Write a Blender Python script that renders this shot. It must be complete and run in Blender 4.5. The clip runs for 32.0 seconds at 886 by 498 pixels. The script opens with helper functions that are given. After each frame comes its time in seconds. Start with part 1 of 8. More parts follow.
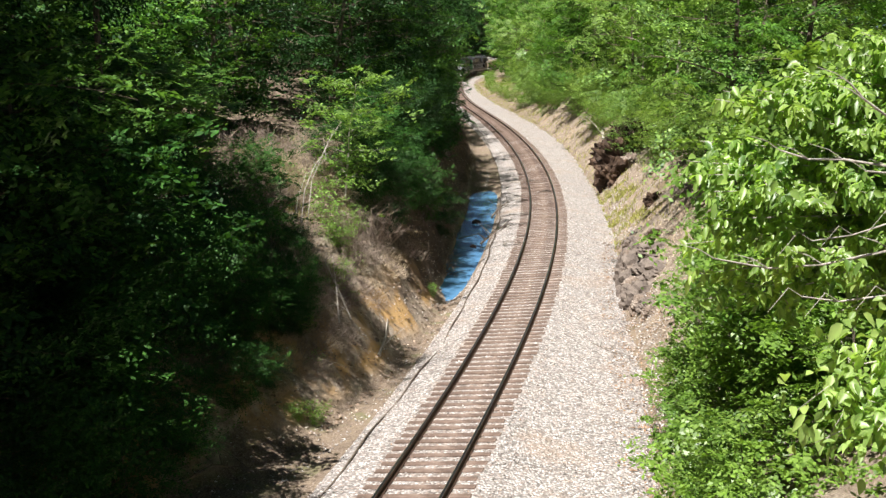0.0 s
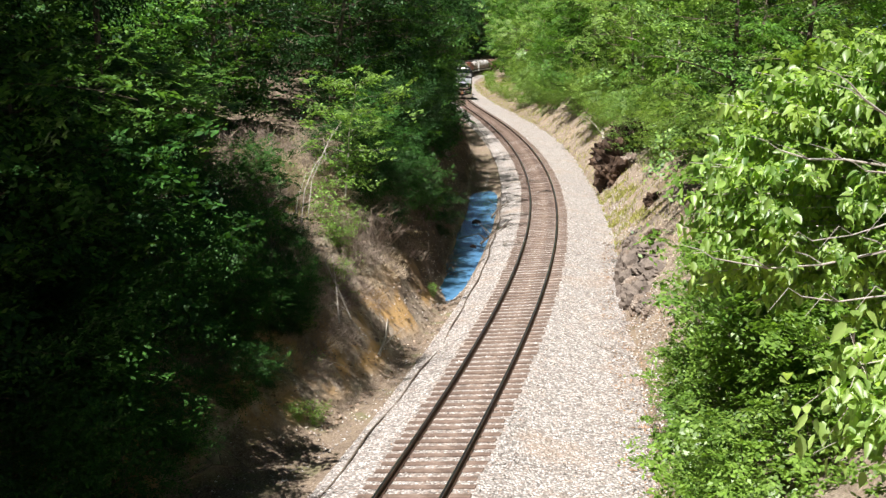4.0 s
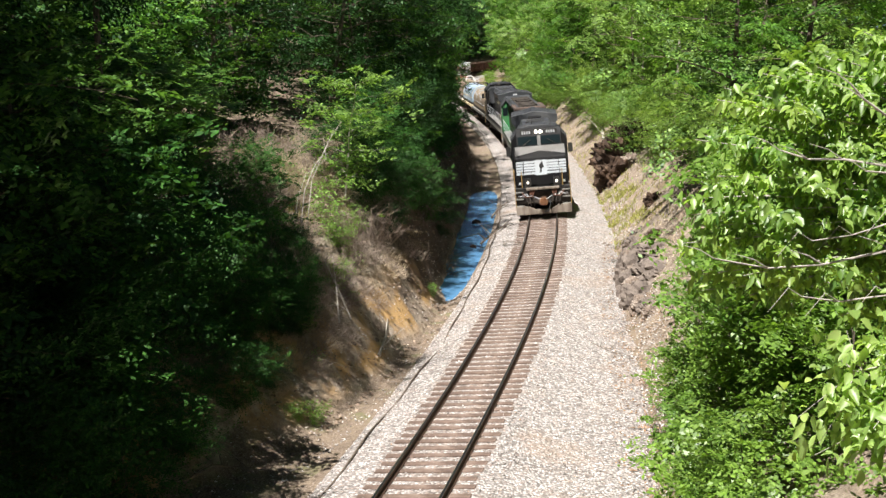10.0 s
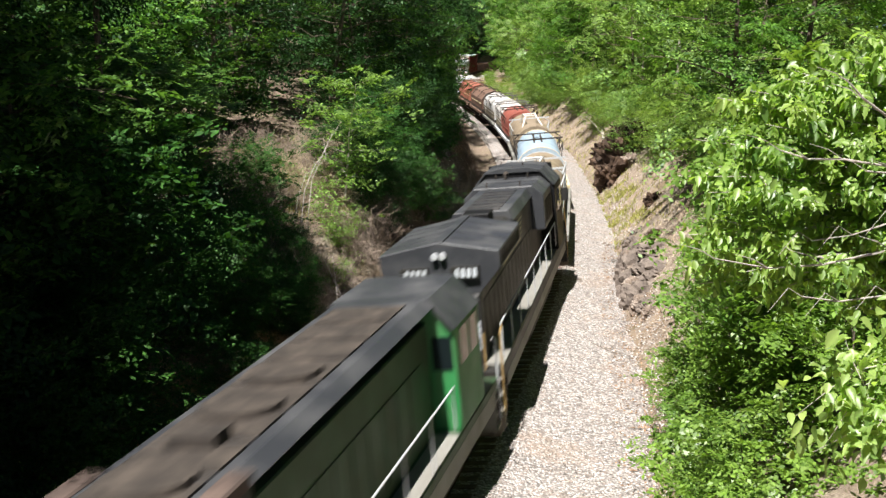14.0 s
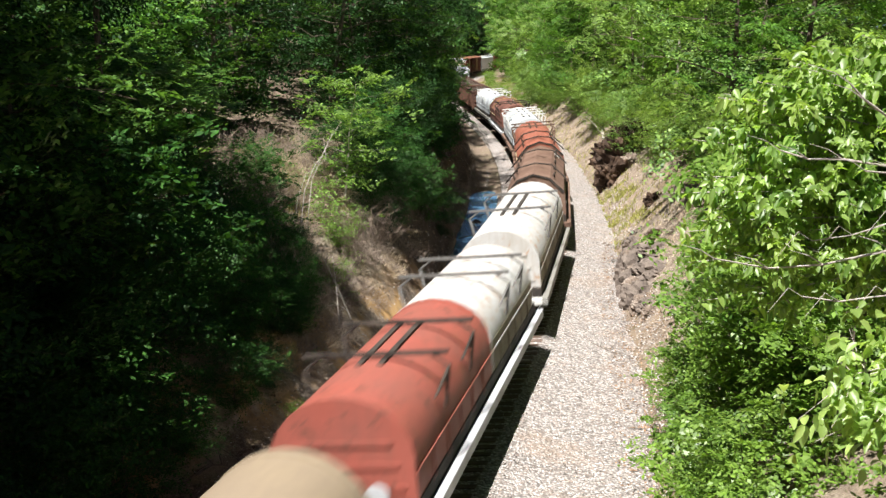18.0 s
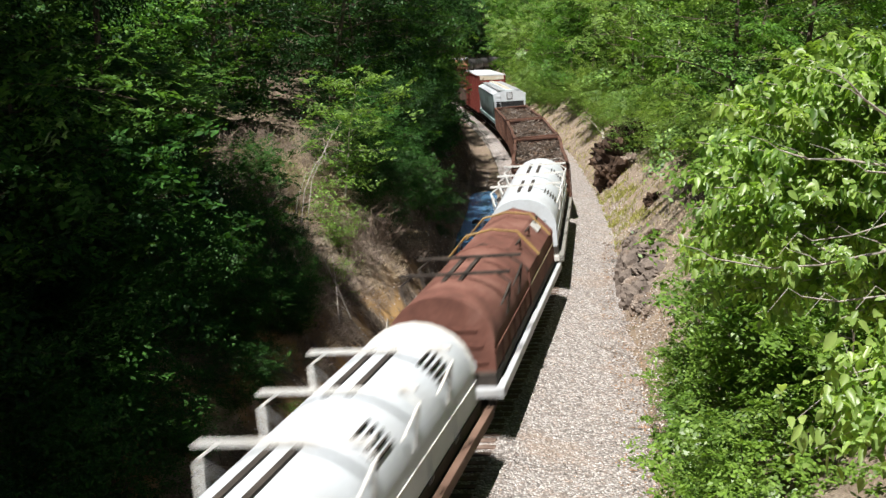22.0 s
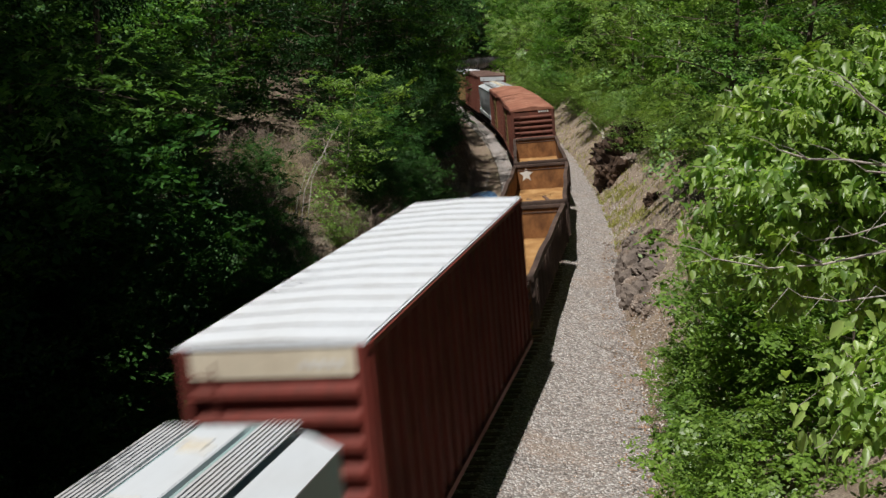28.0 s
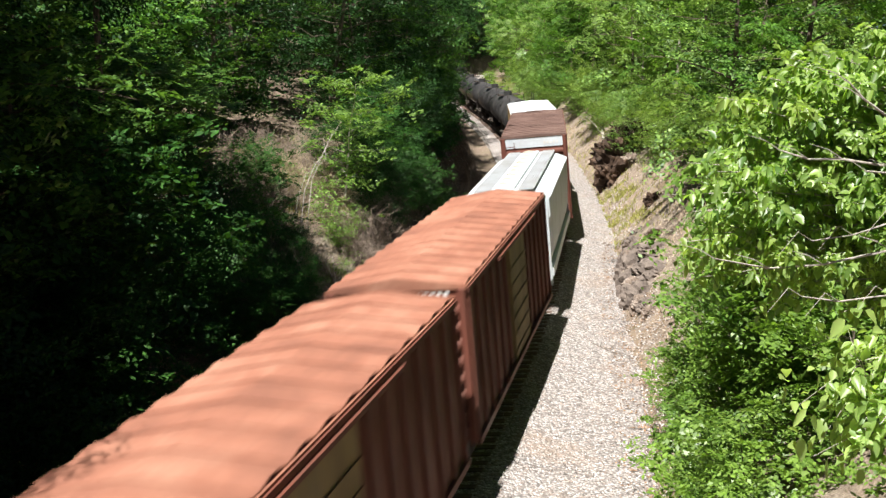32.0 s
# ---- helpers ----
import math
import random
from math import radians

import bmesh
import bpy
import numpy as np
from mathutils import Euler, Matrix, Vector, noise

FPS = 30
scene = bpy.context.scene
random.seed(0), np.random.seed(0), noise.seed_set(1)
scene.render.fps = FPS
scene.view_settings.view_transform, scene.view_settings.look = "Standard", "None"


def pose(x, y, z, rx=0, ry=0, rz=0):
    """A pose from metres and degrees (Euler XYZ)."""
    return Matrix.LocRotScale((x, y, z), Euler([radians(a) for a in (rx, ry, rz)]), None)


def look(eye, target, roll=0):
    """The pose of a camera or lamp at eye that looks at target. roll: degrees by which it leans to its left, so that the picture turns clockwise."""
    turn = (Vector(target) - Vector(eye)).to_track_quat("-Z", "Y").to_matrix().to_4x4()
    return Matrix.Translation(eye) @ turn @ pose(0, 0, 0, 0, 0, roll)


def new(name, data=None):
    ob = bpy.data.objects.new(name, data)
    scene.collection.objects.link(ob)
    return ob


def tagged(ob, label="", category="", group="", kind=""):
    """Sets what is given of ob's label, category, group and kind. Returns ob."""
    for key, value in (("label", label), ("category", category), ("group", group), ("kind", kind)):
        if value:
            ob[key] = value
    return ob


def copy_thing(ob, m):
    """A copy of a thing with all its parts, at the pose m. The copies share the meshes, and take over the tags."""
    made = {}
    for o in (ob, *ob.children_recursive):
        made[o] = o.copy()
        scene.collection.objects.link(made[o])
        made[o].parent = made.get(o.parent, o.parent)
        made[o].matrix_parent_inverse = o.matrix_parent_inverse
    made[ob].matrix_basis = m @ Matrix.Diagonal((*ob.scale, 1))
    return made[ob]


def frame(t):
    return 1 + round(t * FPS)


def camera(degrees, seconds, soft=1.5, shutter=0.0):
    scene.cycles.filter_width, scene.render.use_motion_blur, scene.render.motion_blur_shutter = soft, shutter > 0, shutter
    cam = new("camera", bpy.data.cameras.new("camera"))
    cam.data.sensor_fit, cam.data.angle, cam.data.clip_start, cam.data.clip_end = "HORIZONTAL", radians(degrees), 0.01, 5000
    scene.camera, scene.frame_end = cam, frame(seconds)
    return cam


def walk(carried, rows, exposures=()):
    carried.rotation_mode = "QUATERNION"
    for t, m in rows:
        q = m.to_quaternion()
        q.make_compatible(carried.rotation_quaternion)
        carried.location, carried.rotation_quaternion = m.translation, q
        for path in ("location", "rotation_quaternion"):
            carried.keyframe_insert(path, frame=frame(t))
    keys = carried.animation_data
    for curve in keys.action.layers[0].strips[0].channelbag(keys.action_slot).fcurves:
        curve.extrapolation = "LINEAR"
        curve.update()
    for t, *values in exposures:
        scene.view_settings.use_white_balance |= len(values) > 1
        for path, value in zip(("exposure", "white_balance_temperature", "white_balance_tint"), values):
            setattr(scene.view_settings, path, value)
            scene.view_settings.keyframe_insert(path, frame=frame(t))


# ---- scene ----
cam = camera(40.06, 32.0, soft=1.4, shutter=0.7)
EYE = pose(0, 0, 9.851, 79.915, 0, 0)


# the railway's centre line: curvature at even stations, s metres along it
STATIONS = [-450, -20, -6, 8, 22, 36, 50, 64, 78, 92, 106, 120, 135, 150, 165, 180, 200, 240, 265, 290, 320, 345, 370, 720]
BENDS = [0.0002, 0.00075, 0.00121, 0.00186, 0.00304, 0.00329, 0.00301, 0.00259, 0.00205, 0.00158, 0.00132, 0.00109, -0.00001,
         -0.00105, -0.00156, -0.0014, -0.0003, -0.0006, -0.0024, -0.0046, -0.0050, -0.002, 0.0, 0.0]
DS = 0.5
LINE_S = np.arange(-450, 720.1, DS)
_k = np.interp(LINE_S, STATIONS, BENDS)
_h = np.concatenate([[0], np.cumsum((_k[1:] + _k[:-1]) / 2 * DS)])
_zero = int(450 / DS)
LINE_H = _h - _h[_zero] + 1.358612
_m = (LINE_H[1:] + LINE_H[:-1]) / 2
LINE_X = np.concatenate([[0], np.cumsum(np.cos(_m) * DS)])
LINE_Y = np.concatenate([[0], np.cumsum(np.sin(_m) * DS)])
LINE_X += -1.73109 - LINE_X[_zero]
LINE_Y += 20.39634 - LINE_Y[_zero]


def fall_at(s):
    """A slight dip beyond the bend, set to fit the far line to the camera's view."""
    return np.interp(s, [190, 230, 270, 310, 340], [0, -0.25, -0.7, -0.8, -0.7])


def cant_at(s):
    """The lean of the track towards the inside of its bends, radians."""
    return np.radians(5.0) * np.interp(s, [-40, -20, 90, 150, 180, 270, 320], [1, 1, 1, 0, -0.6, -0.6, 0])


def on_line(s, lat, up=0.0, cant=True):
    """A place beside the centre line: s metres along it, lat metres to its right, up metres above the rails."""
    h = np.interp(s, LINE_S, LINE_H)
    c = cant_at(s) if cant else 0.0
    side = lat * np.cos(c) - up * np.sin(c)
    return (np.interp(s, LINE_S, LINE_X) + np.sin(h) * side, np.interp(s, LINE_S, LINE_Y) - np.cos(h) * side,
            lat * np.sin(c) + up * np.cos(c) + fall_at(s))


def to_line(x, y):
    """The nearest station and the offset from the centre line, for arrays of places."""
    x, y = np.asarray(x, float).ravel(), np.asarray(y, float).ravel()
    sel = slice(0, None, 4)
    lx, ly, lh, ls = LINE_X[sel], LINE_Y[sel], LINE_H[sel], LINE_S[sel]
    s, lat = np.empty_like(x), np.empty_like(x)
    for a in range(0, len(x), 4000):
        dx, dy = x[a:a + 4000, None] - lx, y[a:a + 4000, None] - ly
        i = (dx * dx + dy * dy).argmin(1)
        n = np.arange(len(i))
        h = lh[i]
        s[a:a + 4000] = ls[i] + dx[n, i] * np.cos(h) + dy[n, i] * np.sin(h)
        lat[a:a + 4000] = dx[n, i] * np.sin(h) - dy[n, i] * np.cos(h)
    return s, lat


EXPOSURES = [(0, 1.25), (12, 1.25), (14, 1.3), (17, 1.3), (18, 1.25), (19, 1.0), (20, 1.02), (21, 1.14), (22, 0.9), (23, 0.93), (24, 0.9), (25, 1.12), (28, 0.15), (29, 0.3), (30, 1.05), (31, 1.27), (32, 1.25)]
walk(cam, [(0, EYE), (32.0, EYE)], EXPOSURES)

# ---- light ----
SUN_AZ, SUN_EL = radians(243), radians(63)   # towards the sun, from +x counter-clockwise
world = bpy.data.worlds.new("sky")
scene.world = world
world.use_nodes = True
_n = world.node_tree.nodes
_sky = _n.new("ShaderNodeTexSky")
_sky.sky_type, _sky.sun_disc = "NISHITA", False
_sky.sun_elevation, _sky.sun_rotation = SUN_EL, radians(90) - SUN_AZ
_sky.air_density, _sky.dust_density, _sky.ozone_density, _sky.altitude = 0.38, 0.1, 1.2, 1200
_n["Background"].inputs["Strength"].default_value = 0.02
world.node_tree.links.new(_sky.outputs["Color"], _n["Background"].inputs["Color"])
sun = new("sun", bpy.data.lights.new("sun", "SUN"))
sun.data.energy, sun.data.angle, sun.data.color = 5.0, radians(0.55), (1.0, 0.965, 0.915)
_d = Vector((math.cos(SUN_AZ) * math.cos(SUN_EL), math.sin(SUN_AZ) * math.cos(SUN_EL), math.sin(SUN_EL)))
sun.matrix_world = look(_d * 200, (0, 0, 0))

# ---- mesh tools ----
class Shape:
    """Gathers corners and faces for one mesh."""

    def __init__(self):
        self.v, self.f = [], []

    def add(self, verts, faces):
        n = len(self.v)
        self.v.extend(verts)
        self.f.extend([[i + n for i in f] for f in faces])
        return self

    def box(self, x0, x1, y0, y1, z0, z1):
        return self.add([(x, y, z) for x in (x0, x1) for y in (y0, y1) for z in (z0, z1)],
                        [(0, 1, 3, 2), (4, 6, 7, 5), (0, 4, 5, 1), (2, 3, 7, 6), (0, 2, 6, 4), (1, 5, 7, 3)])

    def prism(self, outline, x0, x1, inset0=0.0, inset1=0.0):
        """An outline of (y, z), counter-clockwise seen from +x, drawn out along x."""
        n = len(outline)
        my, mz = sum(a for a, _ in outline) / n, sum(b for _, b in outline) / n
        ring = lambda x, k: [(x, my + (a - my) * (1 - k), mz + (b - mz) * (1 - k)) for a, b in outline]
        return self.add(ring(x0, inset0) + ring(x1, inset1), [list(range(n))[::-1], list(range(n, 2 * n))]
                        + [(i, (i + 1) % n, n + (i + 1) % n, n + i) for i in range(n)])

    def side_prism(self, outline, y0, y1):
        """An outline of (x, z) drawn out along y."""
        n = len(outline)
        return self.add([(a, y0, b) for a, b in outline] + [(a, y1, b) for a, b in outline],
                        [list(range(n)), list(range(n, 2 * n))[::-1]] + [(i, n + i, n + (i + 1) % n, (i + 1) % n) for i in range(n)])

    def tube(self, path, radii, n=6, caps=True):
        path = [Vector(q) for q in path]
        if not hasattr(radii, "__len__"):
            radii = [radii] * len(path)
        rings, ref = [], None
        for i, q in enumerate(path):
            way = (path[min(i + 1, len(path) - 1)] - path[max(i - 1, 0)]).normalized()
            if ref is None:
                ref = way.orthogonal().normalized()
            ref = (ref - way * ref.dot(way)).normalized()
            other = way.cross(ref)
            rings.append([q + (ref * math.cos(a) + other * math.sin(a)) * radii[i] for a in [2 * math.pi * j / n for j in range(n)]])
        faces = []
        for i in range(len(path) - 1):
            faces += [(i * n + j, i * n + (j + 1) % n, (i + 1) * n + (j + 1) % n, (i + 1) * n + j) for j in range(n)]
        if caps:
            faces += [list(range(n))[::-1], [(len(path) - 1) * n + j for j in range(n)]]
        return self.add([tuple(q) for r in rings for q in r], faces)

    def rod(self, a, b, r, n=8):
        return self.tube([a, b], r, n)


def mesh_of(shape, name, material, bevel=0.0, smooth=0.0, fix=True):
    me = bpy.data.meshes.new(name)
    me.from_pydata([tuple(q) for q in shape.v], [], shape.f)
    if bevel or fix:
        bm = bmesh.new()
        bm.from_mesh(me)
        if fix:
            bmesh.ops.recalc_face_normals(bm, faces=bm.faces)
        if bevel:
            edges = [e for e in bm.edges if len(e.link_faces) == 2 and e.calc_face_angle(0) > 0.5]
            bmesh.ops.bevel(bm, geom=edges, offset=bevel, segments=1, affect="EDGES", clamp_overlap=True)
        bm.to_mesh(me)
        bm.free()
    if smooth:
        me.shade_smooth()
        me.set_sharp_from_angle(angle=radians(smooth))
    me.materials.append(material)
    return me


def part(name, shape, material, parent, label="", bevel=0.0, smooth=0.0, at=None, kind=""):
    """One mesh object under a thing or under a part."""
    me = shape if isinstance(shape, bpy.types.Mesh) else mesh_of(shape, name, material, bevel, smooth)
    ob = new(name, me)
    ob.parent = parent
    if at is not None:
        ob.matrix_basis = at
    return tagged(ob, label, kind=kind)


def thing(name, label, category, group="", kind="", at=None):
    ob = new(name)
    ob.empty_display_size = 0.3
    if at is not None:
        ob.matrix_basis = at
    return tagged(ob, label, category, group, kind)


def raw_mesh(name, verts, faces, material, smooth=False):
    """A large mesh from arrays of corners and equal-sized faces."""
    verts, faces = np.asarray(verts, np.float32), np.asarray(faces, np.int32)
    me = bpy.data.meshes.new(name)
    k = faces.shape[1]
    me.vertices.add(len(verts))
    me.vertices.foreach_set("co", verts.ravel())
    me.loops.add(faces.size)
    me.loops.foreach_set("vertex_index", faces.ravel())
    me.polygons.add(len(faces))
    me.polygons.foreach_set("loop_start", np.arange(0, faces.size, k, dtype=np.int32))
    me.update(calc_edges=True)
    if smooth:
        me.shade_smooth()
    me.materials.append(material)
    return me

# ---- materials ----
class Nodes:
    """Short hand for building a node material."""

    def __init__(self, name):
        self.m = bpy.data.materials.new(name)
        self.m.use_nodes = True
        self.t = self.m.node_tree
        self.b = self.t.nodes["Principled BSDF"]
        self.out = self.t.nodes["Material Output"]

    def add(self, kind, **inputs):
        n = self.t.nodes.new(kind)
        for k, v in inputs.items():
            self.put(n, k.replace("_", " "), v)
        return n

    def put(self, n, key, v):
        sock = n.inputs[key]
        if isinstance(v, bpy.types.NodeSocket):
            self.t.links.new(v, sock)
        else:
            sock.default_value = v

    def coords(self, kind="Object", scale=None):
        c = self.add("ShaderNodeTexCoord").outputs[kind]
        if scale:
            mp = self.add("ShaderNodeMapping", Vector=c, Scale=scale)
            c = mp.outputs[0]
        return c

    def world(self):
        return self.add("ShaderNodeNewGeometry").outputs["Position"]

    def noise(self, vec, scale, detail=4.0, rough=0.55, distort=0.0):
        return self.add("ShaderNodeTexNoise", Vector=vec, Scale=scale, Detail=detail, Roughness=rough, Distortion=distort).outputs["Fac"]

    def ramp(self, fac, *stops):
        n = self.add("ShaderNodeValToRGB", Fac=fac)
        el = n.color_ramp.elements
        while len(el) < len(stops):
            el.new(0.5)
        for e, (pos, col) in zip(el, stops):
            e.position = pos
            e.color = (*col, 1) if hasattr(col, "__len__") else (col, col, col, 1)
        return n.outputs["Color"]

    def mix(self, fac, a, b, mode="MIX"):
        n = self.t.nodes.new("ShaderNodeMix")
        n.data_type, n.blend_type = "RGBA", mode
        for key, v in ((0, fac), (6, a), (7, b)):
            if isinstance(v, bpy.types.NodeSocket):
                self.t.links.new(v, n.inputs[key])
            elif key and hasattr(v, "__len__"):
                n.inputs[key].default_value = (*v, 1)
            else:
                n.inputs[key].default_value = v
        return n.outputs[2]

    def bump(self, height, strength=0.5, distance=0.02):
        self.put(self.b, "Normal", self.add("ShaderNodeBump", Strength=strength, Distance=distance, Height=height).outputs[0])

    def done(self, color=None, rough=0.7, metal=0.0, spec=0.5):
        if color is not None:
            self.put(self.b, "Base Color", (*color, 1) if isinstance(color, tuple) else color)
        self.put(self.b, "Roughness", rough)
        self.put(self.b, "Metallic", metal)
        self.put(self.b, "Specular IOR Level", spec)
        return self.m


def painted(name, color, dirt=(0.09, 0.06, 0.045), amount=0.45, rough=0.5, streak=True, rust=None, shine=0.5):
    """Weathered paint on steel: dust and grime in streaks, rust spots."""
    n = Nodes(name)
    obj = n.coords()
    big = n.noise(obj, 0.7, 5, 0.6)
    fine = n.noise(obj, 9.0, 5, 0.65)
    c = n.mix(n.ramp(fine, (0.35, 0.0), (0.8, 0.5)), color, tuple(min(1, x * 0.72) for x in color))
    if streak:
        run = n.noise(n.coords(scale=(3.0, 3.0, 0.25)), 2.2, 4, 0.6)
        c = n.mix(n.ramp(run, (0.5 - 0.18 * amount, 0.0), (0.78, amount)), c, dirt)
    c = n.mix(n.ramp(big, (0.45, 0.0), (0.75, amount)), c, dirt)
    if rust:
        spot = n.noise(obj, 3.1, 6, 0.7, 0.4)
        c = n.mix(n.ramp(spot, (0.56, 0.0), (0.64, 0.9)), c, rust)
    n.bump(fine, 0.15, 0.01)
    return n.done(c, n.ramp(big, (0.2, rough - 0.12), (0.8, min(0.95, rough + 0.3))), 0.0, shine)


def rusted(name, low, mid, high, scale=1.2, rough=0.85):
    n = Nodes(name)
    obj = n.coords()
    a = n.noise(obj, scale, 6, 0.65, 0.3)
    b = n.noise(obj, scale * 11, 4, 0.6)
    c = n.ramp(a, (0.28, low), (0.5, mid), (0.74, high))
    c = n.mix(n.ramp(b, (0.35, 0.0), (0.75, 0.35)), c, low)
    n.bump(b, 0.3, 0.01)
    return n.done(c, rough, 0.0, 0.3)


def leafy(name, dark, light, thin=0.35, gloss=0.5, shine=0.22):
    """Leaf blades: each one its own green, letting some light through."""
    n = Nodes(name)
    geo = n.add("ShaderNodeNewGeometry")
    pick = n.add("ShaderNodeObjectInfo").outputs["Random"]
    c = n.ramp(geo.outputs["Random Per Island"], (0.0, dark), (0.75, light), (1.0, tuple(min(1, x * 1.3) for x in light)))
    wide = n.noise(geo.outputs["Position"], 0.35, 3, 0.5)
    c = n.mix(n.ramp(wide, (0.3, 0.0), (0.7, 0.4)), c, dark)
    c = n.mix(n.ramp(pick, (0.0, 0.0), (1.0, 0.25)), c, tuple(x * y for x, y in zip(light, (1.25, 1.0, 0.7))))
    other = n.add("ShaderNodeMath", Value=n.add("ShaderNodeMath", Value=pick).outputs[0])
    other.operation = "FRACT"
    other.inputs[0].links[0].from_node.operation = "MULTIPLY"
    other.inputs[0].links[0].from_node.inputs[1].default_value = 7.3
    c = n.mix(n.ramp(other.outputs[0], (0.5, 0.0), (1.0, 0.28)), c, dark)
    n.done(c, gloss, 0.0, shine)
    tr = n.add("ShaderNodeBsdfTranslucent", Color=n.mix(1.0, c, (1.5, 1.6, 0.7), "MULTIPLY"))
    mx = n.add("ShaderNodeMixShader", Fac=thin)
    n.t.links.new(n.b.outputs[0], mx.inputs[1])
    n.t.links.new(tr.outputs[0], mx.inputs[2])
    n.t.links.new(mx.outputs[0], n.out.inputs["Surface"])
    return n.m


def make_ground():
    n = Nodes("earth_and_litter")
    w = n.world()
    geo = n.add("ShaderNodeNewGeometry")
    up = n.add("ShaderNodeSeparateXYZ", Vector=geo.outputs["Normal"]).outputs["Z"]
    a, b, c4 = n.noise(w, 0.45, 5, 0.6), n.noise(w, 3.2, 6, 0.7), n.noise(w, 22.0, 5, 0.7)
    clay = n.ramp(b, (0.3, (0.12, 0.095, 0.075)), (0.5, (0.28, 0.225, 0.175)), (0.72, (0.49, 0.425, 0.355)))
    clay = n.mix(n.ramp(a, (0.52, 0.0), (0.66, 0.5)), clay, (0.37, 0.245, 0.135))
    litter = n.ramp(c4, (0.3, (0.07, 0.05, 0.035)), (0.5, (0.18, 0.135, 0.10)), (0.68, (0.38, 0.31, 0.25)))
    litter = n.mix(n.ramp(b, (0.5, 0.0), (0.7, 0.7)), litter, (0.30, 0.235, 0.16))
    moss = n.mix(n.ramp(n.noise(w, 1.1, 4, 0.6), (0.55, 0.0), (0.68, 0.6)), litter, (0.13, 0.16, 0.05))
    high = n.add("ShaderNodeMapRange", Value=n.add("ShaderNodeSeparateXYZ", Vector=w).outputs["Z"], From_Min=-0.6, From_Max=5.4).outputs[0]
    seam = n.mix(1.0, n.ramp(high, (0.0, 0.0), (0.08, 1.0), (0.25, 0.9), (0.42, 0.0)), n.ramp(a, (0.42, 0.0), (0.52, 1.0)), "MULTIPLY")
    west = n.add("ShaderNodeMapRange", Value=n.add("ShaderNodeSeparateXYZ", Vector=w).outputs["X"], From_Min=2.0, From_Max=1.0).outputs[0]
    seam = n.mix(1.0, seam, west, "MULTIPLY")
    # Steep clay: wet earth, with the overhang's shade put into the darker colour
    damp_shade = n.ramp(b, (0.3, (0.045, 0.032, 0.024)), (0.7, (0.14, 0.098, 0.07)))
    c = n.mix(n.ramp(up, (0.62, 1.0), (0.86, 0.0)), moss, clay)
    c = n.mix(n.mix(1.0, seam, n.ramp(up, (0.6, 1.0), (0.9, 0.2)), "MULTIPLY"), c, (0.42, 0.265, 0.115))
    c = n.mix(n.ramp(up, (0.44, 1.0), (0.58, 0.0)), c, damp_shade)
    c = n.mix(n.ramp(c4, (0.62, 0.0), (0.78, 0.5)), c, (0.55, 0.47, 0.38))
    n.bump(n.mix(0.5, b, c4), 0.9, 0.10)
    return n.done(c, 0.95, 0, 0.2)


def make_gravel(name, tint):
    n = Nodes(name)
    w = n.world()
    v = n.add("ShaderNodeTexVoronoi", Vector=w, Scale=13.5, Randomness=1.0)
    grey = n.add("ShaderNodeSeparateColor", Color=v.outputs["Color"]).outputs[0]
    c = n.ramp(grey, (0.0, (0.12, 0.11, 0.105)), (0.3, (0.26, 0.24, 0.228)), (0.65, (0.42, 0.39, 0.37)), (1.0, (0.68, 0.66, 0.65)))
    hue = n.add("ShaderNodeSeparateColor", Color=v.outputs["Color"]).outputs[1]
    c = n.mix(n.ramp(hue, (0.72, 0.0), (0.95, 0.5)), c, (0.40, 0.27, 0.21))
    c = n.mix(0.2, c, tint)
    gap = n.ramp(v.outputs["Distance"], (0.40, 0.0), (0.66, 0.62))
    c = n.mix(gap, c, (0.10, 0.082, 0.072))
    big = n.noise(w, 0.4, 6, 0.65)
    c = n.mix(n.ramp(big, (0.53, 0.0), (0.70, 0.4)), c, (0.33, 0.225, 0.15))
    n.bump(n.ramp(v.outputs["Distance"], (0.0, 1.0), (0.6, 0.0)), 1.0, 0.05)
    return n.done(c, 0.9, 0, 0.25)


def make_bark(name, low, high):
    n = Nodes(name)
    o = n.coords(scale=(5, 5, 0.9))
    a = n.noise(o, 3.0, 6, 0.7)
    n.bump(a, 0.7, 0.03)
    return n.done(n.ramp(a, (0.3, low), (0.7, high)), 0.92, 0, 0.2)


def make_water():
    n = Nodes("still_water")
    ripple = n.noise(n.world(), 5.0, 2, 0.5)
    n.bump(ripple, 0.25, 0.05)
    # Sky reflection helped along: IOR above water's, sky blue in the base colour
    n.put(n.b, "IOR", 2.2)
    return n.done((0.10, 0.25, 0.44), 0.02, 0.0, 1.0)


GROUND = make_ground()
GRAVEL = make_gravel("pale_ballast", (0.435, 0.395, 0.365))
TRACK_GRAVEL = make_gravel("dusty_ballast", (0.36, 0.28, 0.23))
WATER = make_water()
BARK = make_bark("grey_brown_bark", (0.05, 0.038, 0.03), (0.20, 0.16, 0.125))
PALE_BARK = make_bark("pale_dead_bark", (0.22, 0.19, 0.16), (0.55, 0.50, 0.45))
LEAF_MID = leafy("leaf_mid_green", (0.013, 0.053, 0.009), (0.112, 0.24, 0.038))
# LEAF_DEEP and LEAF_SHADE carry the wood's shade as darker leaf colour
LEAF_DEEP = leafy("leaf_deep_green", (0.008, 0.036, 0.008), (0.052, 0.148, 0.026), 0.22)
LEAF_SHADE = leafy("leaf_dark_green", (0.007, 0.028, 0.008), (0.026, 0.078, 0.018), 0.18)
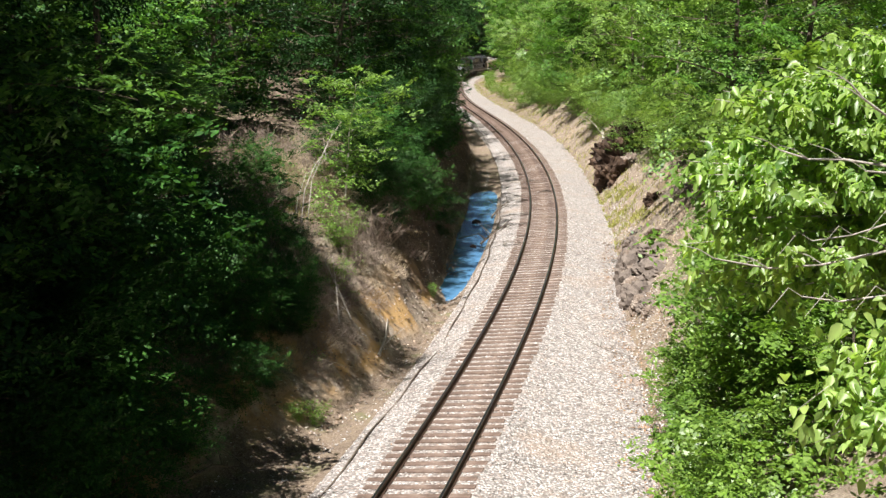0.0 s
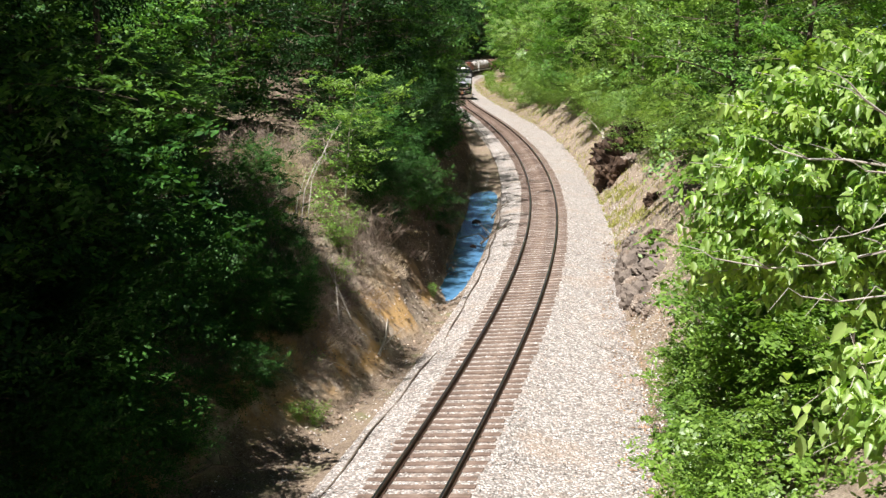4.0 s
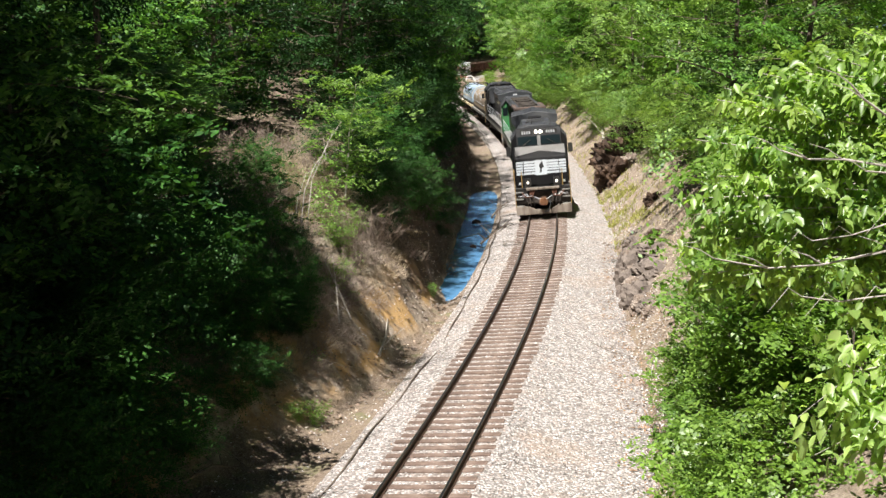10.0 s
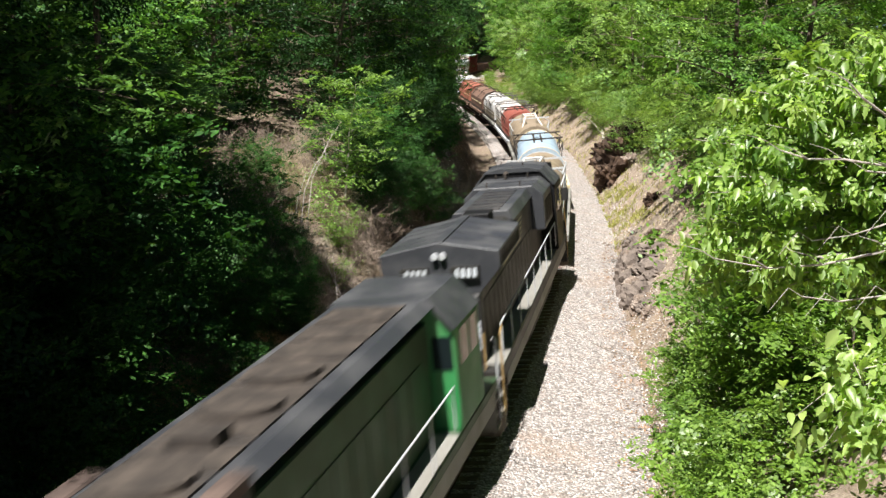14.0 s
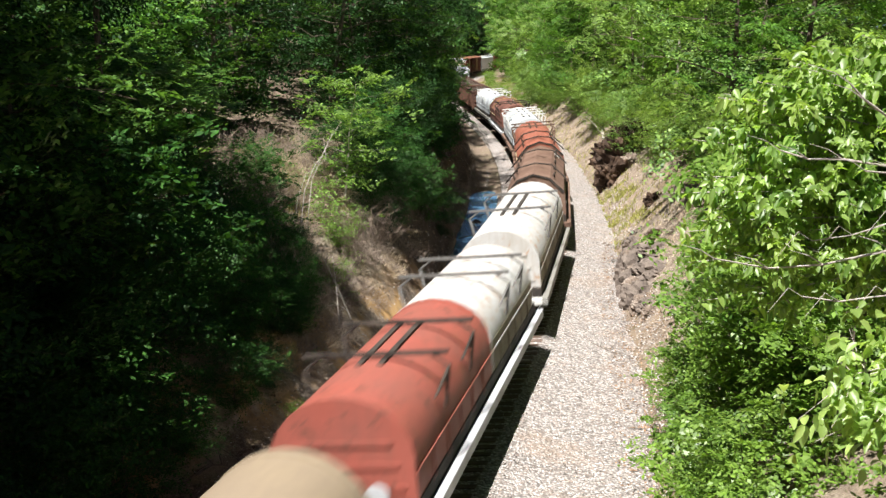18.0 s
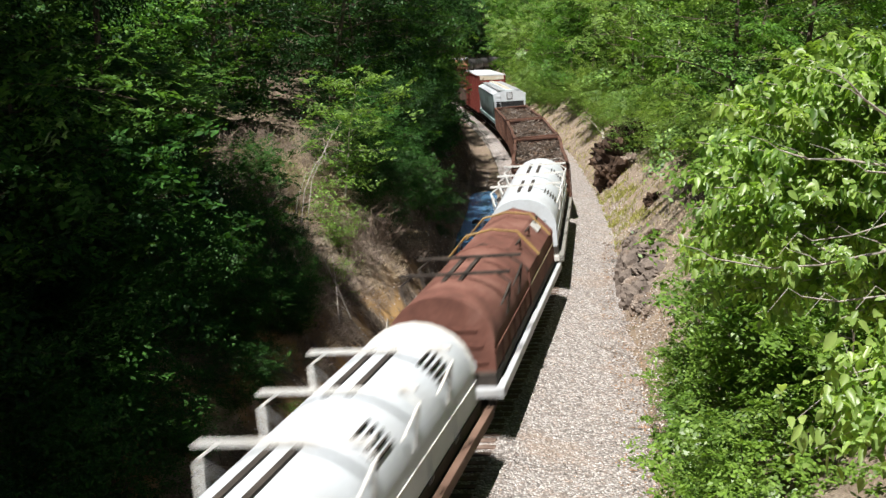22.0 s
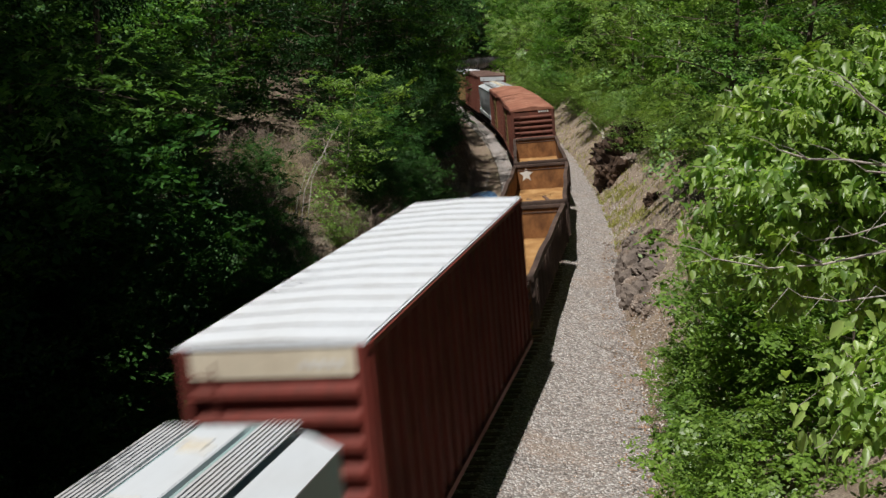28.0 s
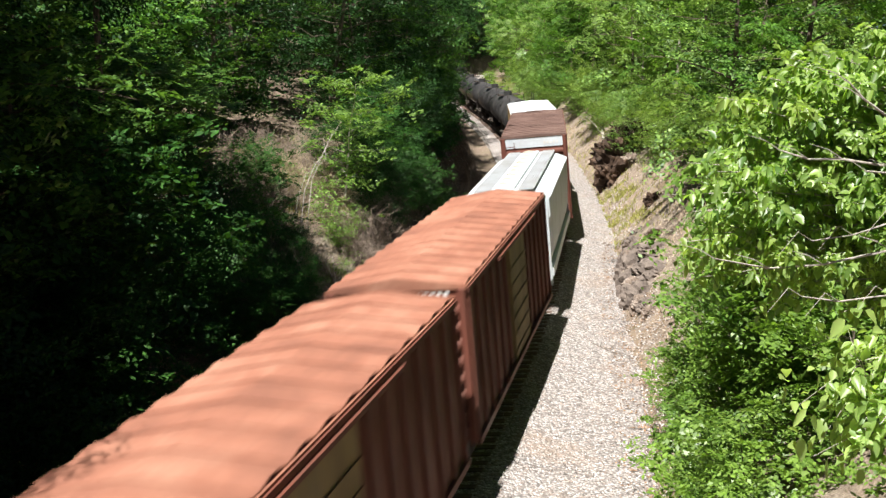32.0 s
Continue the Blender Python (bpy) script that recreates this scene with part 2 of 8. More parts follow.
LEAF_BRIGHT = leafy("leaf_bright_green", (0.032, 0.09, 0.022), (0.232, 0.375, 0.088), 0.35, 0.45, 0.45)
LEAF_NEAR = leafy("leaf_near_bush_green", (0.032, 0.095, 0.016), (0.20, 0.335, 0.062), 0.4, 0.42, 0.5)
LEAF_YOUNG = leafy("leaf_young_green", (0.03, 0.09, 0.022), (0.205, 0.34, 0.078), 0.38, 0.45, 0.4)
# Lighter leaf copy whose colour stands in for sun on the sprays
LEAF_SPRAY = leafy("leaf_spray_green", (0.02, 0.076, 0.017), (0.165, 0.335, 0.08), 0.42, 0.4, 0.5)
LEAF_FRESH = leafy("leaf_fresh_green", (0.075, 0.165, 0.033), (0.35, 0.50, 0.125), 0.5, 0.42, 0.75)
LEAF_TIP = leafy("leaf_pale_tip_green", (0.10, 0.20, 0.045), (0.38, 0.53, 0.17), 0.5, 0.4, 0.7)
LEAF_BUSH = leafy("leaf_bush_green", (0.03, 0.084, 0.014), (0.205, 0.315, 0.06), 0.35, 0.42, 0.4)
TIE_WOOD = rusted("weathered_tie_wood", (0.065, 0.045, 0.036), (0.155, 0.108, 0.086), (0.28, 0.215, 0.18), 2.5)
RAIL_RUST = rusted("rail_rust", (0.03, 0.018, 0.013), (0.075, 0.042, 0.03), (0.14, 0.08, 0.05), 3.0)


def make_steel():
    n = Nodes("worn_rail_steel")
    a = n.noise(n.world(), 3.0, 4, 0.6)
    return n.done(n.ramp(a, (0.3, (0.30, 0.29, 0.29)), (0.7, (0.5, 0.5, 0.52))), 0.28, 1.0)


RAIL_HEAD = make_steel()
ROCK = rusted("brown_rock", (0.065, 0.05, 0.04), (0.19, 0.145, 0.115), (0.42, 0.36, 0.31), 1.5)
STRAW = rusted("dry_straw", (0.20, 0.15, 0.09), (0.38, 0.30, 0.20), (0.55, 0.46, 0.34), 2.0)

# ---- ground ----
FOOT_S = [-450, -30, 0, 4, 8, 13, 19, 25, 30, 37, 45, 53, 60, 72, 100, 140, 300, 720]
FOOT_L = [-5.5, -5.5, -6.0, -5.4, -4.1, -3.5, -3.0, -3.1, -3.5, -4.1, -4.5, -4.5, -4.6, -4.3, -3.9, -3.6, -4.0, -4.5]
EDGE_S = [-450, 0, 7, 15, 21, 30, 58, 75, 101, 148, 200, 720]
EDGE_R = [5.4, 5.6, 5.3, 4.9, 4.3, 3.8, 3.7, 4.0, 4.8, 5.2, 4.2, 4.5]


def rough_noise(x, y, scale, amp):
    """Cheap smooth unevenness from summed waves."""
    x, y = np.asarray(x, float), np.asarray(y, float)
    z = np.zeros_like(x)
    rng = np.random.RandomState(int(scale * 100) + 7)
    for i in range(7):
        a, k, ph = rng.uniform(0, 6.28), (1 + i * 0.6) / scale, rng.uniform(0, 6.28)
        z += np.sin((x * np.cos(a) + y * np.sin(a)) * k * 2.2 + ph + 0.8 * np.sin(y * k + ph)) / (1 + i * 0.5)
    return z * amp / 3


def ground_height(x, y):
    """The cutting: a flat bed, a ditch, a steep bank on either side and wooded land above."""
    shape = np.shape(x)
    s, lat = to_line(x, y)
    xr, yr = np.ravel(x), np.ravel(y)
    foot, edge = np.interp(s, FOOT_S, FOOT_L), np.interp(s, EDGE_S, EDGE_R)
    wob = rough_noise(xr, yr, 5.0, 0.35) + rough_noise(xr, yr, 1.6, 0.16)
    bed = np.where(lat < 0, -0.62, -0.55)
    wet = np.interp(s, [26, 31, 60, 64], [0, 1, 1, 0])
    bed = bed - 0.55 * wet * np.interp(lat, [-5.2, -4.2, -3.2, -2.6], [0, 1, 1, 0])
    bed = bed - 0.12 * np.interp(lat, [-4.2, -3.3, -2.6], [0, 1, 0])
    out_l, out_r = np.maximum(foot - lat, 0), np.maximum(lat - edge, 0)
    steep = np.interp(s, [-20, 2, 10, 20, 30, 120, 200], [0.6, 0.55, 0.8, 1.0, 1.12, 1.15, 0.8])
    out_l0 = out_l
    cut = np.interp(s, [20, 30, 110, 150], [0, 1, 1, 0])
    out_l = out_l + cut * np.interp(out_l, [0.3, 2.3, 3.4, 6.0], [0, 1.2, 1.2, 0])
    rise_l = np.interp(out_l, [0, 0.4, 3.4, 5, 12, 30, 80, 300], [0, 0.35, 4.1, 4.9, 6.4, 8.0, 10.5, 16]) * np.where(out_l < 6, steep, 1 + (steep - 1) * np.interp(out_l, [6, 20], [1, 0]))
    rise_r = np.interp(out_r, [0, 0.5, 3.2, 6, 12, 30, 80, 300], [0, 0.55, 3.3, 4.8, 6.2, 7.5, 9.0, 15])
    rise_r = rise_r * np.interp(s, [118, 150, 260, 320], [1, 0.3, 0.3, 0.8])
    z = bed + rise_l + rise_r + fall_at(s)
    z = z + wob * np.interp(out_l + out_r, [0, 0.3, 2], [0.05, 0.5, 1.0]) * np.interp(np.abs(lat), [2.6, 3.4], [0, 1])
    # gullies on the bare clay face
    z = z + (0.025 * np.sin(s * 2.6 + 1.5 * np.sin(s * 0.9)) + rough_noise(xr, yr, 0.8, 0.24) + rough_noise(xr, yr, 2.4, 0.3)) * np.interp(out_l, [0, 0.8, 2.6, 4], [0, 1, 1, 0])
    near = np.hypot(xr, yr)
    z = np.where(near < 26, np.minimum(z, np.interp(near, [0, 6, 12, 26], [5.2, 5.2, 5.8, 8])), z)
    return z.reshape(shape)


def spread(*pieces):
    return np.unique(np.round(np.concatenate([np.arange(a, b, c) for a, b, c in pieces]), 3))


gx = spread((-2600, -300, 190), (-300, -60, 14), (-60, -22, 2.0), (-22, 24, 0.3), (24, 70, 2.0), (70, 300, 14), (300, 2700, 190))
gy = spread((-2600, -460, 190), (-460, 0, 5.0), (0, 18, 1.0), (18, 62, 0.3), (62, 120, 0.6), (120, 260, 1.6), (260, 620, 8), (620, 3000, 190))
GX, GY = np.meshgrid(gx, gy)
GZ = ground_height(GX, GY)
_i = np.arange(len(gy) - 1)[:, None] * len(gx) + np.arange(len(gx) - 1)
_q = np.stack([_i, _i + 1, _i + 1 + len(gx), _i + len(gx)], -1).reshape(-1, 4)
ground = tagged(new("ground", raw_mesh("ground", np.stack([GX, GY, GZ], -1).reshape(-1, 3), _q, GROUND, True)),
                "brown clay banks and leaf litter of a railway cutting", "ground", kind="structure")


def stand(s, lat):
    """The point of the ground beside the line."""
    x, y, _ = on_line(s, lat, 0, False)
    return float(x), float(y), float(ground_height(np.array([x]), np.array([y]))[0])


# ---- ballast bed ----
def ballast():
    ss = spread((-450, -10, 6), (-10, 70, 0.5), (70, 200, 1.5), (200, 720, 5))
    cols = np.array([-1.0, -0.8, -0.45, -0.2, -0.05, 0.08, 0.22, 0.4, 0.6, 0.8, 0.92, 1.0])
    rows = []
    rng = np.random.RandomState(4)
    for s in ss:
        left = np.interp(s, FOOT_S, FOOT_L)
        l0, r0 = max(-2.75, left + 0.1), np.interp(s, EDGE_S, EDGE_R) + rng.uniform(-0.25, 0.25)
        lats = np.array([l0, l0 + 0.28, -1.75, -1.35, -0.75, 0, 0.75, 1.35, 1.9, 2.6, r0 - 0.55, r0 + 0.15])
        drop = np.array([-0.80, -0.50, -0.27, -0.20, -0.20, -0.20, -0.20, -0.20, -0.26, -0.38, -0.44, -0.62])
        c = cant_at(s)
        for l, z in zip(lats, drop):
            x, y, _ = on_line(s, l, 0, False)
            lean = np.clip(l, -1.6, 1.6) * np.sin(c) * np.interp(abs(l), [1.4, 2.5], [1, 0.15])
            rows.append((x, y, z + lean + fall_at(s) + rng.uniform(-0.015, 0.015)))
    n = len(cols)
    i = np.arange(len(ss) - 1)[:, None] * n + np.arange(n - 1)
    q = np.stack([i, i + 1, i + 1 + n, i + n], -1).reshape(-1, 4)
    me = raw_mesh("ballast", rows, q, GRAVEL, True)
    me.materials.append(TRACK_GRAVEL)
    col = np.tile(np.arange(n - 1), len(ss) - 1)
    me.polygons.foreach_set("material_index", ((col >= 3) & (col <= 6)).astype(np.int32))
    return tagged(new("ballast", me), "pale crushed-stone ballast bed under the railway track",
                  "ballast", kind="structure")


ballast()


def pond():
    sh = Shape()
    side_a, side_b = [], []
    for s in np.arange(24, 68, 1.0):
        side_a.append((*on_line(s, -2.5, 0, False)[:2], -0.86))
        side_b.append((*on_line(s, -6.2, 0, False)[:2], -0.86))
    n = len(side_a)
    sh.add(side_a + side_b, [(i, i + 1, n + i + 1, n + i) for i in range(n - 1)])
    return tagged(new("water", mesh_of(sh, "water", WATER)), "still ditch water with sky blue put into its base colour", "water", kind="structure")


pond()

# ---- track ----
track = thing("railway_track", "single curved railway track with wooden ties and steel rails", "railway track", kind="structure")


def rail(lat):
    """Foot, web and head drawn along the line; the worn top is a part of its own."""
    ss = spread((-450, -20, 5), (-20, 200, 1.0), (200, 720, 4))
    prof = [(-0.07, -0.17), (0.07, -0.17), (0.07, -0.155), (0.012, -0.13), (0.012, -0.045), (0.036, -0.035), (0.036, -0.004),
            (-0.036, -0.004), (-0.036, -0.035), (-0.012, -0.045), (-0.012, -0.13), (-0.07, -0.155)]
    verts = [on_line(s, lat + a, b) for s in ss for a, b in prof]
    n = len(prof)
    faces = [(i * n + j, i * n + (j + 1) % n, (i + 1) * n + (j + 1) % n, (i + 1) * n + j) for i in range(len(ss) - 1) for j in range(n)]
    ob = part("rail", raw_mesh("rail", verts, faces, RAIL_RUST), None, track, "dark rusty steel rail")
    top = [(-0.034, -0.004), (0.034, -0.004), (0.026, 0.003), (-0.026, 0.003)]
    verts = [on_line(s, lat + a, b) for s in ss for a, b in top]
    faces = [(i * 4 + j, i * 4 + (j + 1) % 4, (i + 1) * 4 + (j + 1) % 4, (i + 1) * 4 + j) for i in range(len(ss) - 1) for j in range(4)]
    part("rail_head", raw_mesh("rail_head", verts, faces, RAIL_HEAD), None, ob, "worn bright running surface")


rail(-0.7525)
rail(0.7525)


def pose_on(s, up=0.0, lat=0.0):
    """A pose on the track, x towards the viewer's end, y to the line's right."""
    h, c = float(np.interp(s, LINE_S, LINE_H)), float(cant_at(s))
    f = Vector((-math.cos(h), -math.sin(h), 0))
    r = Vector((math.sin(h), -math.cos(h), 0))
    y = r * math.cos(c) + Vector((0, 0, math.sin(c)))
    u = -r * math.sin(c) + Vector((0, 0, math.cos(c)))
    m = Matrix((f, y, u)).transposed().to_4x4()
    m.translation = on_line(s, lat, up)
    return m

# ---- trees ----
def blades(points, size, rng, tilt=0.5, slim=0.55, droop=0.25, slope=None):
    """Leaf blades at the points: four corners each, folded a little along the middle. Returns corners and faces."""
    n = len(points)
    size = size * rng.uniform(0.65, 1.25, n)[:, None]
    az = rng.uniform(0, 2 * np.pi, n)
    along = np.stack([np.cos(az), np.sin(az), rng.normal(-droop, tilt * 0.6, n)], 1)
    along /= np.linalg.norm(along, axis=1)[:, None]
    up = np.stack([rng.normal(0, tilt, n), rng.normal(0, tilt, n), np.ones(n)], 1)
    if slope is not None:
        up[:, :2] -= slope
        along[:, 2] += (along[:, :2] * slope).sum(1)
        along /= np.linalg.norm(along, axis=1)[:, None]
    side = np.cross(along, up)
    side /= np.linalg.norm(side, axis=1)[:, None]
    up = np.cross(side, along)
    mid = points + along * size * 0.45
    v = np.stack([points, mid + side * size * slim / 2 + up * size * 0.06, points + along * size, mid - side * size * slim / 2 + up * size * 0.06], 1)
    return v.reshape(-1, 3), np.arange(n * 4).reshape(-1, 4)


def tree_data(seed, height, base, radius, leaves, leaf, leaf_mat, bark, lean=0.06, limbs=16, trunk_r=None, spread_z=0.35, clump=1.0):
    """Meshes of one tree: the trunk with its limbs, and a crown of leaves in sprays along them."""
    rng = np.random.RandomState(seed)
    trunk_r = trunk_r or height * 0.012 + 0.03
    wood = Shape()
    path, q = [], np.zeros(3)
    bend = rng.normal(0, lean, 2)
    for i in range(8):
        path.append(tuple(q))
        q = q + np.array([*(bend + rng.normal(0, 0.04, 2)), 1.0]) * height / 7
    wood.tube(path, [trunk_r * (1 - 0.87 * i / 7) * (1.35 if i == 0 else 1) for i in range(8)], 7)
    axis = np.array(path)
    tips = []
    for i in range(limbs):
        f = base + (1 - base) * ((i + rng.uniform(0, 1)) / limbs)
        p0 = np.array([np.interp(f * 7, range(8), axis[:, j]) for j in range(3)])
        az = i * 2.4 + rng.uniform(-0.5, 0.5)
        reach = radius * (0.45 + 0.75 * math.sin(math.pi * min(1, 0.12 + 0.95 * (1 - (f - base) / (1 - base + 1e-6)) ** 0.8))) * rng.uniform(0.6, 1.1)
        rise = rng.uniform(0.05, 0.55)
        pts = [p0]
        d = np.array([math.cos(az), math.sin(az), rise])
        for k in range(4):
            pts.append(pts[-1] + d * reach / 4)
            d = d + np.array([*rng.normal(0, 0.16, 2), -0.10])
        r0 = trunk_r * (1 - 0.8 * f) * 0.5
        wood.tube([tuple(a) for a in pts], [r0, r0 * 0.7, r0 * 0.5, r0 * 0.3, r0 * 0.12], 5, False)
        tips.append((pts[1], 0.4)), tips.append((pts[2], 0.7)), tips.append((pts[3], 0.95)), tips.append((pts[4], 0.9))
        for k in (1, 2, 3):
            for sgn in (-1, 1):
                if rng.uniform() < 0.85:
                    e = pts[k] + np.array([math.cos(az + sgn * 1.0), math.sin(az + sgn * 1.0), rng.uniform(-0.1, 0.4)]) * reach * rng.uniform(0.2, 0.42)
                    wood.tube([tuple(pts[k]), tuple((pts[k] + e) / 2 + rng.normal(0, 0.05, 3)), tuple(e)], [r0 * 0.35, r0 * 0.2, r0 * 0.06], 4, False)
                    tips.append((e, 0.85))
    tips.append((axis[-1], 0.9))
    w = np.array([t[1] for t in tips])
    share = rng.multinomial(leaves, w / w.sum())
    pts, leans = [], []
    for (c, _), k in zip(tips, share):
        if not k:
            continue
        wide = radius * rng.uniform(0.13, 0.27)
        # several flat sprays to each tip
        nspray = max(1, int(k / (rng.uniform(16, 40) * clump)))
        cs = c + rng.normal(0, 1, (nspray, 3)) * wide * np.array([1, 1, spread_z * 1.6])
        which = rng.randint(0, nspray, k)
        flat = rng.normal(0, 1, (k, 3)) * np.array([wide * 0.34, wide * 0.34, wide * 0.05])
        slope = rng.normal(0, 0.4, (nspray, 2))
        flat[:, 2] += flat[:, 0] * slope[which, 0] + flat[:, 1] * slope[which, 1] - 0.25 * (flat[:, 0] ** 2 + flat[:, 1] ** 2) / wide
        pts.append(cs[which] + flat)
        leans.append(slope[which])
    pts = np.concatenate(pts)
    v, f = blades(pts, leaf, rng, 0.32, slope=np.concatenate(leans))
    return mesh_of(wood, "trunk", bark, smooth=60, fix=False), raw_mesh("crown", v, f, leaf_mat)


def tree_of(data, name, label, category, at, group=""):
    ob = thing(name, label, category, group, at=at)
    part("trunk", data[0], None, ob)
    part("crown", data[1], None, ob, kind="stuff")
    return ob


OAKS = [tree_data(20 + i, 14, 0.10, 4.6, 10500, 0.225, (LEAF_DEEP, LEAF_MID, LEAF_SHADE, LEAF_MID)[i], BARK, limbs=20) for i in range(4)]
# DIM_FAR stands for shaded far forest, the shade in its leaf colour
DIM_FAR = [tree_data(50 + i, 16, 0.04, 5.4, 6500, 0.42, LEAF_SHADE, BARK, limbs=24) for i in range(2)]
FARS = [tree_data(40 + i, 15, 0.06, 5.2, 6000, 0.42, LEAF_BRIGHT if i % 2 else LEAF_MID, BARK, limbs=22, clump=2.0) for i in range(4)]
BRIGHT = [tree_data(60 + i, 11, 0.05, 4.2, 12500, 0.24, LEAF_BRIGHT if i % 3 else LEAF_MID, BARK, limbs=20, clump=3.0) for i in range(4)]
FINE = [tree_data(66 + i, 11, 0.05, 4.2, 20000, 0.165, LEAF_BRIGHT if i else LEAF_MID, BARK, limbs=20, clump=4.0) for i in range(2)]
BUSHES = [tree_data(80 + i, 3.0, 0.03, 1.7, 11500, 0.088, LEAF_BUSH if i % 2 else LEAF_BRIGHT, BARK, 0.1, 13, 0.03, 0.5) for i in range(4)]
NEAR_BUSH = [tree_data(84 + i, 3.0, 0.03, 1.7, 8200, 0.125, LEAF_BUSH if i % 2 else LEAF_NEAR, BARK, 0.1, 13, 0.03, 0.5) for i in range(3)]
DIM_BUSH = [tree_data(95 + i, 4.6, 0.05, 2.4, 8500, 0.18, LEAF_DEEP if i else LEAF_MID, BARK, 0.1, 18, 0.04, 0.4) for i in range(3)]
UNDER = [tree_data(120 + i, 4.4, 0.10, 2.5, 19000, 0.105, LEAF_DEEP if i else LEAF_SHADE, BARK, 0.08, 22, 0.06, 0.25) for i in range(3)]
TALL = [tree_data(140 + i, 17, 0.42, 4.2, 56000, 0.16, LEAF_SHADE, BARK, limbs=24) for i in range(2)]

TALL_LIT = tree_data(148, 17, 0.24, 4.2, 13000, 0.27, LEAF_SPRAY, BARK, limbs=28)

_rng = random.Random(2)


def plant(data, name, label, category, s, lat, size=1.0, sink=0.15, group="", lean=(0, 0)):
    x, y, z = stand(s, lat)
    ob = tree_of(data, name, label, category, pose(x, y, z - sink, lean[0], lean[1], _rng.uniform(0, 360)), group)
    ob.scale = (size, size, size * _rng.uniform(0.92, 1.1))
    return ob


DARK_LABEL = "tall dark green broadleaf tree in the shade on the bank"
SUN_LABEL = "tall broadleaf tree above the cutting, bright green but shade-dark in the back row"
WEST, EAST = "wood on the west bank", "wood on the east bank"
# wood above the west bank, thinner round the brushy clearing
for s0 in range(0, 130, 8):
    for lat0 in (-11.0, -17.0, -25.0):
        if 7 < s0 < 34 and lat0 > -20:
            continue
        # back rows take LEAF_SHADE crowns, so their colour reads as shade
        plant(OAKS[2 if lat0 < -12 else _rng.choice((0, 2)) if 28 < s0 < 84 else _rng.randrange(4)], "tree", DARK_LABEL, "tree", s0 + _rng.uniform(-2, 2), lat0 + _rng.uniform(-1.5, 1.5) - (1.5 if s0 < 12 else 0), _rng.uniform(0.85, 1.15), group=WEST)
for s0, lat0, size in ((22, -17, 0.9), (31, -14, 0.8), (13, -16, 0.8), (9, -12.5, 0.7)):
    plant(OAKS[1], "tree", "broadleaf tree with sunlit green sprays", "tree", s0, lat0, size, group=WEST)
# smaller trees that lean out over the clay face
for s0, lat0, size in ((94, -6.8, 0.56), (100, -7.0, 0.60), (106, -8.1, 0.64), (112, -8.5, 0.66), (118, -8.7, 0.68), (124, -8.8, 0.70), (131, -8.9, 0.72), (139, -9.1, 0.75), (148, -9.5, 0.8)):
    plant(OAKS[_rng.randrange(4)], "tree", "small dark green tree leaning over the clay bank", "tree", s0, lat0, size, group=WEST)
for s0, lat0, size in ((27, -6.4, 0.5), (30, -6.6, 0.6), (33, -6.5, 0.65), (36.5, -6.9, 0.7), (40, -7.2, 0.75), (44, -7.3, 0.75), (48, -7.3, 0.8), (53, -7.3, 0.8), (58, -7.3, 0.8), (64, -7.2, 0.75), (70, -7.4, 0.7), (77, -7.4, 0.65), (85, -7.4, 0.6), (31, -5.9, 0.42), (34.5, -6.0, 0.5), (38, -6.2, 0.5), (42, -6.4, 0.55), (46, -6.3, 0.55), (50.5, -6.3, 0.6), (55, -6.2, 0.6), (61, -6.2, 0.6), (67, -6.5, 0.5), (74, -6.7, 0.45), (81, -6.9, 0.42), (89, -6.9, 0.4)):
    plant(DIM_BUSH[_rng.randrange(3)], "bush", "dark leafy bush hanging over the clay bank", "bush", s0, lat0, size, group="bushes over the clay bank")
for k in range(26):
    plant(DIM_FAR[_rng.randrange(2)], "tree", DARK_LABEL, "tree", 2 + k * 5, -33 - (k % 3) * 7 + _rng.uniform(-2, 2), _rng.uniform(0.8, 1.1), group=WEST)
for s0 in range(33, 200, 5):
    plant(OAKS[_rng.choice((0, 2, 2, 3)) if s0 < 84 else _rng.choice((0, 1, 2))], "tree", "small dark green tree leaning over the clay bank", "tree", s0 + _rng.uniform(-1.5, 1.5), -8.0 - np.interp(s0, [85, 105], [0, 1.6]) + _rng.uniform(-0.8, 0.8),
          _rng.uniform(0.42, 0.62), group=WEST, lean=(_rng.uniform(-4, 4), _rng.uniform(2, 9)))
for s0, size in ((33, 0.75), (39, 0.8), (46, 0.85), (53, 0.85), (60, 0.9), (68, 0.9), (76, 0.9)):
    plant(OAKS[2 if s0 % 2 else 0], "tree", "dark green tree overhanging the clay bank", "tree", s0, -9.4, size, group=WEST, lean=(0, 7))
for s0, lat0, size in ((25.5, -6.4, 0.62), (28, -6.2, 0.62), (31, -6.4, 0.7), (34.5, -6.7, 0.72), (38.5, -6.9, 0.72), (43, -7.1, 0.72), (48, -7.3, 0.75)):
    plant(UNDER[_rng.randrange(3)], "small_tree", "low dark green tree leaning over the clay bank", "tree", s0, lat0, size, group=WEST, lean=(_rng.uniform(-4, 4), _rng.uniform(0, 6)))
# young trees that catch the sun at the clearing's edge
YOUNG = [tree_data(160 + i, 6.0, 0.18, 2.2, 5200, 0.17, LEAF_YOUNG, PALE_BARK, 0.1, 18, 0.05) for i in range(2)]
for k, (s0, lat0, size) in enumerate(((22.5, -6.2, 0.84), (30.5, -6.6, 0.45), (15, -14, 0.9), (25, -14, 1.1))):
    plant(YOUNG[k % 2], "young_tree", "young tree with sunlit yellow-green leaves on the bank", "tree", s0, lat0, size, group="young trees on the west bank")
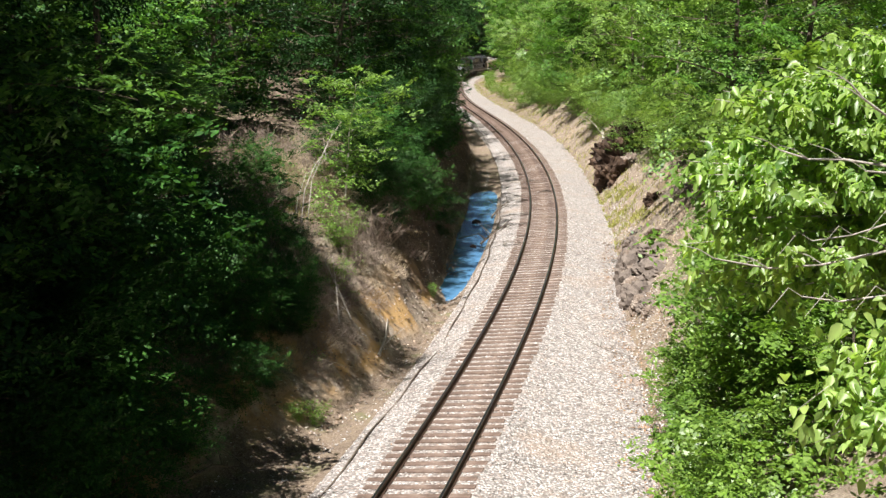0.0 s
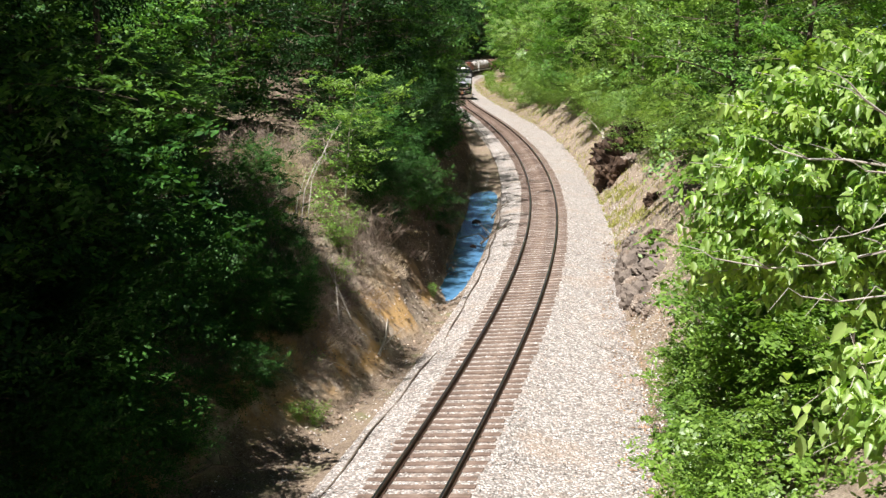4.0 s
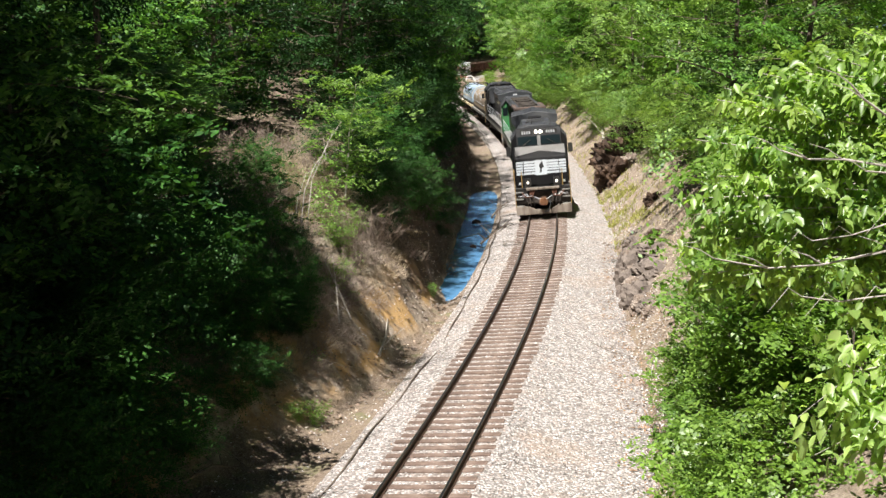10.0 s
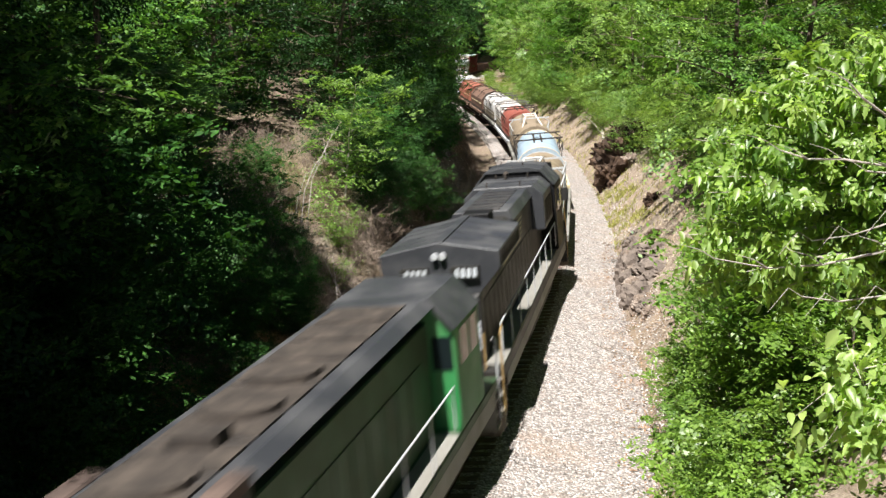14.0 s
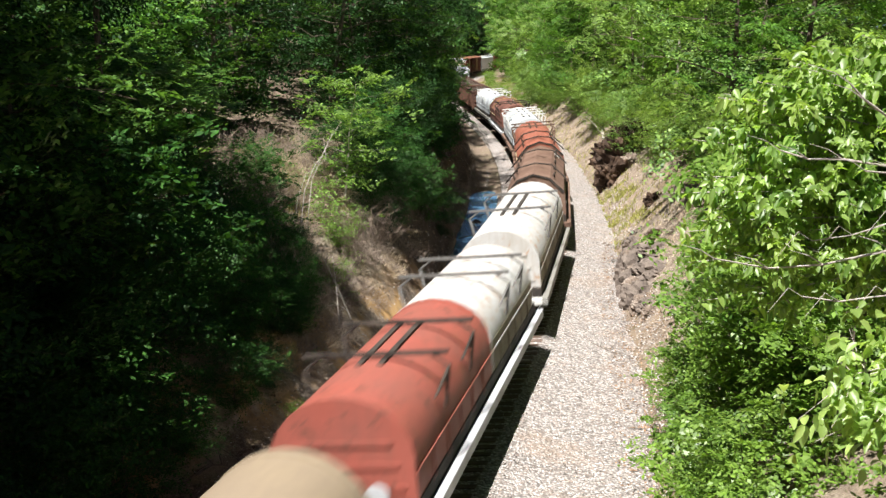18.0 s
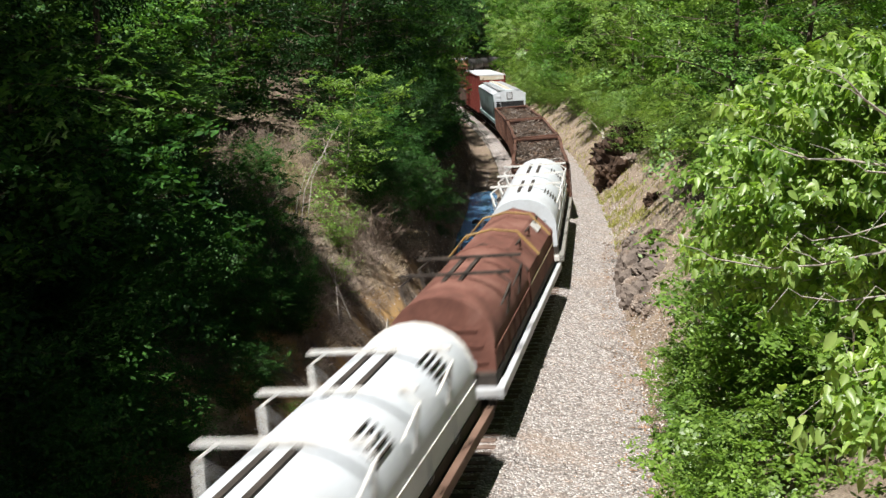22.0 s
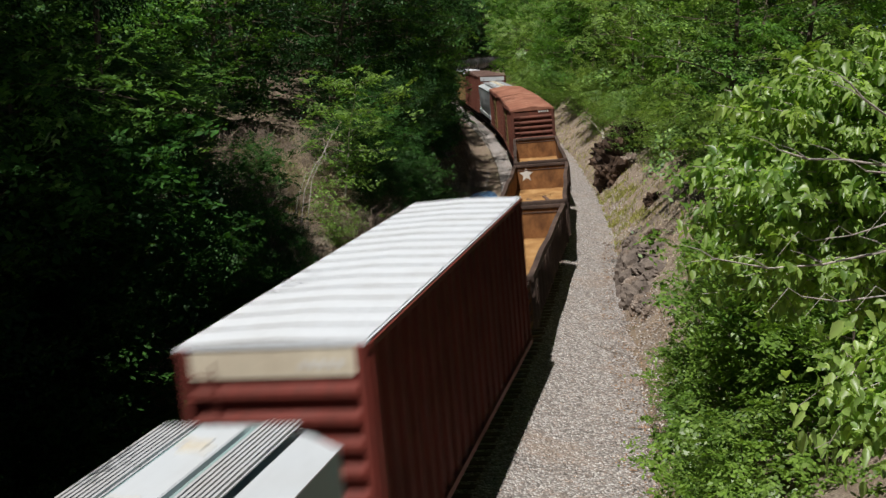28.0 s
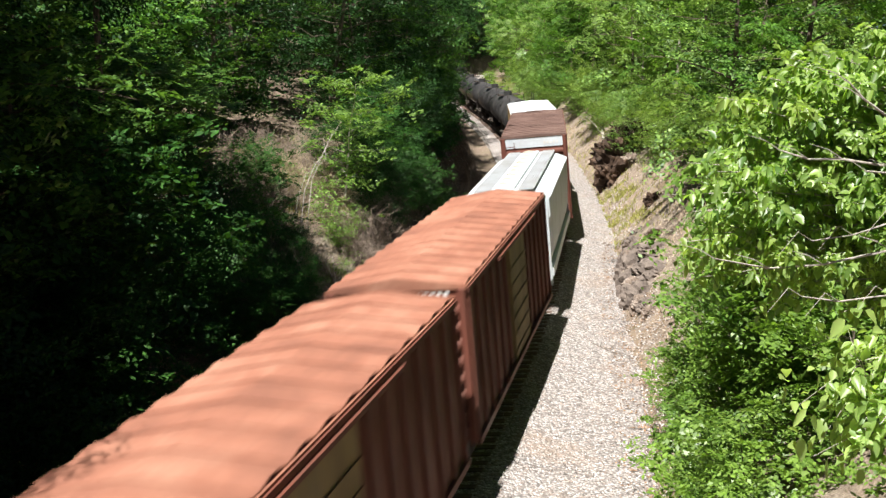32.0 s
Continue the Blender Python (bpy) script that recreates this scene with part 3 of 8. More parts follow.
# sprays in the lighter, sunlit leaf colour at the near edge of the clearing
LIT = [tree_data(170 + i, 5.0, 0.12, 2.2, 5600, 0.17, LEAF_SPRAY, BARK, 0.1, 17, 0.05, 0.3) for i in range(2)]
for k, (s0, lat0, size) in enumerate(((12.0, -9.7, 0.85), (8.0, -11.5, 1.2), (14, -12.2, 1.1), (4.5, -11.0, 1.1), (19, -14.0, 1.2), (9.5, -13.5, 1.4), (6.5, -10.2, 0.95), (11.0, -11.2, 1.15), (16.5, -11.0, 0.7), (10, -9.4, 0.75))):
    plant(LIT[k % 2], "small_tree", "small broadleaf tree with sunlit green sprays", "tree", s0, lat0, size, group="small trees on the west bank")
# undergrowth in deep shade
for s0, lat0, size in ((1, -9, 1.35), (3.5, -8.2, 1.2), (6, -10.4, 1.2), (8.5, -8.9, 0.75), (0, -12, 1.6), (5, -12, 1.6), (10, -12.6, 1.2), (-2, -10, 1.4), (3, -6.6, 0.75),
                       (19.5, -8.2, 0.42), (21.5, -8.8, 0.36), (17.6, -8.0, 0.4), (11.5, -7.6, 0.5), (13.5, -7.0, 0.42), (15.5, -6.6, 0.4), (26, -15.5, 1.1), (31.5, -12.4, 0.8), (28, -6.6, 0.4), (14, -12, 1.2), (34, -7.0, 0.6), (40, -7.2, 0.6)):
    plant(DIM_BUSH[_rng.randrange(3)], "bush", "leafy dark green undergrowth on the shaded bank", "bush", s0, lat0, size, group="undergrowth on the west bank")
# low trees whose layered sprays fill the dark foot of the near bank
# the last seven small ones are added to darken the shaded foot
for x0, y0, size in ((-8.2, 21.5, 1.15), (-9.8, 24.5, 1.25), (-7.6, 25.2, 0.9), (-8.6, 28.5, 1.05), (-10.6, 29.0, 1.3), (-7.0, 29.5, 0.7), (-10.2, 20.5, 1.3), (-9.4, 17.6, 0.8), (-11.8, 33.5, 1.3), (-9.2, 33.0, 0.95), (-7.3, 33.5, 0.65), (-12.5, 26.0, 1.4), (-6.7, 30.5, 0.7), (-6.1, 27.3, 0.5), (-6.6, 24.0, 0.6), (-5.7, 32.5, 0.55), (-6.1, 35.2, 0.45), (-5.3, 29.8, 0.4), (-8.3, 18.4, 0.75), (-8.0, 20.8, 0.8), (-8.2, 27.0, 0.9), (-4.95, 33.4, 0.36), (-4.75, 34.6, 0.33), (-5.3, 32.0, 0.42), (-4.9, 35.7, 0.3), (-4.7, 31.4, 0.28), (-4.6, 33.9, 0.24), (-5.0, 36.9, 0.26)):
    z0 = float(ground_height(np.array([x0]), np.array([y0]))[0])
    ob = tree_of(UNDER[_rng.randrange(3)], "small_tree", "low dark green tree with layered sprays in shade", "tree", pose(x0, y0, z0 - 0.15, 0, 0, _rng.uniform(0, 360)), "undergrowth on the west bank")
    ob.scale = (size, size, size)
# tall trees added above the near bank, mostly out of view, to shade it
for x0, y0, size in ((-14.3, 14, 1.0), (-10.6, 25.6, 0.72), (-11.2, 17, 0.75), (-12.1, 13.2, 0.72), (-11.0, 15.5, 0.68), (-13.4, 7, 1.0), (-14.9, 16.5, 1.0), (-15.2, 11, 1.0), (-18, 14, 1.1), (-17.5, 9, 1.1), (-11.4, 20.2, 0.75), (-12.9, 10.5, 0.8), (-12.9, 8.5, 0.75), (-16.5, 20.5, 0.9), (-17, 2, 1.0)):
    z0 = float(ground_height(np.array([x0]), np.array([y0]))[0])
    ob = tree_of(TALL[_rng.randrange(2)], "tree", "tall tree added out of view to shade the near bank", "tree", pose(x0, y0, z0 - 0.15, 0, 0, _rng.uniform(0, 360)), WEST)
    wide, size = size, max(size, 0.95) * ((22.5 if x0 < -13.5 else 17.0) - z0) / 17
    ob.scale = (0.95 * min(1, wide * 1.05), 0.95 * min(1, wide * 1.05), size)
# mid-height trees added out of view to keep the near bank dark
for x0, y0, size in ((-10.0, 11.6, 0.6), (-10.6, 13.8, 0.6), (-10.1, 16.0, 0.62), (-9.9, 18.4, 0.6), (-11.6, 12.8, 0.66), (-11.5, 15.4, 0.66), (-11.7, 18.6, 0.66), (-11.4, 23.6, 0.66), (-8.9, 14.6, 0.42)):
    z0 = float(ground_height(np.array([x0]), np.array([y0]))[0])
    ob = tree_of(TALL[_rng.randrange(2)], "tree", "dense tree added out of view to shade the near bank", "tree", pose(x0, y0, z0 - 0.15, 0, 0, _rng.uniform(0, 360)), WEST)
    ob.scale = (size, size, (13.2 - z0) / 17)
for x0, y0, size, top in ((-10.4, 20.8, 0.6, 12), (-9.3, 22.8, 0.56, 11.5), (-8.7, 25.8, 0.54, 10.6), (-8.3, 29.4, 0.56, 9.7), (-9.4, 32.4, 0.6, 9.7), (-11.6, 30.5, 0.66, 11), (-7.6, 34.2, 0.3, 8.8), (-11.0, 39.5, 0.6, 9.6), (-9.8, 41.5, 0.5, 9.0), (-10.4, 36.5, 0.6, 10), (-8.4, 35.6, 0.5, 8.9), (-12.6, 35, 0.6, 10.6)):
    z0 = float(ground_height(np.array([x0]), np.array([y0]))[0])
    ob = tree_of(TALL_LIT, "tree", "broadleaf tree with sunlit green sprays beside the clearing", "tree", pose(x0, y0, z0 - 0.15, 0, 0, _rng.uniform(0, 360)), WEST)
    ob.scale = (size, size, (top - z0) / 17)
# high crowns added above the view so their shade falls across the clay slope
for x0, y0, size in ((-7.9, 28.7, 0.5), (-9.9, 30.6, 0.45)):
    z0 = float(ground_height(np.array([x0]), np.array([y0]))[0])
    ob = tree_of(TALL[_rng.randrange(2)], "tree", "tall tree added to shade the clay slope, crown above the view", "tree", pose(x0, y0, z0 - 0.15, 0, 0, _rng.uniform(0, 360)), WEST)
    ob.scale = (size, size, (22 - z0) / 17)
# sunlit weeds on the upper clay slope
_own = random.Random(77)
WEED = [tree_data(176 + i, 1.0, 0.03, 0.62, 460, 0.105, LEAF_BRIGHT, BARK, 0.1, 9, 0.012, 0.5) for i in range(2)]
for k, (x0, y0, size) in enumerate(((-3.8, 41.3, 1.1), (-3.2, 41.9, 0.9), (-4.2, 42.3, 1.0), (-3.1, 40.6, 0.6), (-3.8, 40.3, 0.7), (-2.9, 42.6, 0.9), (-5.0, 43.2, 0.8), (-5.7, 44.0, 0.8), (-4.3, 41.0, 0.6), (-2.9, 38.6, 0.4), (-3.3, 39.4, 0.5), (-4.0, 34.6, 0.5), (-3.6, 33.9, 0.4))):
    z0 = float(ground_height(np.array([x0]), np.array([y0]))[0])
    ob = tree_of(WEED[k % 2], "bush", "small sunlit green weed clump on the clay slope", "bush", pose(x0, y0, z0 - 0.05, 0, 0, _own.uniform(0, 360)), "weeds on the clay slope")
    ob.scale = (size, size, size)
# dark foliage over the top of the clay wall
# the last six, lower on the slope, are added to darken its shade
for x0, y0, size in ((-2.7, 45.6, 0.4), (-2.3, 47.2, 0.46), (-1.8, 49.2, 0.48), (-1.3, 51.6, 0.5), (-0.7, 54.4, 0.5), (-3.0, 44.3, 0.32), (-0.1, 57.5, 0.5), (-2.1, 45.4, 0.24), (-1.7, 47.6, 0.28), (-4.4, 36.9, 0.22), (-4.1, 36.1, 0.2), (-4.0, 35.3, 0.2), (-4.5, 35.0, 0.26), (-4.5, 37.8, 0.22), (-4.2, 34.2, 0.2)):
    z0 = float(ground_height(np.array([x0]), np.array([y0]))[0])
    ob = tree_of(UNDER[_own.randrange(3)], "bush", "dark leafy bush on the shaded clay bank", "bush", pose(x0, y0, z0 - 0.1, 0, 0, _own.uniform(0, 360)), "bushes over the clay bank")
    ob.scale = (size, size, size)
# crowns deeper in the west wood, in the lighter sunlit leaf colour
for x0, y0, size, top in ((-13.6, 37.5, 0.6, 12.2), (-15.5, 42, 0.7, 13.2), (-12.8, 43.5, 0.5, 11.2)):
    z0 = float(ground_height(np.array([x0]), np.array([y0]))[0])
    ob = tree_of(TALL_LIT, "tree", "broadleaf tree with sunlit green sprays beside the clearing", "tree", pose(x0, y0, z0 - 0.15, 0, 0, _own.uniform(0, 360)), WEST)
    ob.scale = (size, size, (top - z0) / 17)
# wood above the east bank
for s0 in range(26, 230, 7):
    for lat0 in (9.0, 14.5, 21.5):
        if s0 > 150 and lat0 > 16:
            continue
        if 138 < s0 < 186 and lat0 < 12:
            continue
        if s0 >= 186:
            lat0 += 3.2
        # the back row takes shade-dark leaves for the gaps between crowns
        plant(FINE[_rng.randrange(2)] if s0 < 48 and lat0 < 20 else BRIGHT[_rng.randrange(4)] if lat0 < 20 else OAKS[0], "tree", SUN_LABEL, "tree", s0 + _rng.uniform(-2, 2), lat0 + _rng.uniform(-1.2, 1.2), _rng.uniform(0.75, 1.15), group=EAST)
for s0 in range(50, 190, 4):
    plant(BUSHES[_rng.randrange(4)], "bush", "bright green leafy bush at the top of the bank", "bush", s0 + _rng.uniform(-1.5, 1.5), np.interp(s0, EDGE_S, EDGE_R) + _rng.uniform(2.4, 3.6) + np.interp(s0, [140, 165], [0, 2.6]), _rng.uniform(0.8, 1.5), group="bushes on the east bank")
for s0 in range(118, 236, 5):
    plant(BUSHES[_rng.randrange(4)], "bush", "low green bush on the grassy bank by the bend", "bush", s0 + _rng.uniform(-2, 2), np.interp(s0, EDGE_S, EDGE_R) + _rng.uniform(0.9, 3.0), _rng.uniform(0.3, 0.75), group="bushes on the east bank")
# slim pale trunks at the wood's edge
for s0, off, top in ((57.0, 4.6, 11.5), (74.0, 4.4, 10.5)):
    x0, y0, z0 = stand(s0, np.interp(s0, EDGE_S, EDGE_R) + off)
    ob = thing("dead_tree", "slim pale bare trunk at the edge of the wood", "tree", "bare trunks", at=pose(x0, y0, z0 - 0.2, 0, 0, x0 * 40))
    part("trunk", Shape().tube([(0, 0, 0), (0.05, 0.03, (top - z0) * 0.4), (-0.06, 0.05, (top - z0) * 0.75), (0.02, 0, top - z0)], [0.13, 0.10, 0.07, 0.03], 7), PALE_BARK, ob, smooth=60)
    for k in range(5):
        zz, a = (top - z0) * (0.35 + 0.12 * k), k * 2.2 + x0
        part("branch", Shape().tube([(0, 0, zz), (math.cos(a) * 0.5, math.sin(a) * 0.5, zz + 0.25), (math.cos(a) * 1.1, math.sin(a) * 1.1, zz + 0.4)], [0.035, 0.022, 0.008], 5), PALE_BARK, ob)
# low bushes along the gravel and taller ones above them
for s0, off, size in ((4, 1.3, 0.7), (8, 1.6, 0.8), (11, 2.6, 1.0), (1.5, 1.3, 0.5), (13, 1.4, 0.45), (3, 1.3, 0.45), (6, 1.2, 0.5), (7.5, 1.3, 0.55), (9.5, 1.5, 0.7), (11.5, 1.3, 0.5), (2.5, 1.7, 0.8), (5.5, 2.1, 0.9), (15, 1.9, 0.6), (-1.5, 1.6, 0.9), (17.5, 2.6, 0.7), (20, 2.4, 0.5), (7, 2.6, 1.2)):
    plant(NEAR_BUSH[_rng.randrange(3)], "bush", "low bright green bush beside the gravel", "bush", s0, np.interp(s0, EDGE_S, EDGE_R) + off - (0.45 if size < 0.75 else 0.2), size, group="bushes on the east bank")
for s0, off, size in ((2, 3.2, 1.0), (5, 3.2, 1.4), (8, 3.4, 1.3), (13, 3.6, 1.2), (16, 2.8, 0.9), (18, 4.2, 1.2), (21, 3.4, 0.9), (24, 4.6, 1.2), (28, 4.6, 1.1), (33, 4.8, 1.2), (6, 5.8, 1.5), (11, 5.4, 1.5), (0, 5.0, 1.2), (38, 4.4, 1.2), (44, 4.2, 1.2), (9, 4.2, 1.8), (5, 5.2, 1.6), (12.5, 4.8, 1.8)):
    plant(NEAR_BUSH[_rng.randrange(3)] if s0 < 20 else BUSHES[_rng.randrange(4)], "bush", "bright green leafy bush on the sunny bank", "bush", s0, np.interp(s0, EDGE_S, EDGE_R) + off, size, group="bushes on the east bank")
# the wood's depth behind the west bank
for k in range(22):
    x0, y0 = -78 + k * 3.1, 165 + 12 * math.sin(k * 1.7)
    z0 = float(ground_height(np.array([x0]), np.array([y0]))[0])
    ob = tree_of(DIM_FAR[k % 2], "tree", "distant tree behind the west bank, forest shade in its green", "tree", pose(x0, y0, z0 - 0.2, 0, 0, k * 67), "far woods")
    ob.scale = (1.2, 1.2, 1.25)
# far woods beyond the bend
for s0 in range(232, 400, 8):
    for lat0 in ((-9, -15, -22, -30, 13) if s0 > 246 else (13, 19)):
        plant(FARS[_rng.randrange(4)] if lat0 > 0 else DIM_FAR[_rng.randrange(2)], "tree", "distant green broadleaf tree behind the bend", "tree", s0 + _rng.uniform(-2, 2), lat0 + _rng.uniform(-1.5, 1.5), _rng.uniform(1.0, 1.45), group="far woods")
for s0 in range(192, 250, 7):
    plant(DIM_FAR[_rng.randrange(2)], "tree", "distant tree behind the bend, forest shade in its green", "tree", s0, -11 + _rng.uniform(-1.5, 1.5), _rng.uniform(0.8, 1.1), group="far woods")

# ---- saplings whose branches sway in the wind ----
def big_leaves(path, rng, count, size, droop, start=0.18):
    """Broad pointed leaves set along a twig, hanging to both sides. Returns corners and faces."""
    path = np.array(path)
    seg = np.linspace(0, len(path) - 1, 60)
    pts = np.stack([np.interp(seg, range(len(path)), path[:, j]) for j in range(3)], 1)
    v, f = [], []
    rows = ((0.0, 0.02), (0.2, 0.30), (0.5, 0.42), (0.8, 0.24), (1.0, 0.0))
    for k in range(count):
        u = start + (1 - start) * min(0.999, (k // 6 + rng.uniform(0.2, 0.6)) * 6 / count)
        i = min(58, int(u * 59))
        p = pts[i] + rng.normal(0, 0.05, 3)
        way = pts[i + 1] - pts[i]
        way = way / (np.linalg.norm(way) + 1e-9)
        side = np.cross(way, [0, 0, 1.0])
        side = side / (np.linalg.norm(side) + 1e-9) * (1 if k % 2 else -1)
        d = side * rng.uniform(0.2, 0.7) + way * rng.uniform(0.0, 0.5) + np.array([0, 0, rng.normal(-0.28, 0.3)]) + rng.normal(0, 0.4, 3)
        d /= np.linalg.norm(d)
        up = np.array([-0.1, -0.45, 1.0]) + rng.normal(0, 0.45, 3)
        across = np.cross(d, up)
        across /= np.linalg.norm(across)
        up = np.cross(across, d)
        ln = size * rng.uniform(0.6, 1.25)
        w = rng.uniform(0.58, 0.88)
        base = len(v)
        hang = droop * rng.uniform(0.1, 1.1)
        for t, half in rows:
            c = p + d * ln * t - np.array([0, 0, 1.0]) * ln * hang * t * t
            v.append(c - across * ln * half * w + up * ln * half * 0.35)
            v.append(c - up * ln * 0.01)
            v.append(c + across * ln * half * w + up * ln * half * 0.35)
        for r in range(4):
            a = base + r * 3
            f += [(a, a + 1, a + 4, a + 3), (a + 1, a + 2, a + 5, a + 4)]
    return np.array(v), np.array(f)


SWAYING = []


def sapling(name, label, root, joint, tips, leaf, seed, material, count=34, twig_r=0.014, spread=1.0):
    """A slender stem with leafy branches that end at the given tips."""
    rng = np.random.RandomState(seed)
    ob = thing(name, label, "tree", at=pose(*root))
    root = np.array(root)
    part("trunk", Shape().tube([(0, 0, -0.3), tuple((np.array(joint) - root) * 0.5 + rng.normal(0, 0.08, 3)), tuple(np.array(joint) - root + np.array([0, 0, 0.4]))], [0.07, 0.05, 0.03], 8), BARK, ob, smooth=60)
    for tip in tips:
        tip = np.array(tip, float)
        start = np.array(joint) + np.array([0, 0, (tip[2] - joint[2]) * 0.35])
        way = tip - start
        mids = [np.zeros(3)]
        for k in range(1, 6):
            mids.append(way * k / 5 + rng.normal(0, 0.03, 3) + np.array([0, 0, 0.16 * math.sin(math.pi * k / 5)]))
        twig = Shape().tube([tuple(q) for q in mids], [twig_r * (1 - 0.16 * k) for k in range(6)], 5)
        lv, lf, side_twigs = [], [], []
        total = 0
        v, f = big_leaves(mids, rng, count, leaf, 0.6, 0.25)
        lv.append(v), lf.append(f + total)
        total += len(v)
        for k in (1, 2, 3, 4):
            for sgn in (-1, 1):
                o = np.array([-way[1], way[0], 0]) * sgn * spread * rng.uniform(0.12, 0.26) + way * rng.uniform(0.1, 0.25) * (1 if k < 3 else 0.3) + np.array([0, 0, rng.uniform(-0.12, 0.14)])
                sub = [mids[k], mids[k] + o * 0.5 + rng.normal(0, twig_r, 3), mids[k] + o]
                side_twigs.append(Shape().tube([tuple(q) for q in sub], [twig_r * 0.5, twig_r * 0.35, twig_r * 0.15], 4))
                v, f = big_leaves(sub, rng, count // 4, leaf, 0.6, 0.1)
                lv.append(v), lf.append(f + total)
                total += len(v)
        br = part("branch", twig, PALE_BARK, ob, "pale twiggy branch with fresh leaves", smooth=60, at=pose(*(start - root)))
        for q in side_twigs:
            part("twig", q, PALE_BARK, br)
        part("leaves", raw_mesh("leaves", np.concatenate(lv), np.concatenate(lf), material), None, br, kind="stuff")
        SWAYING.append((br, pose(*(start - root)), seed + len(SWAYING)))
    return ob


SAPLING_ROOT = (9.3, 14.2, float(ground_height(np.array([9.3]), np.array([14.2]))[0]))
# Branch tips are placed to fit the leaf outline in the camera's view
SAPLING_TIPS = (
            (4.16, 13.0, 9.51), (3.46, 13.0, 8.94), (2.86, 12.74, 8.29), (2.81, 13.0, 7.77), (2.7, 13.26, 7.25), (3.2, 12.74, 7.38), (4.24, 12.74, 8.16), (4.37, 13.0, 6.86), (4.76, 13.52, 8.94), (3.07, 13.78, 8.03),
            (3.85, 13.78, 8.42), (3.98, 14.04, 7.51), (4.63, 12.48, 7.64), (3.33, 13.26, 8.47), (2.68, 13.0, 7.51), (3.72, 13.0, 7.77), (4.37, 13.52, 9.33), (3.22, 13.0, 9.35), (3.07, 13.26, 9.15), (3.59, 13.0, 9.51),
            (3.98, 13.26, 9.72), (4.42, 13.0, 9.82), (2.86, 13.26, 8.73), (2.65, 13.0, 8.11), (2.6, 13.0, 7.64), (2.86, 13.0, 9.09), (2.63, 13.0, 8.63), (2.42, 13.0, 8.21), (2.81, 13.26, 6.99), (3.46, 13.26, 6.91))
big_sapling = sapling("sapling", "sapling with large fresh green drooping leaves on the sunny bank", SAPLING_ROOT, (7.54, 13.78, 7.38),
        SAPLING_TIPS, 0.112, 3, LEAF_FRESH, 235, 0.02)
# This nearer sapling's tips are likewise placed to fit the camera's view
sapling("sapling", "slender sapling with large pale green leaves", (2.6, 3.0, 5.0), (1.75, 3.1, 8.66),
        [(0.92, 3.1, 8.85), (1.0, 3.15, 8.84), (0.98, 3.1, 8.79), (1.07, 3.0, 8.84), (1.1, 3.1, 8.79), (1.2, 3.1, 8.82)], 0.04, 9, LEAF_TIP, 84, 0.004, 0.4)
# bare pale limbs, placed to show between the leaves in the camera's view
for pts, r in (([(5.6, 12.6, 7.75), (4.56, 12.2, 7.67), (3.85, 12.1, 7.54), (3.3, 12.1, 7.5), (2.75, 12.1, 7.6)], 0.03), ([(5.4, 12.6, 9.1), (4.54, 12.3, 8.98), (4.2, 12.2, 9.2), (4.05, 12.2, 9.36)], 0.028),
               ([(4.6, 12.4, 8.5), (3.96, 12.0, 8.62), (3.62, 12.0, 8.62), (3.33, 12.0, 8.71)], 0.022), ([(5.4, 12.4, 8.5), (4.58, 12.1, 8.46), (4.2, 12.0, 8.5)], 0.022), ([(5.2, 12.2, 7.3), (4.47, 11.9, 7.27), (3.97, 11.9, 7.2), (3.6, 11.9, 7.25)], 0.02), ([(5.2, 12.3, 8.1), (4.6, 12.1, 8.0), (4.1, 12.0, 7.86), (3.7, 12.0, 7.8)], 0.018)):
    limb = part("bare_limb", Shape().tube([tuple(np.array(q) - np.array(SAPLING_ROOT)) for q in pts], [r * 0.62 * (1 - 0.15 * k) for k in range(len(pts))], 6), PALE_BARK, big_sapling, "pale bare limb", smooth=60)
    for q in pts[1:]:
        a = np.array(q) - np.array(SAPLING_ROOT)
        part("twig", Shape().tube([tuple(a), tuple(a + np.array([-0.16, -0.05, 0.1])), tuple(a + np.array([-0.36, -0.08, 0.16 if r > 0.02 else -0.14]))], [r * 0.3, r * 0.22, r * 0.1], 4), PALE_BARK, limb)


# ---- dry brush, dead wood ----
def twig_mesh(seed, n, reach, height, mat, thick=0.008):
    rng = random.Random(seed)
    sh = Shape()
    for k in range(n):
        a, r = rng.uniform(0, 6.28), reach * math.sqrt(rng.random())
        x, y = r * math.cos(a), r * math.sin(a)
        h, b = height * rng.uniform(0.3, 1.0), rng.uniform(0, 6.28)
        l = rng.uniform(0.2, 0.9) * height
        mid = (x + math.cos(b) * l * 0.4, y + math.sin(b) * l * 0.4, h * 0.7)
        end = (x + math.cos(b) * l, y + math.sin(b) * l, h * rng.uniform(0.5, 1.1))
        sh.tube([(x, y, -0.1), mid, end], [thick, thick * 0.8, thick * 0.3], 3, False)
        if rng.random() < 0.7:
            b2 = b + rng.uniform(-1, 1)
            sh.tube([mid, (mid[0] + math.cos(b2) * l * 0.5, mid[1] + math.sin(b2) * l * 0.5, mid[2] + h * 0.25)], [thick * 0.6, thick * 0.2], 3, False)
    return mesh_of(sh, "brushwood", mat, fix=False)


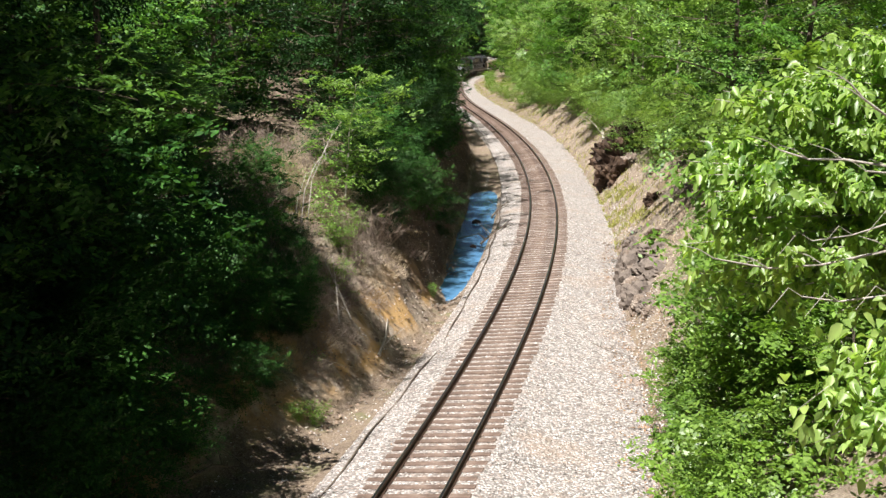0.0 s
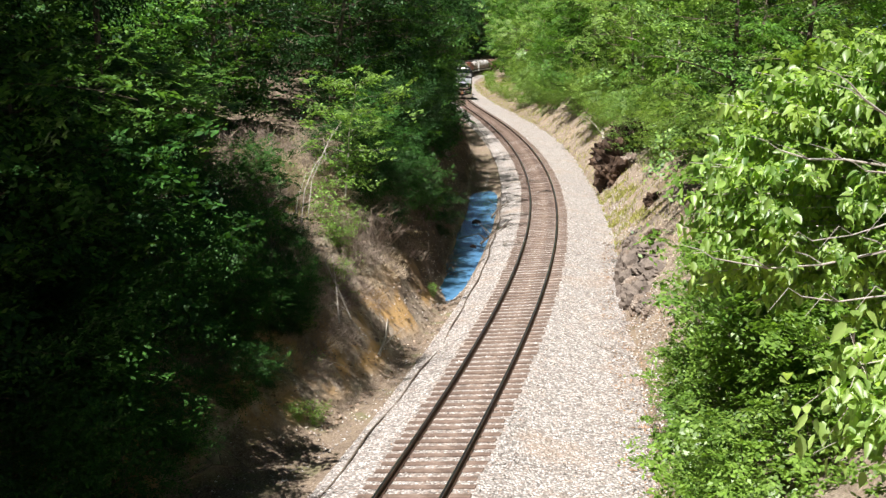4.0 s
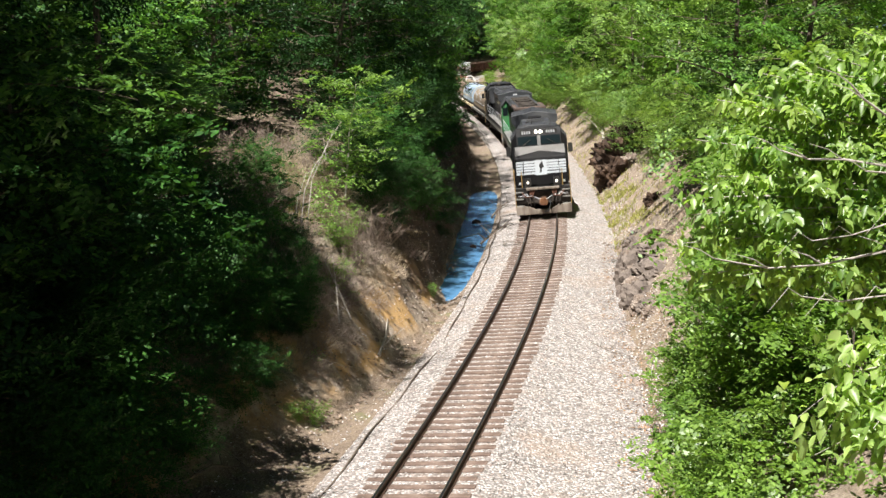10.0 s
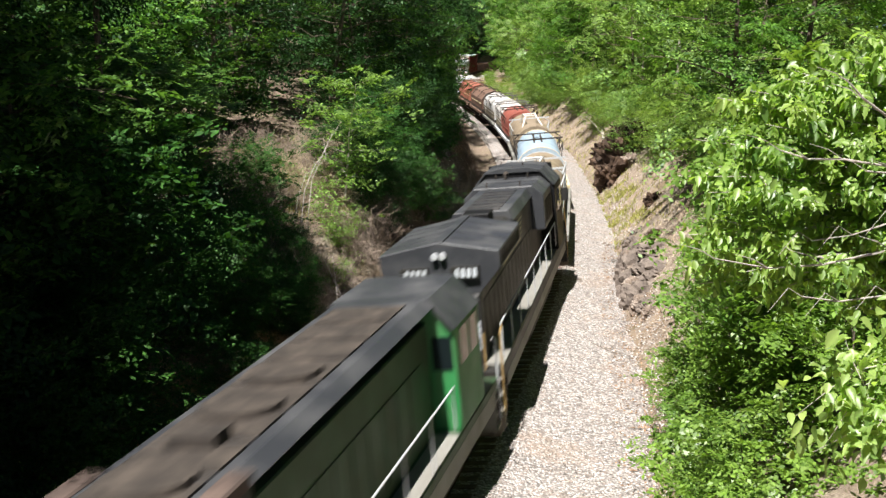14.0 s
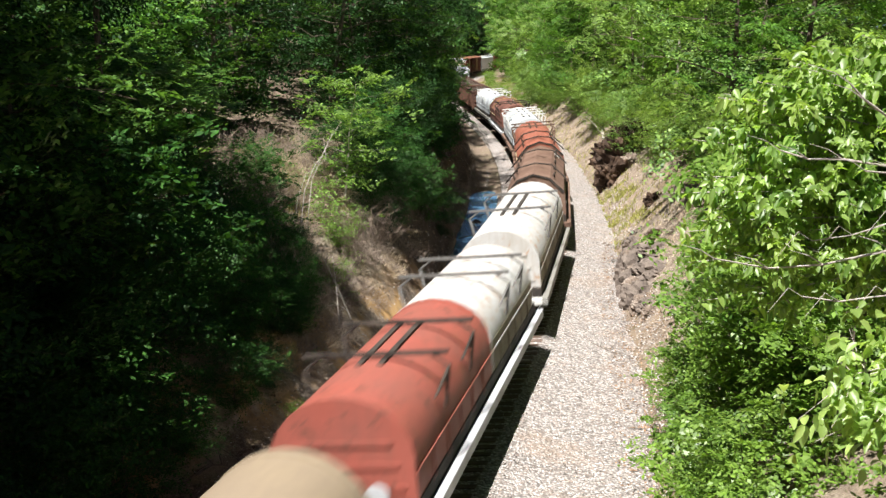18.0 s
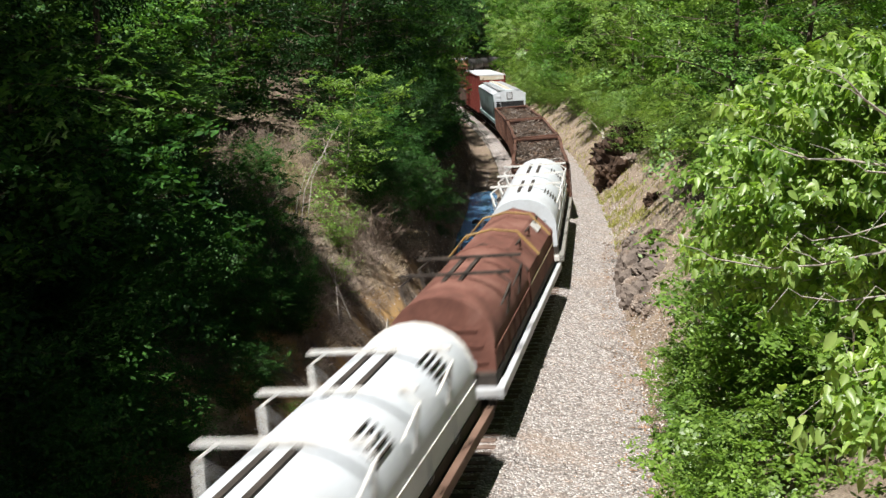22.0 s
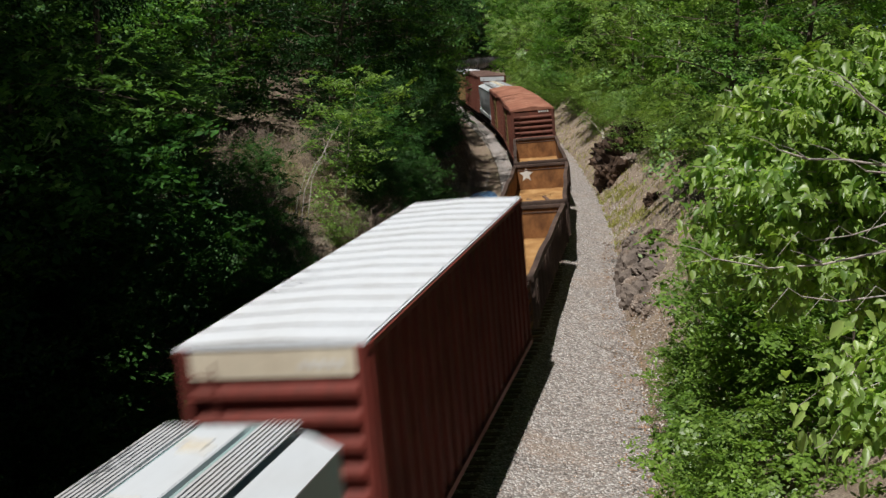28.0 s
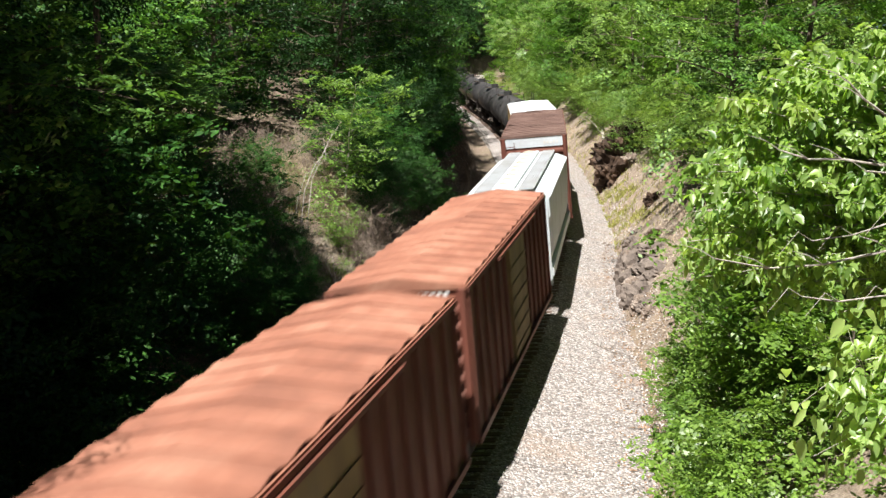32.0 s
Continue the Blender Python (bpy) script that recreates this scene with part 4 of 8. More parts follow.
DRY_TWIG = rusted("dry_grey_twig", (0.12, 0.09, 0.07), (0.26, 0.20, 0.16), (0.46, 0.39, 0.33), 2.0)
BRUSH = [twig_mesh(200 + i, 130, 0.9, 0.9, STRAW if i == 2 else DRY_TWIG) for i in range(4)]
DARK_TWIG = twig_mesh(210, 60, 0.8, 0.7, BARK, 0.012)
_rng = random.Random(8)
for k in range(34):
    s0, lat0 = _rng.uniform(13, 32), _rng.uniform(-10.5, -5.2)
    x, y, z = stand(s0, lat0)
    ob = thing("dead_brush", "tangle of dry tan brush on the bank", "brush", "dry brush on the west bank", at=pose(x, y, z, _rng.uniform(-10, 10), _rng.uniform(5, 30), _rng.uniform(0, 360)))
    part("brushwood", BRUSH[k % 4], None, ob, kind="stuff")
    g = _rng.uniform(0.7, 1.4)
    ob.scale = (g, g, g)
for k in range(24):
    x, y, z = stand(_rng.uniform(16, 29), _rng.uniform(-11.5, -6.6))
    ob = thing("dead_brush", "upright tangle of dry tan stems in the clearing", "brush", "dry brush on the west bank", at=pose(x, y, z, _rng.uniform(-8, 8), _rng.uniform(-8, 8), _rng.uniform(0, 360)))
    part("brushwood", BRUSH[k % 4], None, ob, kind="stuff")
    g = _rng.uniform(0.8, 1.4)
    ob.scale = (g, g, g * 1.25)
for k in range(44):
    s0 = _rng.uniform(12.5, 27)
    x, y, z = stand(s0, np.interp(s0, FOOT_S, FOOT_L) - _rng.uniform(0.9, 3.4))
    ob = thing("dead_brush", "low tangle of grey twigs on the clay slope", "brush", "dry brush on the west bank", at=pose(x, y, z, _rng.uniform(-15, 15), _rng.uniform(20, 55), _rng.uniform(-50, 50)))
    part("brushwood", BRUSH[k % 4], None, ob, kind="stuff")
    g = _rng.uniform(0.5, 0.9)
    ob.scale = (g, g, g * 0.7)
for k in range(26):
    s0 = _rng.uniform(28, 75)
    x, y, z = stand(s0, np.interp(s0, FOOT_S, FOOT_L) - _rng.uniform(0.3, 2.6))
    ob = thing("dead_brush", "dark roots and twigs hanging from the clay bank", "brush", "roots on the clay bank", at=pose(x, y, z, _rng.uniform(-20, 20), _rng.uniform(20, 60), _rng.uniform(0, 360)))
    part("brushwood", DARK_TWIG, None, ob, kind="stuff")


def dead_branch(label, points, r, material, twigs=5, seed=0):
    """A fallen or leaning bare branch through the given places, with side twigs."""
    rng = random.Random(seed)
    ob = thing("dead_branch", label, "branch", at=pose(*points[0]))
    o = Vector(points[0])
    pts = [tuple(Vector(q) - o) for q in points]
    sh = Shape().tube(pts, [r * (1 - 0.7 * k / (len(pts) - 1)) for k in range(len(pts))], 6)
    part("limb", sh, material, ob, smooth=60)
    for k in range(twigs):
        i = rng.randrange(1, len(pts))
        a = Vector(pts[i - 1]).lerp(Vector(pts[i]), rng.random())
        e = a + Vector((rng.uniform(-1, 1), rng.uniform(-1, 1), rng.uniform(-0.1, 0.8))) * r * 16
        part("twig", Shape().tube([tuple(a), tuple((a + e) / 2 + Vector((0, 0, r))), tuple(e)], [r * 0.4, r * 0.25, r * 0.08], 4), material, ob)


def on_bank(s, lat, up=0.05):
    x, y, z = stand(s, lat)
    return (x, y, z + up)


for k, (dx, dy, dz, r) in enumerate(((0, 0, 0, 0.02), (0.1, 1.2, 0.2, 0.016), (-0.25, 0.5, -0.3, 0.014))):
    z0 = float(ground_height(np.array([-4.6 + dx]), np.array([38.2 + dy]))[0])
    dead_branch("pale dead stem leaning against the young tree", [(-4.6 + dx, 38.2 + dy, z0), (-4.42 + dx * 1.1, 38.5 + dy, 4.9 + dz), (-4.15 + dx * 1.3, 39.0 + dy, 5.6 + dz), (-3.85, 39.4 + dy, 6.05 + dz), (-3.6 + dx * 1.5, 40.0 + dy, 6.7 + dz)], r, PALE_BARK, 9, 1 + k)
dead_branch("pale dead twigs on the bank", [on_bank(15.5, -4.6, 0.2), on_bank(16.4, -4.9, 0.5), on_bank(17.4, -5.3, 0.9)], 0.03, PALE_BARK, 7, 2)
dead_branch("pale dead twigs on the bank", [on_bank(16.2, -4.4, 0.2), on_bank(16.8, -5.0, 0.5), on_bank(17.0, -5.7, 0.8)], 0.028, PALE_BARK, 6, 3)
dead_branch("fallen grey log across the clay", [on_bank(16.5, -3.6, 0.06), on_bank(18.0, -3.7, 0.07), on_bank(19.6, -4.0, 0.1)], 0.06, PALE_BARK, 2, 4)
dead_branch("bent dark branch on the shaded bank foot", [on_bank(4.6, -5.7, 0.05), on_bank(5.0, -5.3, 0.35), on_bank(5.9, -5.0, 0.4), on_bank(6.8, -4.4, 0.15)], 0.045, BARK, 5, 5)
# Two dark branches laid in place of branch shadows across the gravel
dead_branch("dark branch laid in for branch shadows at the pond edge", [(*on_line(41.2, -3.1, 0, False)[:2], -0.78), (*on_line(42, -2.7, 0, False)[:2], -0.5), (*on_line(44.2, -2.0, 0, False)[:2], -0.24)], 0.07, BARK, 9, 6)
dead_branch("dark branch laid in for branch shadows at the pond edge", [(*on_line(50.5, -3.0, 0, False)[:2], -0.78), (*on_line(51.5, -2.7, 0, False)[:2], -0.5), (*on_line(53.5, -2.1, 0, False)[:2], -0.26)], 0.07, BARK, 9, 7)
dead_branch("thin twig lying in the pond", [(*on_line(43, -4.4, 0, False)[:2], -0.84), (*on_line(44.2, -3.6, 0, False)[:2], -0.80), (*on_line(46, -2.9, 0, False)[:2], -0.76)], 0.02, BARK, 3, 8)
dead_branch("fallen grey log on the sunny bank", [on_bank(78, 6.0, 0.1), on_bank(81, 6.4, 0.12), on_bank(84, 6.6, 0.15)], 0.12, PALE_BARK, 3, 9)
dead_branch("grey stick on the gravel", [(*on_line(20, 2.9, 0, False)[:2], -0.37), (*on_line(19.0, 3.6, 0, False)[:2], -0.39), (*on_line(18.6, 4.2, 0, False)[:2], -0.36)], 0.02, BARK, 2, 10)


# ---- rocks ----
def rock_mesh(seed, mat, rough=0.35):
    bm = bmesh.new()
    bmesh.ops.create_icosphere(bm, subdivisions=4, radius=1.0)
    off = Vector((seed * 3.1, seed * 1.7, 0))
    for v in bm.verts:
        d = v.co.normalized()
        k = 1 + rough * (1.1 * noise.noise(d * 1.3 + off) - 0.7 * abs(noise.noise(d * 2.9 + off)) + 0.45 * noise.noise(d * 6.1 + off) + 0.3 * noise.noise(d * 12 + off))
        v.co = d * k
    me = bpy.data.meshes.new("rock")
    bm.to_mesh(me)
    bm.free()
    me.materials.append(mat)
    return me


DARK_ROCK = rusted("dark_root_and_rock", (0.016, 0.011, 0.008), (0.06, 0.036, 0.024), (0.20, 0.13, 0.085), 1.3)
def outcrop_mesh(seed, mat):
    """Broken, layered rock: stepped blocks round a core."""
    bm = bmesh.new()
    bmesh.ops.create_icosphere(bm, subdivisions=4, radius=1.0)
    off = Vector((seed * 2.3, seed * 4.1, seed))
    for v in bm.verts:
        d = v.co.normalized()
        q = Vector((d.x * 2.1, d.y * 2.1, d.z * 3.6)) + off + 0.35 * noise.noise_vector(d * 2.5 + off)
        k = 0.88 + 0.09 * noise.cell(q) + 0.05 * noise.cell(q * 2.3) + 0.22 * noise.noise(d * 1.7 + off) + 0.12 * noise.noise(d * 7 + off)
        v.co = d * k
    me = bpy.data.meshes.new("rock")
    bm.to_mesh(me)
    bm.free()
    me.materials.append(mat)
    return me


GREY_ROCK = rusted("grey_brown_layered_rock", (0.05, 0.038, 0.033), (0.175, 0.142, 0.12), (0.31, 0.26, 0.225), 1.4)
OUTCROPS = [outcrop_mesh(i, GREY_ROCK) for i in range(3)]
ROCKS = [rock_mesh(i, ROCK if i % 2 else DARK_ROCK, 0.4 if i % 2 else 0.75) for i in range(6)]
for k, (s0, off, sx, sz, dark) in enumerate(((58, 1.0, 1.2, 1.1, 1), (60.5, 2.0, 1.6, 1.5, 1), (62.5, 1.1, 1.2, 1.3, 1), (64, 2.8, 1.6, 1.5, 1), (67, 1.5, 1.3, 1.1, 1), (60, 3.3, 1.2, 1.4, 1), (66, 2.6, 1.2, 1.4, 1), (62, 3.4, 1.3, 1.4, 1), (57.5, 1.9, 0.8, 0.6, 0),
                                             (24.5, 0.35, 0.4, 0.4, 0), (27, 0.4, 0.6, 0.5, 0), (29.5, 0.4, 0.5, 0.55, 0), (32, 0.5, 0.65, 0.65, 0), (35, 0.5, 0.5, 0.5, 0), (30, 1.3, 0.6, 0.35, 0), (34, 1.6, 0.6, 0.35, 0), (42, 1.9, 0.5, 0.4, 1), (22.5, 0.6, 0.28, 0.25, 0))):
    x, y, z = stand(s0, np.interp(s0, EDGE_S, EDGE_R) + off)
    label = "dark brown rock and roots jutting from the bank" if dark else "weathered brown rock at the foot of the bank"
    ob = tagged(new("rock", ROCKS[(k * 2 + (0 if dark else 1)) % 6]), label, "rock", "rocks in the east bank")
    ob.matrix_basis = pose(x, y, z + sz * 0.1, _rng.uniform(-25, 25), _rng.uniform(-25, 25), _rng.uniform(0, 360))
    ob.scale = (sx, sx * _rng.uniform(0.7, 1.0), sz)
for k, (s0, off, sx, sz) in enumerate(((26.0, 0.45, 0.75, 0.75), (28.4, 0.4, 0.85, 0.95), (31.0, 0.45, 0.8, 1.05), (33.4, 0.6, 0.75, 1.0), (27.4, 1.2, 0.9, 0.6), (30.0, 1.4, 0.9, 0.6), (36.5, 0.6, 0.5, 0.55), (24.0, 0.6, 0.45, 0.4))):
    x, y, z = stand(s0, np.interp(s0, EDGE_S, EDGE_R) + off)
    ob = tagged(new("rock_outcrop", OUTCROPS[k % 3]), "grey-brown layered rock outcrop at the foot of the bank", "rock", "rocks in the east bank")
    ob.matrix_basis = pose(x, y, z - sz * 0.15, _rng.uniform(-10, 10), _rng.uniform(-10, 10), _rng.uniform(-30, 30))
    ob.scale = (sx, sx * 1.25, sz)
for s0, lat0, g in ((48.6, -3.75, 0.18), (40.5, -3.4, 0.12)):
    ob = tagged(new("rock", ROCKS[0]), "small dark stone standing in the pond", "rock", "stones in the pond")
    ob.matrix_basis = pose(*on_line(s0, lat0, 0, False)[:2], -0.84)
    ob.scale = (g * 1.4, g, g)
for k in range(60):
    s0 = _rng.uniform(62, 90) if k < 25 else _rng.uniform(8, 32)
    x, y, z = stand(s0, np.interp(s0, FOOT_S, FOOT_L) + _rng.uniform(-0.9, 0.6))
    g = _rng.uniform(0.04, 0.12)
    ob = tagged(new("rock", ROCKS[1 + 2 * (k % 3)]), "pale broken stone along the ditch", "rock", "stones along the ditch")
    ob.matrix_basis = pose(x, y, z + g * 0.3, 0, 0, _rng.uniform(0, 360))
    ob.scale = (g, g * 0.8, g * 0.7)


# ---- old cable beside the track ----
cable_s = spread((3, 118, 0.8))
_lat = np.interp(cable_s, [3, 6.5, 14, 20, 29, 38, 50, 64, 85, 116], [-2.2, -2.17, -2.14, -2.07, -2.24, -2.38, -2.5, -2.63, -2.66, -2.2])
_lat = _lat + 0.035 * np.sin(cable_s * 1.1) + 0.03 * np.sin(cable_s * 0.43)
cable = Shape().tube([(*on_line(a, b, 0, False)[:2], -0.43 + 0.03 * math.sin(a * 0.9)) for a, b in zip(cable_s, _lat)], 0.028, 6)
ob = thing("cable", "dark cable lying along the ballast edge", "cable", kind="")
part("cable_run", cable, DARK_TWIG.materials[0], ob, smooth=60)


# ---- grass and weeds ----
LEAF_GRASS = leafy("dry_green_grass", (0.12, 0.14, 0.03), (0.34, 0.34, 0.10), 0.3, 0.6)
LEAF_STRAW = leafy("bleached_straw", (0.20, 0.155, 0.11), (0.48, 0.40, 0.30), 0.2, 0.7)


def grass(name, label, area, n, size, mat, seed):
    """Upright blades strewn over a stretch (s0, s1, from, to beyond the gravel's edge or the bank's foot)."""
    rng = np.random.RandomState(seed)
    s0, s1, a, b, side = area
    s = rng.uniform(s0, s1, n)
    lat = np.interp(s, EDGE_S, EDGE_R) + rng.uniform(a, b, n) if side > 0 else np.interp(s, FOOT_S, FOOT_L) - rng.uniform(a, b, n)
    clump = np.sin(s * 2.1 + seed) + np.sin(lat * 3.3 + s * 0.7) + rng.normal(0, 0.6, n)
    s, lat = s[clump > 0.2], lat[clump > 0.2]
    x, y, _ = on_line(s, lat, 0, False)
    z = ground_height(x, y)
    p = np.stack([x, y, z], 1)
    m = len(p)
    az = rng.uniform(0, 6.28, m)
    ln = size * rng.uniform(0.5, 1.3, m)
    lean = rng.uniform(0.2, 0.9, m)
    tip = p + np.stack([np.cos(az) * lean * ln, np.sin(az) * lean * ln, ln * 0.8], 1)
    w = np.stack([-np.sin(az), np.cos(az), np.zeros(m)], 1) * 0.018
    v = np.stack([p - w, p + w, tip + w * 0.3, tip - w * 0.3], 1).reshape(-1, 3)
    tagged(new(name, raw_mesh(name, v, np.arange(m * 4).reshape(-1, 4), mat)), label, "grass", kind="stuff")


grass("grass", "sparse yellow-green grass on the sunny bank", (36, 130, -0.2, 2.6, 1), 6000, 0.26, LEAF_GRASS, 1)
grass("grass", "yellow-green grass on the low bank by the bend", (122, 240, -0.6, 9.0, 1), 16000, 0.42, LEAF_GRASS, 5)
grass("grass", "patch of yellow-green grass at the foot of the bank", (40, 57, -0.2, 1.6, 1), 5000, 0.22, LEAF_GRASS, 6)
grass("dry_grass", "bleached dry grass on the sunny bank", (4, 150, -0.1, 3.5, 1), 11000, 0.2, LEAF_STRAW, 2)
grass("dry_grass", "bleached dry grass on the shaded bank", (8, 32, 2.4, 7, -1), 5000, 0.22, LEAF_STRAW, 3)
grass("weeds", "green weeds under the trees", (6, 34, 3.0, 9, -1), 9000, 0.3, LEAF_GRASS, 4)
for s0, lat0, g in ((10.6, -4.0, 0.2), (10.1, -4.3, 0.18), (17.2, -5.2, 0.3), (19.6, -5.6, 0.35), (26, -3.6, 0.16)):
    plant(BUSHES[_rng.randrange(4)], "weed", "small bright green weed on the bank", "weed", s0, lat0, g, 0.05, "weeds on the west bank")


def litter(label, area, n, size, mat, seed):
    """Fallen leaves lying flat on a bank."""
    rng = np.random.RandomState(seed)
    s0, s1, a, b, side = area
    s = rng.uniform(s0, s1, n)
    lat = np.interp(s, EDGE_S, EDGE_R) + rng.uniform(a, b, n) if side > 0 else np.interp(s, FOOT_S, FOOT_L) - rng.uniform(a, b, n)
    keep = rough_noise(s, lat, 0.7, 1.0) + rng.normal(0, 0.35, n) > 0
    x, y, _ = on_line(s[keep], lat[keep], 0, False)
    bed = np.where((side > 0) & (lat[keep] < np.interp(s[keep], EDGE_S, EDGE_R) + 0.1), -0.43, -9)
    p = np.stack([x, y, np.maximum(ground_height(x, y), bed) + 0.03 + rng.uniform(0, 0.03, len(x))], 1)
    v, f = blades(p, size, rng, 0.5, 0.7, 0.0)
    tagged(new("leaf_litter", raw_mesh("leaf_litter", v, f, mat)), label, "leaf litter", kind="stuff")


LEAF_DEAD = leafy("dead_leaf", (0.09, 0.06, 0.045), (0.36, 0.28, 0.22), 0.1, 0.7)
LEAF_RUST = leafy("rust_brown_leaf", (0.14, 0.085, 0.055), (0.32, 0.205, 0.13), 0.1, 0.7)
LEAF_PALE = leafy("bleached_leaf", (0.20, 0.165, 0.14), (0.46, 0.40, 0.35), 0.1, 0.6)
litter("brown fallen leaves on the shaded bank", (-2, 80, -0.3, 7.0, -1), 30000, 0.13, LEAF_DEAD, 21)
litter("bleached fallen leaves and chips on the bank", (-2, 60, -0.9, 6.0, -1), 8000, 0.07, LEAF_PALE, 22)
litter("brown fallen leaves on the sunny bank", (0, 150, 0.1, 5.0, 1), 14000, 0.12, LEAF_DEAD, 23)
litter("rust-brown fallen leaves along the gravel edge", (-2, 40, -1.1, 0.9, 1), 5200, 0.085, LEAF_RUST, 25)
litter("bleached fallen leaves on the sunny bank", (0, 150, 0.1, 4.0, 1), 9000, 0.1, LEAF_PALE, 24)


# ---- loose stones on the ballast ----
def stones(n, seed, bank=False, edge=False):
    rng = np.random.RandomState(seed)
    s = 1 + 130 * rng.uniform(0, 1, n) ** 2.4
    l0, r0 = np.maximum(-2.7, np.interp(s, FOOT_S, FOOT_L)), np.interp(s, EDGE_S, EDGE_R)
    lat = l0 + (r0 + 0.9 - l0) * rng.uniform(0, 1, n)
    if bank:
        s = rng.uniform(-3, 75, n)
        l0, r0 = np.interp(s, FOOT_S, FOOT_L), np.interp(s, EDGE_S, EDGE_R)
        lat = np.where(rng.uniform(0, 1, n) < 0.7, l0 + 1.0 - 3.0 * rng.uniform(0, 1, n) ** 1.6, r0 + 2.5 * rng.uniform(0, 1, n) ** 1.5)
    if edge:
        s = -2 + 64 * rng.uniform(0, 1, n) ** 1.3
        l0, r0 = np.interp(s, FOOT_S, FOOT_L), np.interp(s, EDGE_S, EDGE_R)
        lat = r0 + rng.normal(0.15, 0.42, n) + 0.25 * np.sin(s * 1.3) + 0.15 * np.sin(s * 3.1)
    keep = (np.abs(lat) > 1.38) | (rng.uniform(0, 1, n) < 0.25)
    s, lat = s[keep], lat[keep]
    x, y, _ = on_line(s, lat, 0, False)
    n = len(s)
    z = np.interp(lat, [-2.75, -2.47, -1.75, -1.35, 1.35, 1.9, 2.6], [-0.8, -0.5, -0.27, -0.2, -0.2, -0.26, -0.38])
    z = np.where(lat > 2.6, np.interp((lat - 2.6) / np.maximum(r0[keep] - 3.15, 0.05), [0, 1, 1.6], [-0.38, -0.44, -0.55]), z)
    z = z + np.clip(lat, -1.6, 1.6) * np.sin(cant_at(s)) * np.interp(np.abs(lat), [1.4, 2.5], [1, 0.15])
    if bank or edge:
        z = np.maximum(ground_height(x, y) + 0.01, np.where(np.abs(lat) < 2.7, z, -9))
    c = np.stack([x, y, z], 1)
    r = rng.uniform(0.018, 0.048, n)[:, None]
    dirs = np.array([(1, 0, 0), (-0.5, 0.87, 0), (-0.5, -0.87, 0), (0.1, 0.1, 0.8), (0.0, 0.0, -0.4)])
    a = rng.uniform(0, 6.28, n)
    ca, sa = np.cos(a)[:, None], np.sin(a)[:, None]
    out = []
    for d in dirs:
        k = d * rng.uniform(0.65, 1.3, (n, 3))
        out.append(c + r * np.concatenate([k[:, :1] * ca - k[:, 1:2] * sa, k[:, :1] * sa + k[:, 1:2] * ca, k[:, 2:3]], 1))
    v = np.stack(out, 1).reshape(-1, 3)
    b = np.arange(n)[:, None] * 5
    f = np.concatenate([b + np.array(t) for t in ((0, 1, 3), (1, 2, 3), (2, 0, 3), (1, 0, 4), (2, 1, 4), (0, 2, 4))])
    tagged(new("ballast_stones", raw_mesh("ballast_stones", v, f, STONE)), "loose pale crushed stones on the ballast", "stones", kind="stuff")


def make_stone():
    n = Nodes("crushed_stone")
    r = n.add("ShaderNodeNewGeometry").outputs["Random Per Island"]
    return n.done(n.ramp(r, (0.0, (0.13, 0.115, 0.105)), (0.25, (0.29, 0.255, 0.235)), (0.6, (0.44, 0.40, 0.37)), (0.88, (0.65, 0.62, 0.60)), (1.0, (0.36, 0.24, 0.16))), 0.85, 0, 0.3)


STONE = make_stone()
stones(26000, 6)
stones(4500, 7, True)
stones(11000, 9, False, True)

# ---- the train: paints and shared parts ----
LOCO_BLACK = painted("sooty_black_paint", (0.011, 0.011, 0.011), (0.052, 0.045, 0.031), 0.3, 0.5)
LOCO_ROOF = painted("dusty_black_roof", (0.034, 0.036, 0.041), (0.125, 0.125, 0.125), 0.5, 0.4, False)
CAB_BLACK = painted("cab_black_paint", (0.008, 0.008, 0.009), (0.026, 0.023, 0.02), 0.3, 0.5, True, None, 0.15)
SIDE_DUST = painted("tan_side_dust", (0.13, 0.108, 0.07), (0.05, 0.042, 0.03), 0.7, 0.7, True, None, 0.2)
HOOD_STRIPE = painted("dirty_cream_stripe", (0.46, 0.43, 0.31), (0.16, 0.14, 0.09), 0.6, 0.6, True, None, 0.2)
ROOF_EDGE = rusted("dark_brown_roof_edge", (0.035, 0.027, 0.024), (0.085, 0.06, 0.05), (0.19, 0.135, 0.11), 1.6)
# Grime of the white hoods' lower sides, with their shade mixed into the colour
GRIMY_SHADED_WHITE = painted("grimy_white_paint", (0.27, 0.235, 0.17), (0.10, 0.08, 0.055), 0.8, 0.6, True, (0.16, 0.09, 0.05), 0.3)
NOSE_DUST = painted("dusty_grey_nose_top", (0.13, 0.125, 0.12), (0.06, 0.05, 0.042), 0.6, 0.6, False)
COUPLER_RUST = rusted("orange_coupler_rust", (0.06, 0.03, 0.02), (0.22, 0.10, 0.05), (0.36, 0.18, 0.09), 3.0)
LOCO_GREEN = painted("faded_green_paint", (0.02, 0.20, 0.055), (0.12, 0.12, 0.07), 0.35, 0.45)
GREEN_SIDE = painted("grimy_green_paint", (0.015, 0.066, 0.022), (0.062, 0.05, 0.03), 0.6, 0.55)
WHITE_PAINT = painted("white_paint", (0.66, 0.66, 0.64), (0.36, 0.31, 0.25), 0.42, 0.45)
CLEAN_WHITE = painted("clean_white_paint", (0.56, 0.60, 0.64), (0.36, 0.35, 0.335), 0.45, 0.4, False)
STAINED_WHITE = painted("stained_white_paint", (0.585, 0.595, 0.60), (0.35, 0.30, 0.245), 0.6, 0.5, True, (0.40, 0.22, 0.11))
SILVER = painted("dull_silver_paint", (0.46, 0.485, 0.515), (0.28, 0.24, 0.20), 0.4, 0.45)
